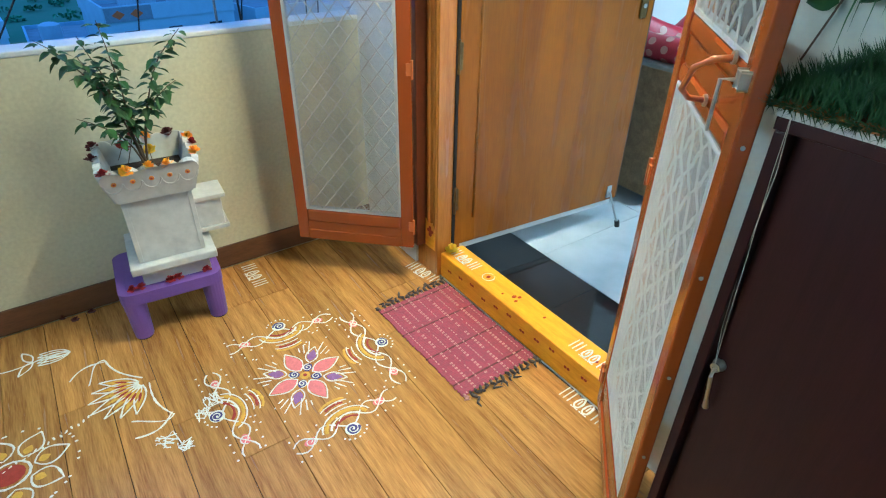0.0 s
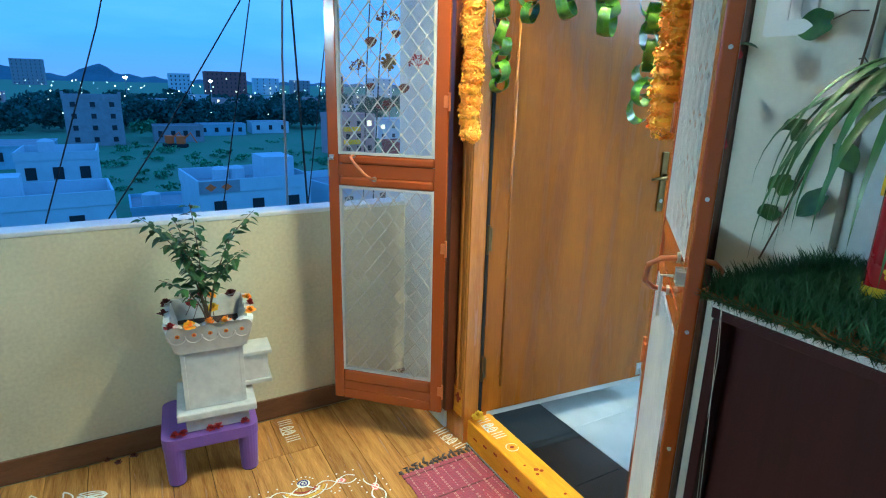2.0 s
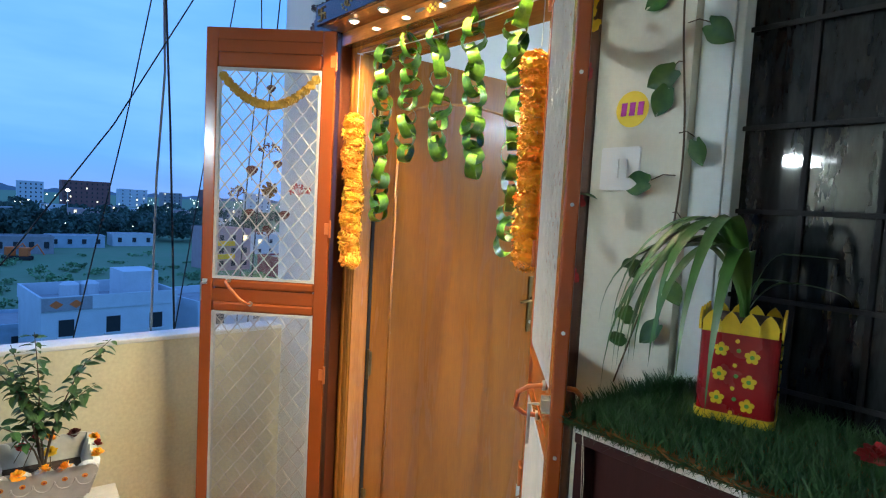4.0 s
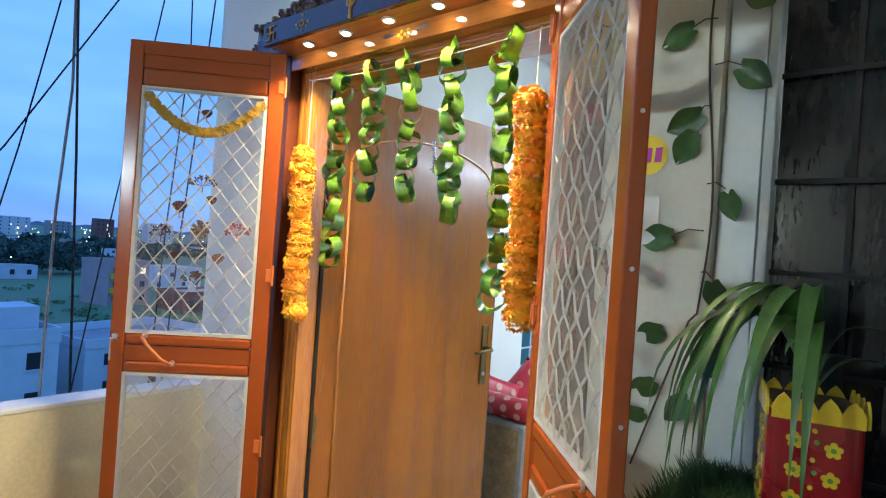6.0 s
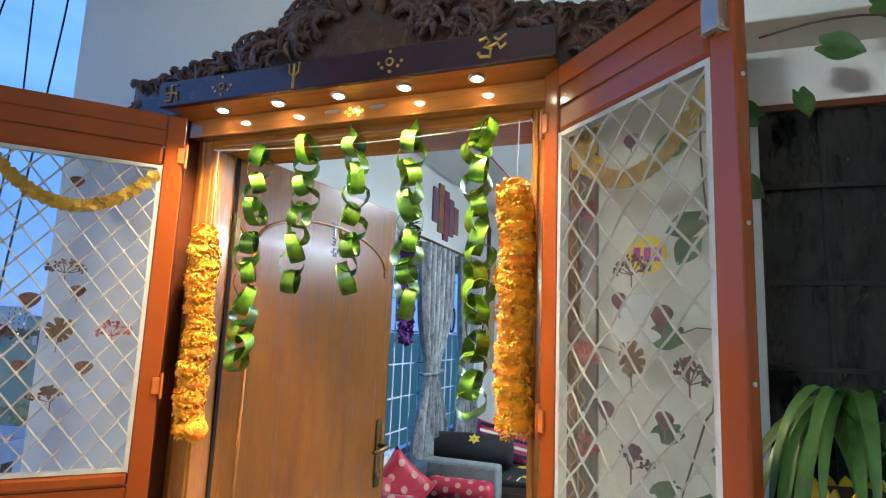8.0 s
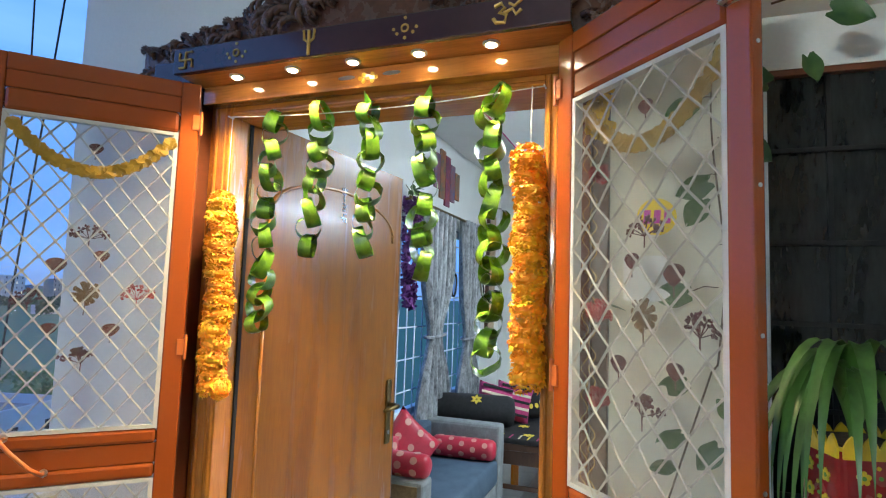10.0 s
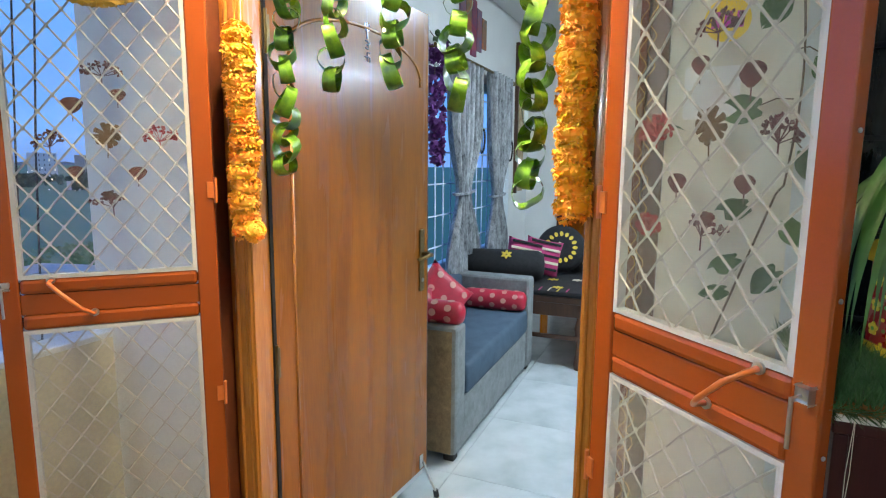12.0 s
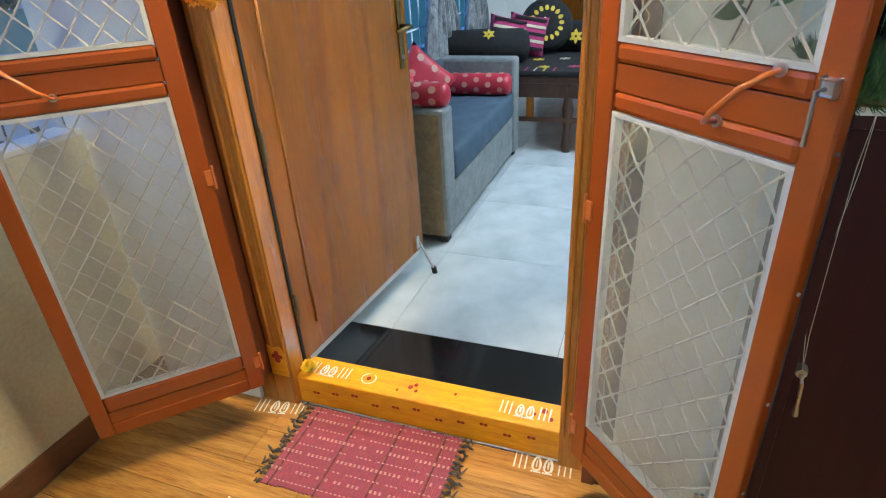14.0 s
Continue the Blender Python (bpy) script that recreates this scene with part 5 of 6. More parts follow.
def strap_leaf(az, rise, reach, drop, wide):
    """A long blade that climbs, arches over and hangs."""
    b = bmesh.new()
    n = 16
    rows = []
    c, s = math.cos(radians(az)), math.sin(radians(az))
    for i in range(n + 1):
        f = i / n
        if f < 0.45:
            r, z = reach * 0.40 * (f / 0.45) ** 1.3, rise * math.sin(f / 0.45 * math.pi / 2)
        else:
            g = (f - 0.45) / 0.55
            r, z = reach * (0.40 + 0.60 * math.sin(g * math.pi / 2)), rise - drop * g ** 1.8
        w = wide * (0.45 + 0.55 * math.sin(math.pi * min(1, f * 0.9 + 0.12))) * (1 - f ** 5)
        rows.append([b.verts.new((r * c - k * w * s, r * s + k * w * c, z + abs(k) * w * 0.45)) for k in (-1, 0, 1)])
    for p, q in zip(rows, rows[1:]):
        for k in range(2):
            b.faces.new((p[k], q[k], q[k + 1], p[k + 1]))
    return b


for k in range(15):
    az = 160 + rnd.uniform(-34, 26)
    part("blade", strap_leaf(az, rnd.uniform(0.12, 0.18), rnd.uniform(0.17, 0.28), rnd.uniform(0.14, 0.27), rnd.uniform(0.010, 0.015)), strap_green, strap, "", True)
for az, rise, reach, drop, wide in ((60, 0.10, 0.05, 0.0, 0.007), (-60, 0.07, 0.16, 0.03, 0.006), (-80, 0.12, 0.13, 0.0, 0.006), (-30, 0.07, 0.08, 0.0, 0.007), (20, 0.12, 0.05, 0.0, 0.008), (150, 0.10, 0.06, 0.03, 0.008)):
    part("blade", strap_leaf(az, rise, reach, drop, wide), strap_green, strap, "", True)
petals = tagged(part("red_petals", flower_head(0.03, 0.01, 9, red_petal, 99, 3), red_petal), "red paper petals on the artificial grass", "petals")
petals.location = (-0.20, -1.36, 1.272)
petals.scale = (1.4, 0.9, 0.8)

# ---- wall right of the door: sticker, switch, vine, window ----
sticker = thing("number_sticker", (-0.030, -0.817, 1.853), 0, "round yellow sticker with magenta bars on the wall", "sticker")
magenta = material("magenta_print", (0.62, 0.03, 0.42), 0.5)
sun_yellow = material("bright_yellow_print", (0.88, 0.66, 0.02), 0.5, vary=0.03)
part("disc", slab(oval(0, 0, 0.041, 0.041, 0, 36), 0.0015, wall_map(0, 0, 0)), sun_yellow, sticker)
for k in range(3):
    u = -0.021 + 0.021 * k
    part("bar", slab([(u - 0.007, -0.015), (u + 0.007, -0.015), (u + 0.009, 0.015), (u - 0.005, 0.015)], 0.001, wall_map(0, 0, -0.0016)), magenta, sticker)
switch = thing("switch_plate", (-0.030, -0.798, 1.717), 0, "white two-way switch plate on the wall", "switch")
sw_white = material("white_switch_plastic", (0.78, 0.78, 0.76), 0.35, vary=0.02)
part("plate", slab(rounded(0.050, 0.006), 0.006, wall_map(0, 0, 0)), sw_white, switch)
for k in range(2):
    part("rocker", slab([(-0.022 + 0.023 * k, -0.022), (-0.002 + 0.023 * k, -0.022), (-0.002 + 0.023 * k, 0.022), (-0.022 + 0.023 * k, 0.022)], 0.002, wall_map(0, 0, -0.0061)), sw_white, switch)

vine = thing("artificial_vine", (-0.03, -0.003, 0), label="artificial vine with dark variegated heart leaves on the wall", category="vine")
vpts = [(-0.008, -0.935 + 0.012 * math.sin(9 * f) - 0.0 * f, 2.26 - 1.0 * f + 0.0) for f in np.linspace(0, 0.72, 22)] + [(-0.012, -0.925 + 0.10 * f, 1.54 - 0.32 * f) for f in np.linspace(0.05, 1, 10)]
part("stem", tube(vpts, 0.0022, 6), stem_brown, vine)
part("stem", tube([(-0.128, -1.02 - 0.6 * f, 2.245 + 0.02 * math.sin(7 * f) - 0.0 * f) for f in np.linspace(0, 1, 16)], 0.0022, 6), stem_brown, vine)


def heart(b, m, s):
    """A heart-shaped leaf, tip along +x."""
    n = 9
    rows = []
    for i in range(n + 1):
        f = i / n
        w = s * 0.46 * (math.sin(math.pi * min(1.0, f * 0.93 + 0.10)) ** 0.65) * (1 - 0.35 * f)
        rows.append([b.verts.new(m @ Vector((s * f - (0.13 * s if k and i == 0 else 0), k * w, 0.10 * s * abs(k) - 0.12 * s * f * f))) for k in (-1, -0.5, 0, 0.5, 1)])
    for p, q in zip(rows, rows[1:]):
        for k in range(4):
            b.faces.new((p[k], q[k], q[k + 1], p[k + 1]))
    return b


rnd = random.Random(12)
for y, z, ang, s, x in ((-0.890, 2.095, 200, 0.060, -0.012), (-0.985, 2.005, -40, 0.060, -0.012), (-0.915, 1.925, 205, 0.062, -0.012), (-0.905, 1.885, 240, 0.058, -0.016), (-0.975, 1.770, -75, 0.048, -0.012),
                        (-0.875, 1.685, 185, 0.064, -0.012), (-0.958, 1.600, -75, 0.048, -0.012), (-0.870, 1.500, 200, 0.055, -0.012), (-0.860, 1.395, 215, 0.055, -0.012), (-0.845, 1.330, 200, 0.045, -0.012),
                        (-0.94, 1.47, -60, 0.05, -0.012), (-0.93, 1.375, 230, 0.055, -0.02), (-1.03, 2.13, 150, 0.065, -0.012),
                        (-1.120, 2.215, -20, 0.062, -0.13), (-1.20, 2.280, 10, 0.060, -0.13), (-1.33, 2.265, -15, 0.062, -0.13), (-1.10, 2.17, -70, 0.05, -0.03)):
    b = heart(bmesh.new(), wall_map(y, z, x) @ pose(0, 0, 0, 0, 0, ang) @ pose(0, 0, 0, rnd.uniform(-25, 25), rnd.uniform(-8, 15), 0), 1.12 * s)
    part("leaf", b, vine_green, vine, "", True)
for k, (y, z) in enumerate(((-0.89, 2.10), (-0.985, 2.01), (-0.91, 1.93), (-0.97, 1.78), (-0.88, 1.69), (-0.955, 1.61))):
    part("leaf_stalk", tube([(-0.009, -0.935, z + 0.01), (-0.011, (y - 0.935) / 2, z + 0.012), (-0.012, y, z)], 0.0013, 5), stem_brown, vine)

frame_white = material("white_window_frame", (0.66, 0.72, 0.74), 0.4, vary=0.05)
win = tagged(thing("window_1"), "black glass window with a dark grille beside the door", "window", "", "structure")
b = box(-0.004, 0.02, -1.02, -0.952, 0.9, 2.2995, 0.002)
part("side_board", b, frame_white, win)
part("frame", box(0.0, 0.09, -1.040, -1.021, 1.1, 2.18, 0.003), frame_white, win)
part("frame", box(0.022, 0.09, -2.4, -1.041, 2.165, 2.18, 0.002), alu_dark, win)
dark_glass = material("dark_window_glass", (0.012, 0.013, 0.014), 0.04, vary=0.0, bump=0.0, spec=0.5)
black_bar = material("black_iron_grille", (0.004, 0.004, 0.005), 0.75, vary=0.2, scale=30)
smoky = material("smoky_curtain_behind_glass", (0.026, 0.029, 0.031), 0.03, wear=0.2, vary=0.35, scale=14, grain=60, stretch=(1, 2.5, 0.6), bump=0.0, second=(0.006, 0.0065, 0.007))
part("pane", box(0.040, 0.046, -2.4, -1.041, 1.1, 2.165), smoky, win, "smoky black window pane")
for k in range(10):
    part("bar", box(0.030, 0.0395, -1.165 - 0.125 * k, -1.155 - 0.125 * k, 1.1, 2.165, 0.001), black_bar, win)
for z in (1.28, 1.455, 1.63, 1.80, 2.0):
    part("bar", box(0.024, 0.0295, -2.4, -1.041, z - 0.005, z + 0.005, 0.001), black_bar, win)

conduit = tagged(part("conduit", tube([(-0.02, -1.05, 2.6), (-0.02, -1.05, 2.44), (-0.022, -1.052, 2.40), (-0.022, -1.07, 2.37), (-0.022, -1.10, 2.365)], 0.010, 10), sw_white), "white plastic conduit on the wall", "conduit")
conduit.location = (-0.115, 0, 0)
tl = thing("tube_light", (-3.099, -0.19, 2.05), 0, "lit white tube light on the back wall", "tube light")
part("batten", box(0.0, 0.03, -0.22, 0.22, -0.02, 0.03, 0.004), sw_white, tl)
part("tube", tube([(0.05, -0.20, 0), (0.05, 0.20, 0)], 0.013, 12), glow("tube_glow", (0.95, 1.0, 0.95), 14.0), tl)

# red and yellow flowers on the architrave
gar = thing("flower_hanging", (-0.044, -0.696, 0), 0, "red and yellow cloth flowers with gold coils on the frame", "garland")
for z, mat, r in ((1.640, red_petal, 0.026), (1.455, red_petal, 0.026), (2.06, yellow_petal, 0.036), (2.11, yellow_petal, 0.034), (2.16, yellow_petal, 0.034), (1.95, red_petal, 0.024)):
    b = flower_head(r, 0.02, 9, mat, int(z * 100), 4)
    b.transform(pose(-0.006, 0, z, 0, -90, 0))
    part("cloth_flower", b, mat, gar)
b = bmesh.new()
leaf_bm(0.055, 0.03, b, pose(-0.01, -0.005, 1.655, 0, 0, -90))
part("cloth_leaf", b, vine_green, gar)
for y in (0.012, 0.028):
    part("gold_coil", tube([(-0.008 - 0.006 * math.cos(i * 1.1), y + 0.008 * math.sin(i * 1.1), 2.1 - 1.7 * i / 170) for i in range(171)], 0.0011, 4, caps=False), gold, gar)
# ---- living room ----
sofa_fabric = material("blue_grey_velvet", (0.058, 0.098, 0.145), 0.75, vary=0.15, scale=8, grain=200, bump=0.1)
sofa_side = material("grey_damask", (0.23, 0.245, 0.25), 0.7, vary=0.2, scale=16, grain=120, bump=0.2, second=(0.14, 0.15, 0.15))
sofa_end = material("brown_damask", (0.27, 0.19, 0.095), 0.7, vary=0.3, scale=22, grain=120, bump=0.2, second=(0.12, 0.082, 0.04))
satin_red = material("crimson_brocade", (0.48, 0.018, 0.045), 0.35, vary=0.15, scale=20, grain=200, bump=0.1)
brocade_gold = material("gold_brocade", (0.60, 0.30, 0.24), 0.4, vary=0.1)
sofa = thing("sofa", label="blue-grey upholstered sofa with box arms", category="sofa")
part("near_arm", box(1.335, 1.49, 0.262, RY - 0.02, 0.04, 0.745, 0.022), sofa_side, sofa)
part("arm_end", box(1.327, 1.3345, 0.285, RY - 0.03, 0.055, 0.725, 0.003), sofa_end, sofa, "brown damask arm end")
part("far_arm", box(2.82, 2.97, 0.252, RY - 0.02, 0.04, 0.735, 0.022), sofa_side, sofa)
part("base", box(1.491, 2.819, 0.270, RY - 0.02, 0.04, 0.32, 0.008), sofa_side, sofa)
part("seat", box(1.4915, 2.8185, 0.256, RY - 0.16, 0.321, 0.50, 0.03), sofa_fabric, sofa, "", True)
part("back", box(1.4915, 2.8185, RY - 0.16, RY - 0.02, 0.321, 0.735, 0.03), sofa_fabric, sofa)
for x in (1.39, 2.92):
    for y in (0.31, 0.85):
        part("foot", box(x - 0.03, x + 0.03, y - 0.03, y + 0.03, 0.0, 0.04, 0.003), rubber, sofa)


def dots_on(ob_parent, pts_normals, r, mat):
    for p, nrm in pts_normals:
        m = Matrix.Translation(p) @ Vector(nrm).to_track_quat("Z", "Y").to_matrix().to_4x4()
        part("gold_medallion", slab(oval(0, 0, r, r, 0, 12), 0.0015, m), mat, ob_parent)


def bolster(at, turn, length, r, label):
    t = thing("bolster", at, turn, label, "bolster", "crimson cushions")
    n = 24
    b = lathe([(0.02, -length / 2 - 0.012), (r * 0.72, -length / 2 - 0.006), (r * 0.96, -length / 2 + 0.012), (r, -length / 2 + 0.04), (r * 1.01, 0), (r, length / 2 - 0.04), (r * 0.96, length / 2 - 0.012), (r * 0.72, length / 2 + 0.006), (0.02, length / 2 + 0.012)], n)
    b.transform(pose(0, 0, r, 90, 0, 0))
    part("cover", b, satin_red, t, "", True)
    pts = []
    for i in range(5):
        for k in range(5):
            a = radians(-20 + 55 * k + 27 * (i % 2))
            y = -length / 2 + 0.06 + i * (length - 0.12) / 4
            nrm = (math.cos(a), 0, math.sin(a))
            pts.append((Vector((nrm[0] * r * 1.005, y, r + nrm[2] * r * 1.005)), nrm))
    dots_on(t, pts, 0.020, brocade_gold)
    return t


bolster((2.73, 0.50, 0.50), 4, 0.46, 0.075, "crimson bolster with gold medallions against the sofa arm")
bolster((1.43, 0.50, 0.738), 0, 0.46, 0.062, "crimson bolster with gold medallions lying on the sofa arm")


def cushion(name, m, size, thick, mat, label, group=""):
    """A plump square pillow with pinched corners, standing in its own xz plane."""
    t = thing(name, label=label, category="cushion", group=group)
    t.matrix_basis = m
    b = bmesh.new()
    n = 12
    for side in (-1, 1):
        g = [[b.verts.new(((u) * size / 2 * (1 - 0.10 * (1 - abs(v)) * abs(u) ** 2 * 0 - 0.09 * (1 - v * v) * (abs(u) > 0.99)), side * thick / 2 * max(0.0, (1 - u ** 4) * (1 - v ** 4)) ** 0.55, v * size / 2 * (1 - 0.09 * (1 - u * u) * (abs(v) > 0.99))))
              for v in np.linspace(-1, 1, n + 1)] for u in np.linspace(-1, 1, n + 1)]
        for i in range(n):
            for j in range(n):
                b.faces.new((g[i][j], g[i + 1][j], g[i + 1][j + 1], g[i][j + 1]))
    bmesh.ops.remove_doubles(b, verts=b.verts, dist=0.0005)
    part("cover", b, mat, t, "", True)
    return t


for m, s in ((pose(2.00, 0.64, 0.725, -16, 42, -52), 0.36), (pose(1.68, 0.72, 0.71, -14, 20, -30), 0.36)):
    c = cushion("cushion", m, s, 0.13, satin_red, "crimson satin cushion with gold medallions on the sofa", "crimson cushions")
    pts = []
    for u in (-0.6, 0.0, 0.6):
        for v in (-0.6, 0.0, 0.6):
            h = 0.065 * ((1 - u ** 4) * (1 - v ** 4)) ** 0.55
            pts.append((Vector((u * s / 2, -h - 0.001, v * s / 2)), (0.25 * u, -1, 0.25 * v)))
    dots_on(c, pts, 0.022, brocade_gold)

# window of the room: bars, sky-blue panes
bar_white = material("white_window_bar", (0.70, 0.75, 0.78), 0.4)
w2 = tagged(thing("window_2"), "white sliding window with bars behind grey curtains", "window", "", "structure")
for x0, x1, z0, z1 in ((2.35, 2.40, 0.75, 2.30), (4.50, 4.55, 0.75, 2.30), (2.40, 4.50, 0.75, 0.80), (2.40, 4.50, 2.25, 2.30), (3.42, 3.47, 0.80, 2.25)):
    part("frame", box(x0, x1, RY + 0.04, RY + 0.10, z0, z1, 0.003), bar_white, w2)
for k in range(13):
    x = 2.50 + 0.155 * k
    part("bar", tube([(x, RY + 0.02, 0.76), (x, RY + 0.02, 2.29)], 0.006, 8), bar_white, w2)
for k in range(6):
    part("bar", tube([(2.36, RY + 0.018, 0.95 + 0.24 * k), (4.54, RY + 0.018, 0.95 + 0.24 * k)], 0.006, 8), bar_white, w2)

curtain_mat = material("silver_grey_damask_curtain", (0.40, 0.42, 0.44), 0.40, vary=0.3, scale=20, grain=110, stretch=(1.6, 1, 0.35), bump=0.15, second=(0.025, 0.028, 0.034))


def curtain(x0, x1, z0, z1, tie):
    """A gathered curtain, drawn in at its tie-back."""
    t = thing("curtain", label="silver-grey patterned curtain tied back at the window", category="curtain", group="window curtains")
    b = bmesh.new()
    nu, nv = 64, 40
    c = (x0 + x1) / 2
    rows = []
    for j in range(nv + 1):
        z = z0 + (z1 - z0) * j / nv
        pinch = math.exp(-((z - tie) / 0.30) ** 2)
        spread = 1 - 0.62 * pinch
        depth = 0.045 * (1 - 0.4 * pinch)
        rows.append([b.verts.new((c - 0.05 * pinch + (x0 + (x1 - x0) * i / nu - c) * spread, RY - 0.085 + depth * math.sin(i * 2 * math.pi * 6.5 / nu + 0.4 * math.sin(z * 3)), z)) for i in range(nu + 1)])
    for p, q in zip(rows, rows[1:]):
        for i in range(nu):
            b.faces.new((p[i], p[i + 1], q[i + 1], q[i]))
    part("cloth", b, curtain_mat, t, "", True)
    part("tie_back", tube([(c - 0.05 + 0.14 * (x1 - x0) / 0.5 * math.cos(a), RY - 0.085 + 0.055 * math.sin(a), tie + 0.01 * math.cos(a)) for a in np.linspace(0, 2 * math.pi, 20)], 0.012, 6), curtain_mat, t)
    part("black_ring", tube([(x1 - 0.01 + 0.012 * math.sin(a), RY - 0.10 + 0.02 * math.cos(a), tie + 0.42 + 0.10 * math.sin(a)) for a in np.linspace(0, 2 * math.pi, 18)], 0.009, 6), rubber, t)


curtain(2.70, 3.40, 0.44, 2.37, 1.36)
curtain(3.64, 4.26, 0.50, 2.40, 1.30)
rod = tagged(part("curtain_rod", tube([(2.4, RY - 0.085, 2.39), (4.6, RY - 0.085, 2.39)], 0.012, 10), brass), "brass curtain rod over the window", "curtain rod")
for x in (2.47, 4.52):
    part("bracket", tube([(x, RY - 0.085, 2.39), (x, RY + 0.005, 2.39)], 0.008, 8), brass, rod)

purple = material("purple_cloth_flower", (0.17, 0.035, 0.24), 0.7, vary=0.3, scale=40, grain=120, piece=0.3)
pg = thing("flower_garland", (2.50, RY - 0.04, 2.45), 0, "hanging bunch of artificial purple flowers with green leaves", "garland")
part("cord", tube([(0, 0.045, 0.06), (0, 0, 0), (0, 0, -0.85)], 0.003, 6), stem_brown, pg)
PURPLES = []
for k in range(3):
    me = bpy.data.meshes.new("purple_flower")
    b = flower_head(0.034, 0.02, 6, purple, 60 + k, 2)
    b.to_mesh(me)
    b.free()
    me.materials.append(purple)
    PURPLES.append(me)
rnd = random.Random(15)
for k in range(170):
    f = rnd.random()
    a = rnd.uniform(0, 2 * math.pi)
    r = 0.085 * (1 - 0.45 * f)
    ob = new("purple_flower", PURPLES[k % 3])
    ob.parent = pg
    ob.matrix_basis = pose(r * math.cos(a), -0.02 + 0.6 * r * math.sin(a), -0.04 - 0.82 * f, rnd.uniform(-90, 90), rnd.uniform(-90, 90), rnd.uniform(0, 360))
b = bmesh.new()
for k in range(14):
    leaf_bm(0.09, 0.04, b, pose(rnd.uniform(-0.05, 0.05), -0.03, 0.0, rnd.uniform(-30, 30), rnd.uniform(-40, 30), rnd.uniform(180, 360)))
part("leaves", b, leaf_green, pg)

art = [material("painting_" + n, c, 0.5, vary=0.4, scale=9, grain=40, second=d) for n, c, d in (("blue", (0.05, 0.10, 0.22), (0.30, 0.08, 0.05)), ("orange", (0.40, 0.12, 0.03), (0.06, 0.12, 0.10)), ("red", (0.30, 0.04, 0.05), (0.10, 0.05, 0.12)))]
pic = thing("wall_art", label="five-panel colourful painting on the wall", category="painting")
for k, (x, z0, z1) in enumerate(((3.05, 2.60, 2.90), (3.18, 2.53, 2.96), (3.31, 2.48, 2.93), (3.44, 2.54, 2.88), (3.57, 2.58, 2.83))):
    part("panel", box(x, x + 0.12, RY - 0.018, RY - 0.001, z0, z1, 0.002), art[k % 3], pic)
hang = thing("wall_hanging", label="tall cream patterned wall hanging in a dark frame", category="wall hanging")
cream_print = material("cream_printed_cloth", (0.55, 0.47, 0.33), 0.7, vary=0.3, scale=18, grain=60, second=(0.28, 0.16, 0.06))
part("panel", box(4.75, 5.01, RY - 0.03, RY - 0.012, 1.30, 2.62, 0.003), cream_print, hang)
part("frame", box(4.71, 4.745, RY - 0.04, RY - 0.001, 1.28, 2.85, 0.003), teak_dark, hang)

# far partition with a doorway into a lit peach room
b = box(5.30, 5.42, 0.56, RY, 0.0, 3.06)
box(5.30, 5.42, -2.6, -0.75, 0.0, 3.06, bm=b)
box(5.30, 5.42, -0.75, 0.56, 2.62, 3.06, bm=b)
structure("room_partition", b, white_paint, "white partition with a doorway", "wall")
d2 = tagged(thing("door_2"), "dark wooden doorway frame to the next room", "door frame", "", "structure")
part("jamb", box(5.27, 5.43, 0.47, 0.56, 0.0, 2.62, 0.004), teak_dark, d2)
part("jamb", box(5.27, 5.43, -0.75, -0.66, 0.0, 2.62, 0.004), teak_dark, d2)
part("head", box(5.27, 5.43, -0.66, 0.47, 2.53, 2.62, 0.004), teak_dark, d2)
peach = material("peach_wall_paint", (0.70, 0.40, 0.27), 0.6, vary=0.06, scale=3)
structure("next_room_wall", box(6.9, 6.99, -2.6, RY, -0.15, 3.06), peach, "peach painted wall of the next room", "wall")
structure("next_room_side", box(5.43, 6.9, RY, 1.1, -0.15, 3.06), peach, "peach painted side wall of the next room", "wall")
structure("next_room_ceiling", box(5.31, 7.0, -2.6, 1.1, 3.065, 3.16), white_paint, "white ceiling of the next room", "ceiling")
bead_mat = material("brown_shell_bead", (0.42, 0.30, 0.24), 0.35, vary=0.3, scale=60, piece=0.3)
bc = thing("bead_curtain", (5.35, 0, 2.52), 0, "curtain of pale brown beads in the doorway", "curtain")
rnd = random.Random(41)
for k in range(22):
    y = 0.30 - 0.042 * k
    b = tube([(0, y, 0), (0, y, -1.35 - 0.12 * math.sin(k * 0.4))], 0.0016, 4)
    for j in range(30):
        lathe([(0.003, -0.012), (0.010, -0.004), (0.010, 0.004), (0.003, 0.012)], 6, b, (0, y, -0.30 - 0.038 * j - rnd.uniform(0, 0.01)))
    part("bead_string", b, bead_mat, bc)
shelf2 = thing("wooden_cabinet", (6.3, 0.25, 0), 0, "brown wooden cabinet in the next room", "cabinet")
part("body", box(-0.2, 0.2, -0.5, 0.45, 0.08, 1.0, 0.006), teak, shelf2)
part("top", box(-0.22, 0.22, -0.52, 0.47, 1.001, 1.03, 0.004), teak_dark, shelf2)
for s in (-1, 1):
    part("plinth", box(-0.18, 0.18, s * 0.4 - 0.04, s * 0.4 + 0.04, 0.0, 0.08), teak_dark, shelf2)

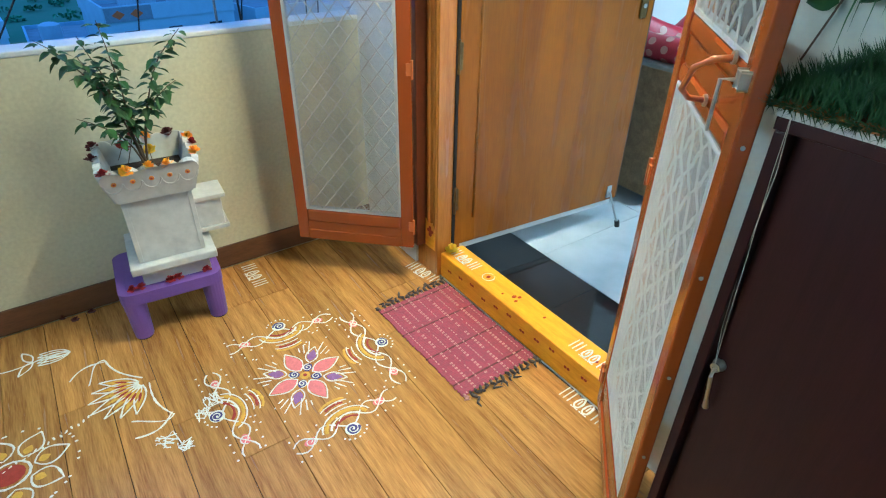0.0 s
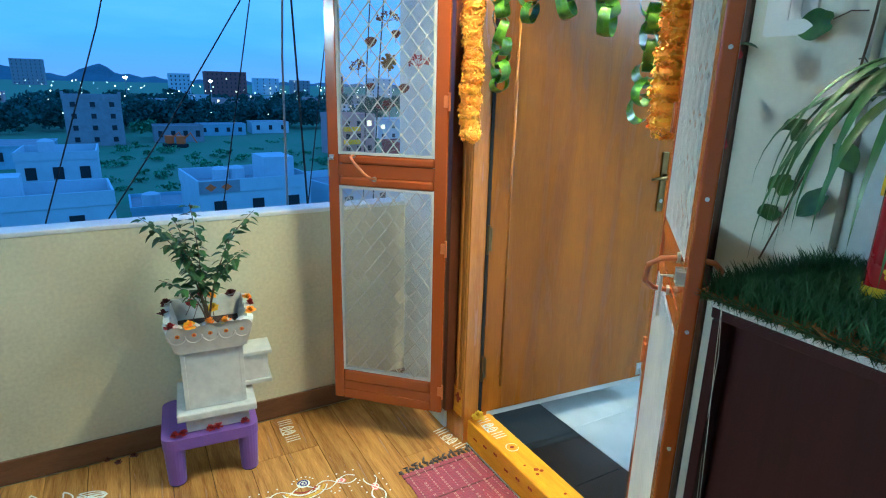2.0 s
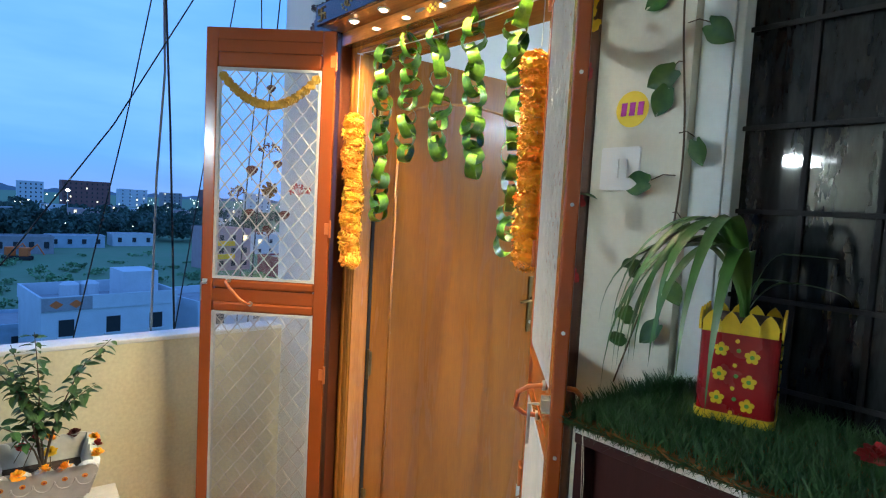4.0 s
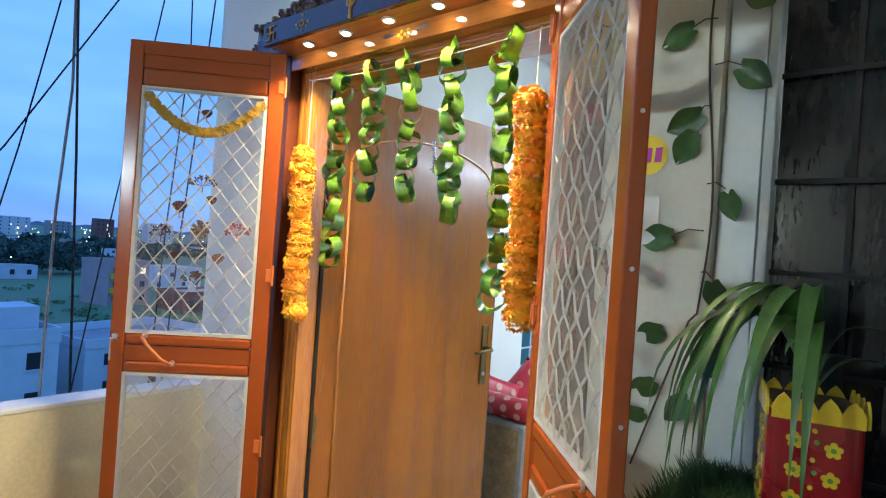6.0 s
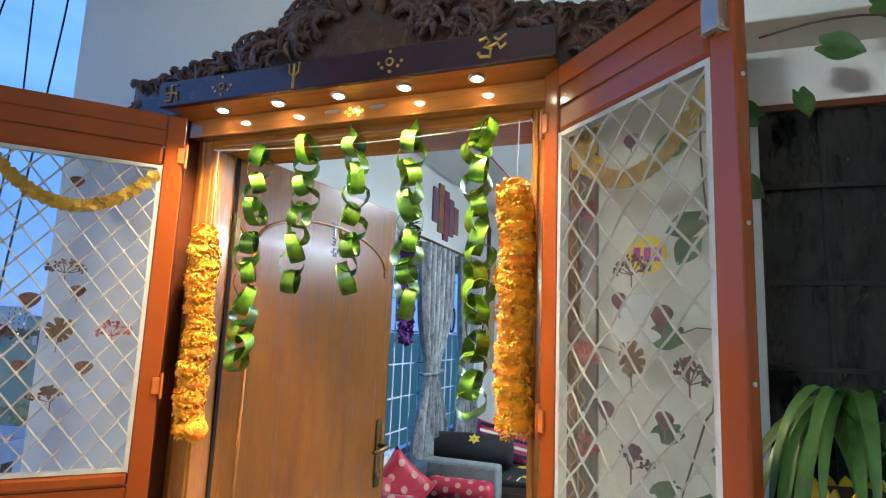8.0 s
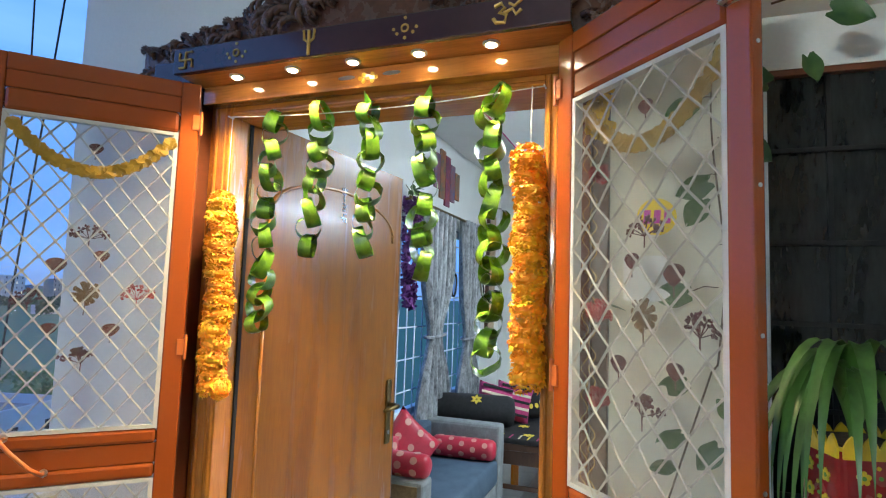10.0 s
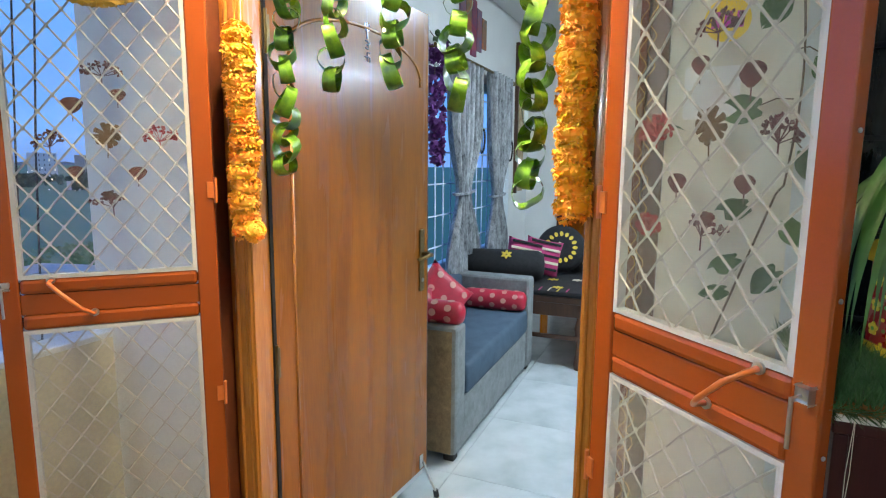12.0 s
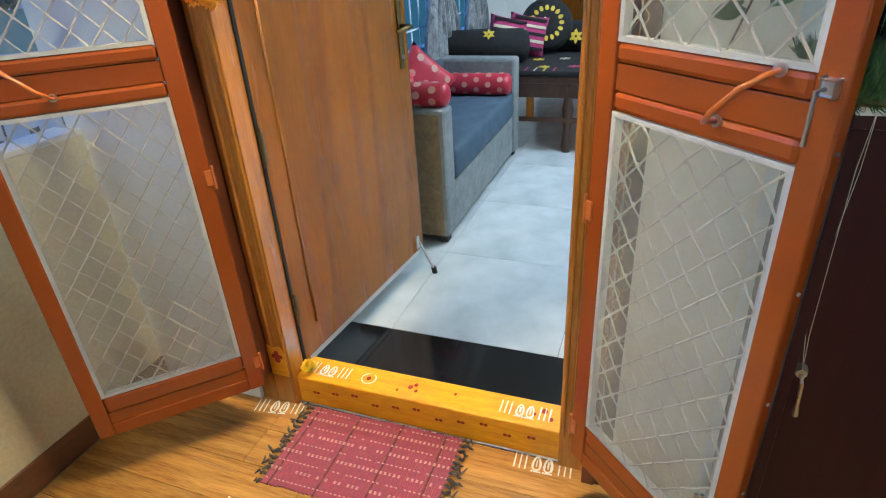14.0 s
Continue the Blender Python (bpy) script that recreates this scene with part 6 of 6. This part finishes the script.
# divan with black embroidered covers
black_cloth = material("black_embroidered_cotton", (0.010, 0.010, 0.012), 0.85, vary=0.2, scale=30, grain=200, bump=0.1)
yarn_yellow = material("yellow_yarn", (0.65, 0.48, 0.05), 0.8)
yarn_pink = material("magenta_yarn", (0.45, 0.04, 0.16), 0.8, vary=0.2, scale=40)
yarn_cream = material("cream_yarn", (0.65, 0.58, 0.42), 0.8)
divan = thing("divan", (-0.33, 0, 0.13), label="carved wooden divan with a thin mattress", category="divan")
part("platform", box(3.30, 4.70, -1.0, 0.78, 0.40, 0.455, 0.012), teak_dark, divan)
part("apron", box(3.34, 3.365, -0.95, 0.72, 0.29, 0.398, 0.004), teak_dark, divan)
for x in (3.38, 4.62):
    for y in (-0.1, 0.70, -0.9):
        part("leg", lathe([(0.035, -0.13), (0.042, -0.09), (0.026, 0.04), (0.045, 0.20), (0.030, 0.27), (0.045, 0.34), (0.045, 0.40)], 14, at=(x, y, 0)), teak_dark, divan, "", True)
for y in (0.18, 0.42):
    part("carved_panel", box(3.345, 3.36, y - 0.03, y + 0.03, 0.14, 0.29, 0.006), teak, divan)
part("stretcher", box(3.345, 3.365, -0.95, 0.72, 0.105, 0.14, 0.004), teak_dark, divan)
spread = thing("bedspread", (-0.33, 0, 0.13), 0, "black cotton bedspread with pink and yellow embroidery on the divan", "bedspread")
part("cloth", box(3.28, 4.68, -0.98, 0.76, 0.456, 0.495, 0.014), black_cloth, spread)


def flower_yarn(parent, m, s, mat):
    b = bmesh.new()
    for k in range(6):
        slab(petal(0, 0, 60 * k, 0.12 * s, s, 0.24 * s), 0.003, m, b)
    part("embroidered_flower", b, mat, parent)


for k, (x, y) in enumerate(((3.45, 0.10), (3.48, -0.12), (3.8, 0.0), (3.75, 0.2))):
    flower_yarn(spread, Matrix.Translation((x, y, 0.4952)), 0.05, (yarn_yellow, yarn_pink, yarn_cream, yarn_yellow)[k])
for k in range(7):
    y = 0.42 - 0.07 * k
    part("stripe", box(3.30, 3.42, y, y + 0.012, 0.4953, 0.4975), (yarn_pink, yarn_cream, yarn_yellow)[k % 3], spread)
roll = thing("bolster", (3.22, 0.60, 0.627), 12, "long black embroidered bolster on the divan", "bolster")
b = lathe([(0.03, -0.36), (0.10, -0.35), (0.125, -0.30), (0.13, 0.0), (0.125, 0.30), (0.10, 0.35), (0.03, 0.36)], 22)
b.transform(pose(0, 0, 0.13, 90, 0, 0))
part("cover", b, black_cloth, roll, "", True)
flower_yarn(roll, pose(-0.09, -0.05, 0.23, 0, -40, 0), 0.05, yarn_yellow)
for k in range(2):
    c = cushion("cushion", pose(3.42 + 0.10 * k, 0.46 - 0.14 * k, 0.795, -14, 12, -68), 0.32, 0.12, yarn_pink, "magenta, cream and black striped cushion on the divan", "striped cushions")
    for j in range(5):
        v = -0.11 + 0.055 * j
        part("stripe", box(-0.13, 0.13, -0.066, -0.058, v, v + 0.022, 0.002), (black_cloth, yarn_cream)[j % 2], c)
big = thing("bolster", (3.72, 0.20, 0.85), 0, "large round black cushion with a yellow embroidered ring", "cushion")
b = lathe([(0.05, -0.07), (0.18, -0.055), (0.215, 0.0), (0.18, 0.055), (0.05, 0.07)], 28)
b.transform(pose(0, 0, 0, 0, -70, 10))
part("cover", b, black_cloth, big, "", True)
ringm = pose(0, 0, 0, 0, -70, 10)
b = bmesh.new()
for k in range(16):
    a = 2 * math.pi * k / 16
    slab(oval(0.12 * math.cos(a), 0.12 * math.sin(a), 0.022, 0.016, math.degrees(a), 8), 0.004, ringm @ Matrix.Translation((0, 0, 0.061)), b)
part("yellow_ring", b, yarn_yellow, big, "yellow crochet ring")
part("white_centre", slab(petal(0, 0, 20, 0.0, 0.05, 0.02), 0.004, ringm @ Matrix.Translation((0, 0, 0.069))), yarn_cream, big)
b2 = thing("bolster", (3.86, -0.12, 0.627), 0, "black cylinder bolster with yellow flowers on the divan", "bolster")
b = lathe([(0.03, -0.30), (0.10, -0.29), (0.12, -0.26), (0.12, 0.26), (0.10, 0.29), (0.03, 0.30)], 22)
b.transform(pose(0, 0, 0.12, 90, 0, 0))
part("cover", b, black_cloth, b2, "", True)
flower_yarn(b2, pose(-0.122, 0.08, 0.13, 0, -90, 0), 0.06, yarn_yellow)

# ---- cables outside ----
cable_black = material("black_cable", (0.012, 0.013, 0.016), 0.6)
cable_grey = material("grey_cable", (0.30, 0.31, 0.33), 0.6)
for k, (knots, r, mat, lab) in enumerate((
        (((-0.88, 3.26), (-1.09, 2.23), (-1.23, 1.75), (-1.50, 0.99), (-1.95, -0.5)), 0.0030, cable_black, "thin black cable beyond the parapet"),
        (((-0.39, 3.26), (-0.534, 2.48), (-0.634, 1.90), (-0.817, 0.98), (-1.10, -0.5)), 0.0030, cable_black, "thin black cable beyond the parapet"),
        (((0.04, 3.26), (-0.345, 2.53), (-0.676, 1.89), (-1.02, 1.35), (-1.27, 0.99), (-2.2, -0.4)), 0.0032, cable_black, "slanting thin black cable beyond the parapet"),
        (((-0.50, 3.26), (-0.483, 2.49), (-0.474, 2.15), (-0.501, 1.67), (-0.512, 0.98), (-0.50, -0.5)), 0.0055, cable_grey, "thick grey cable hanging beyond the parapet"),
        (((-0.52, 3.26), (-0.480, 2.40), (-0.455, 1.91), (-0.420, 0.98), (-0.36, -0.5)), 0.0050, cable_black, "thick black cable hanging beyond the parapet"),
        (((-0.07, 3.26), (-0.180, 2.50), (-0.30, 1.75), (-0.410, 1.0), (-0.62, -0.5)), 0.0030, cable_black, "thin black cable beyond the parapet"),
        (((-0.06, 3.26), (-0.046, 2.75), (-0.034, 2.44), (-0.09, 1.60), (-0.12, 0.9), (-0.16, -0.5)), 0.0032, cable_black, "thin black cable beside the wall corner"),
        (((0.10, 3.26), (0.075, 2.80), (0.050, 2.45), (-0.02, 1.60), (-0.06, 0.9), (-0.10, -0.5)), 0.0036, cable_black, "thin black cable beside the wall corner"))):
    pts = [(x, 1.25 + 0.010 * (k % 4), z) for x, z in knots]
    tagged(part("cable", tube(pts, r, 7), mat), lab, "cable", "cables beyond the parapet")

# ---- town below ----
G = -15.0
town_ground = material("scrubby_field", (0.10, 0.21, 0.09), 0.95, vary=0.35, scale=0.06, grain=0.7, bump=0.0, second=(0.16, 0.22, 0.12))
b = bmesh.new()
bmesh.ops.create_grid(b, x_segments=2, y_segments=2, size=4500)
b.transform(Matrix.Translation((0, 0, G)))
structure("ground", b, town_ground, "scrubby green field and open ground of the town", "ground")
pale = material("pale_blue_house_paint", (0.58, 0.63, 0.66), 0.8, vary=0.08, scale=0.5, grain=8, bump=0.0)
greyc = material("raw_grey_concrete", (0.34, 0.34, 0.35), 0.9, vary=0.15, scale=0.6, grain=10, bump=0.0)
pinkw = material("faded_pink_house_paint", (0.46, 0.33, 0.32), 0.8, vary=0.08, scale=0.5, grain=8, bump=0.0)
redbrick = material("red_brown_facade", (0.22, 0.10, 0.09), 0.8, vary=0.1, scale=0.3, grain=5, bump=0.0)
roofsheet = material("blue_white_roof_sheet", (0.42, 0.52, 0.60), 0.5, vary=0.1, scale=0.8, grain=6, bump=0.0)
roof_dark = material("dull_red_roof", (0.22, 0.06, 0.07), 0.7, vary=0.2, scale=0.6)
dark_win = material("dark_window_opening", (0.02, 0.022, 0.028), 0.3)
tank_mat = material("pale_water_tank", (0.55, 0.58, 0.60), 0.6, vary=0.05)
orange_paint = material("orange_diamond_paint", (0.75, 0.16, 0.03), 0.7)


def house(x, y, w, d, z1, mat, label, cols=0, storeys=1, parapet=0.8, turn=0.0, name="house", lit=()):
    """A flat-roofed building whose near corner line starts at x, y; its own front faces -y."""
    t = thing(name, (x + -0.022 * y, y, G), turn, label, "building")
    h = z1 - G
    part("wall", box(0, w, 0, d, 0, h), mat, t)
    if parapet:
        b = box(-0.1, w + 0.1, -0.1, 0.1, h, h + parapet)
        box(-0.1, w + 0.1, d - 0.1, d + 0.1, h, h + parapet, bm=b)
        box(-0.1, 0.1, 0.1, d - 0.1, h, h + parapet, bm=b)
        box(w - 0.1, w + 0.1, 0.1, d - 0.1, h, h + parapet, bm=b)
        part("roof_parapet", b, mat, t)
    part("roof", box(0.1, w - 0.1, 0.1, d - 0.1, h, h + 0.06), greyc, t)
    sh = h / storeys
    for i in range(cols):
        for j in range(storeys):
            cx, z0 = (i + 0.5) * w / cols, j * sh + 0.35 * sh
            ww = part("window", box(cx - 0.55, cx + 0.55, -0.05, 0.02, z0, z0 + 0.42 * sh), window_glow if (i, j) in lit else dark_win, t)
            part("sill", box(cx - 0.7, cx + 0.7, -0.18, 0.0, z0 - 0.12, z0), mat, ww)
    return t


window_glow = glow("lit_window", (1.0, 0.78, 0.45), 1.6)


def tank(parent, x, y, z, r=0.7, h=1.5):
    part("water_tank", lathe([(r, 0), (r * 1.02, h * 0.5), (r, h * 0.9), (r * 0.6, h), (0.15, h * 1.05)], 16, at=(x, y, z)), tank_mat, parent)


g1 = house(-9.0, 167, 12.5, 12, -3.6, greyc, "unfinished grey four-storey concrete building", 3, 4, 1.0)
for x in (0.2, 12.3):
    part("column", box(x - 0.35, x + 0.35, -0.2, 0.5, 11.4, 13.2), greyc, g1)
h1 = house(5.6, 53.5, 10.5, 9, -8.4, pale, "pale blue flat-roofed house with orange diamonds on its parapet", 3, 2, 1.2, 5)
tank(h1, 2.6, 3.0, 6.66, 0.75, 1.9)
tank(h1, 4.2, 3.2, 6.66, 0.75, 1.9)
part("stair_room", box(6.6, 9.6, 2.0, 6.0, 6.66, 9.4), pale, h1)
for k in range(2):
    c = 1.0 + 1.4 * k
    part("orange_diamond", slab([(c - 0.5, 7.15), (c, 6.8), (c + 0.5, 7.15), (c, 7.5)], 0.06, Matrix(((1, 0, 0, 0), (0, 0, -1, -0.1), (0, 1, 0, 0), (0, 0, 0, 1)))), orange_paint, h1)
part("dark_band", box(0.0, 3.6, -0.14, -0.1, 6.62, 7.72), greyc, h1)
h2 = house(-10.5, 80, 8.2, 9, -8.0, pale, "pale blue two-storey house with a roof tank", 3, 2, 1.0)
tank(h2, 3.0, 3.0, 7.0, 0.9, 2.2)
h3 = house(-12.5, 53, 11.4, 7, -8.8, pale, "pale blue house with a low roof wall", 2, 2, 1.2, 4)
part("stair_room", box(2.0, 5.0, 2.0, 5.0, 6.2, 8.6), pale, h3)
h4 = house(0.3, 64, 6.5, 8, -11.6, roofsheet, "low house with a pale sheet roof", 2, 1, 0.4)
tank(h4, 2.0, 1.5, 3.4, 0.9, 1.6)
house(10.5, 172, 12.5, 8, -11.0, greyc, "low grey row of shops", 4, 1, 0.5)
house(24, 190, 14, 8, -11.8, roofsheet, "row of sheds with pale roofs", 4, 1, 0.3)
house(41, 195, 12, 8, -11.5, pale, "low pale roadside building", 3, 1, 0.3)
house(-26, 128, 16, 14, -11.0, roofsheet, "long shed with a blue-white roof", 3, 1, 0.2)
h5 = house(47, 128, 9, 10, -6.2, pinkw, "three-storey pink and cream house with balconies", 3, 3, 0.9, 12, lit=((2, 2),))
for j in range(2):
    part("balcony", box(0.3, 4.2, -1.2, 0.0, 3.0 * (j + 1) - 0.2, 3.0 * (j + 1) + 0.8), yellow_petal, h5)
h6 = house(55, 112, 12, 9, -11.0, roof_dark, "low building with a dull red roof", 3, 1, 0.5, 10)
tank(h6, 4.0, 3.0, 4.1, 0.8, 1.6)
h7 = house(19, 57, 14, 10, -9.8, pale, "pale flat-roofed house with a roof terrace", 3, 2, 0.9, 12)
house(26, 46, 12, 8, -9.2, pale, "pale grey neighbouring house", 3, 2, 0.9, 16)
house(70, 160, 16, 12, -9.5, pale, "pale two-storey roadside house", 4, 2, 0.8, 14, lit=((0, 1),))
house(90, 610, 38, 20, 9.0, redbrick, "long red-brown apartment block in the distance", 9, 6, 1.0, lit=((1, 2), (4, 4), (6, 1)))
house(57, 600, 18, 18, 6.0, pale, "pale apartment block in the distance", 5, 6, 1.0)
house(-140, 1390, 52, 40, 33, greyc, "tall grey block on the horizon", 7, 7, 0.0)
rnd = random.Random(61)
for k in range(15):
    x = 170 + 42 * k + rnd.uniform(-10, 10)
    y = 760 - 18 * k + rnd.uniform(-40, 40)
    house(x, y, rnd.uniform(16, 34), 16, rnd.uniform(2, 13), (pale, greyc, redbrick)[k % 3], "plain distant apartment block at dusk", 4, 5, 0.0, lit=((rnd.randrange(4), rnd.randrange(5)), (rnd.randrange(4), rnd.randrange(5))))
for k in range(14):
    x, y = rnd.uniform(-120, 260), rnd.uniform(290, 480)
    house(x, y, rnd.uniform(8, 18), 10, rnd.uniform(-11, -7), (pale, greyc, pinkw)[k % 3], "small plain house far off", 3, 2, 0.0, lit=((rnd.randrange(3), 1),))

hill_mat = material("blue_grey_hill", (0.12, 0.17, 0.20), 1.0, vary=0.15, scale=0.01, grain=0.05, bump=0.0)
hill = bmesh.new()
n = 120
front = []
for i in range(n + 1):
    x = -900 + 3400 * i / n
    h = 52 * math.exp(-((x + 70) / 72) ** 2) + 16 * math.exp(-((x - 40) / 190) ** 2) + 50 * math.exp(-((x + 450) / 160) ** 2) + 14 + 6 * math.sin(i * 1.7)
    front.append((hill.verts.new((x, 3000, G)), hill.verts.new((x, 3200, G + h)), hill.verts.new((x, 3500, G))))
for p, q in zip(front, front[1:]):
    hill.faces.new((p[0], q[0], q[1], p[1]))
    hill.faces.new((p[1], q[1], q[2], p[2]))
tagged(part("backdrop", hill, hill_mat), "blue-grey hills on the horizon", "hills", "", "structure")

# distance haze is mixed into this leaf colour: lighter and bluer
far_leaf = material("hazed_foliage", (0.085, 0.155, 0.12), 0.95, vary=0.4, scale=0.4, grain=3, bump=0.0)


def crown_quads(verts, faces, c, r, h, n, rnd, size):
    for _ in range(n):
        a, e, q = rnd.uniform(0, 6.283), rnd.uniform(-0.5, 1.0), rnd.uniform(0.55, 1.0)
        p = Vector((c[0] + r * q * math.cos(a) * math.sqrt(1 - 0.6 * e * e), c[1] + r * q * math.sin(a) * math.sqrt(1 - 0.6 * e * e), c[2] + h * 0.5 * e * q))
        u = Vector((rnd.gauss(0, 1), rnd.gauss(0, 1), rnd.gauss(0, 1))).normalized() * size * rnd.uniform(0.5, 1.2)
        v = u.cross(Vector((rnd.gauss(0, 1), rnd.gauss(0, 1), rnd.gauss(0, 1)))).normalized() * size * rnd.uniform(0.4, 0.9)
        j = len(verts)
        verts += [p - u, p - v, p + u, p + v]
        faces.append((j, j + 1, j + 2, j + 3))


def woods(name, label, spots, seed, mat):
    rnd = random.Random(seed)
    verts, faces = [], []
    for x0, y, r, h, n, s in spots:
        x = x0 + -0.022 * y
        for _ in range(5):
            crown_quads(verts, faces, (x + rnd.uniform(-0.6, 0.6) * r, y + rnd.uniform(-0.6, 0.6) * r, G + h * rnd.uniform(0.20, 0.68)), r * 0.6, h * 0.6, n // 5, rnd, s)
    ob = new(name, bpy.data.meshes.new(name))
    ob.data.from_pydata(verts, [], faces)
    ob.data.materials.append(mat)
    return tagged(ob, label, "trees", "", "stuff")


rnd = random.Random(71)
spots = [(rnd.uniform(-70, 90), rnd.uniform(205, 270), rnd.uniform(4, 8), rnd.uniform(7, 12), 260, 0.9) for _ in range(120)]
spots += [(rnd.uniform(-260, 520), rnd.uniform(300, 560), rnd.uniform(6, 12), rnd.uniform(6, 10), 120, 1.8) for _ in range(120)]
woods("far_woods", "dark belt of trees behind the field", spots, 1, far_leaf)
spots = [(rnd.uniform(-6, 75), rnd.uniform(76, 165), rnd.uniform(0.8, 2.6), rnd.uniform(0.5, 1.8), 60, 0.32) for _ in range(150)]
spots += [(13.5, 92, 3.0, 5.0, 420, 0.4), (9.0, 188, 4, 7, 200, 0.7), (34, 72, 3.5, 7.0, 600, 0.4), (40, 66, 3.0, 6.5, 500, 0.4), (29, 80, 3.0, 6.0, 400, 0.4), (-8, 74, 2.0, 5.0, 260, 0.35), (46, 88, 3.5, 6.5, 420, 0.45), (52, 70, 4, 7, 420, 0.45)]
shrub_leaf = material("field_shrub_foliage", (0.22, 0.42, 0.19), 0.95, vary=0.4, scale=0.6, grain=4, bump=0.0)
woods("field_shrubs", "green shrubs and small trees in the field", spots, 2, shrub_leaf)

for x, y, z, r, c in ((14.5, 420, 2.0, 1.6, (1.0, 0.95, 0.7)), (66, 430, 1.0, 1.6, (0.95, 1.0, 0.95))):
    t = thing("street_lamp", (x + -0.022 * y, y, G), 0, "lit flood lamp on a tall pole", "street lamp", "flood lamps")
    part("pole", tube([(0, 0, 0), (0, 0, z - G)], 0.25, 6), greyc, t)
    part("lamp_head", lathe([(0.3, -r * 0.5), (r, 0), (0.3, r * 0.5)], 8, at=(0, 0, z - G)), glow("flood_glow", c, 14.0), t)
rnd = random.Random(81)
lights_b = bmesh.new()
for k in range(170):
    y = rnd.uniform(180, 900)
    x = y * rnd.uniform(-0.22, 1.1)
    r = 0.00085 * y * rnd.uniform(0.5, 1.2)
    lathe([(r * 0.3, -r), (r, 0), (r * 0.3, r)], 6, lights_b, (x, y, G + rnd.uniform(4, 9) + 0.006 * (y - 180)))
tagged(part("town_lights", lights_b, glow("town_light", (1.0, 0.88, 0.62), 5.0)), "scattered lit lamps of the town at dusk", "town lights", "", "stuff")
for k, (x, y, a) in enumerate(((13.0, 160, 10), (15.5, 158, -20))):
    t = thing("excavator", (x + -0.022 * y, y, G), a, "parked orange excavator on the open ground", "excavator", "parked excavators")
    part("cab", box(-0.9, 0.9, -1.0, 1.0, 0.9, 2.9, 0.15), orange_paint, t)
    part("track", box(-1.5, 1.5, -1.1, -0.6, 0.0, 0.9, 0.2), rubber, t)
    part("track", box(-1.5, 1.5, 0.6, 1.1, 0.0, 0.9, 0.2), rubber, t)
    part("boom", tube([(0.6, 0, 2.0), (2.4, 0, 3.6), (3.8, 0, 1.2)], [0.25, 0.22, 0.15], 6), orange_paint, t)
# ---- floor pieces, last ----
def pieces(parent, name, rects, z0, z1, mat, bevel=0.0):
    """Flat pieces of few shapes that share meshes."""
    made = {}
    for x0, x1, y0, y1 in rects:
        w, d = round(x1 - x0, 3), round(y1 - y0, 3)
        if (w, d) not in made:
            b = box(-w / 2, w / 2, -d / 2, d / 2, z0, z1, bevel)
            me = bpy.data.meshes.new(name)
            b.to_mesh(me)
            b.free()
            me.materials.append(mat)
            made[(w, d)] = me
        ob = new(name, made[(w, d)])
        ob.parent = parent
        ob.location = ((x0 + x1) / 2, (y0 + y1) / 2, 0)


rects = []
rnd = random.Random(3)
PW, PL = 0.148, 1.22
n = 0
x = 0.012
while x > -3.1:
    y = PY - 0.013 - rnd.choice((0.3, 0.55, 0.8, 1.05))
    edges = [PY - 0.013]
    while y > -3.2:
        edges.append(y)
        y -= PL
    edges.append(-3.2)
    for a, c in zip(edges, edges[1:]):
        rects.append((max(x - PW, -3.1) + 0.0012, x - 0.0012, c + 0.0012, a - 0.0012))
    x -= PW
pieces(floor, "plank", rects, SLOT, 0.0, plank, 0.0012)

tiles = []
for y0, y1 in ((-0.66, -0.072), (-0.07, 0.52)):
    tiles.append((0.14, 0.528, y0, y1))
room_floor = bpy.data.objects["room_floor"]
pieces(room_floor, "black_tile", tiles, -0.006, 0.0, black_glass, 0.0008)
tiles = []
for i in range(9):
    for j in range(5):
        x0, y1 = 0.53 + 0.72 * i, 0.97 - 0.72 * j
        tiles.append((x0 + 0.0008, min(x0 + 0.72, 6.99) - 0.0008, max(y1 - 0.72, -2.59) + 0.0008, y1 - 0.0008))
pieces(room_floor, "marble_tile", tiles, -0.006, 0.0, marble, 0.0008)
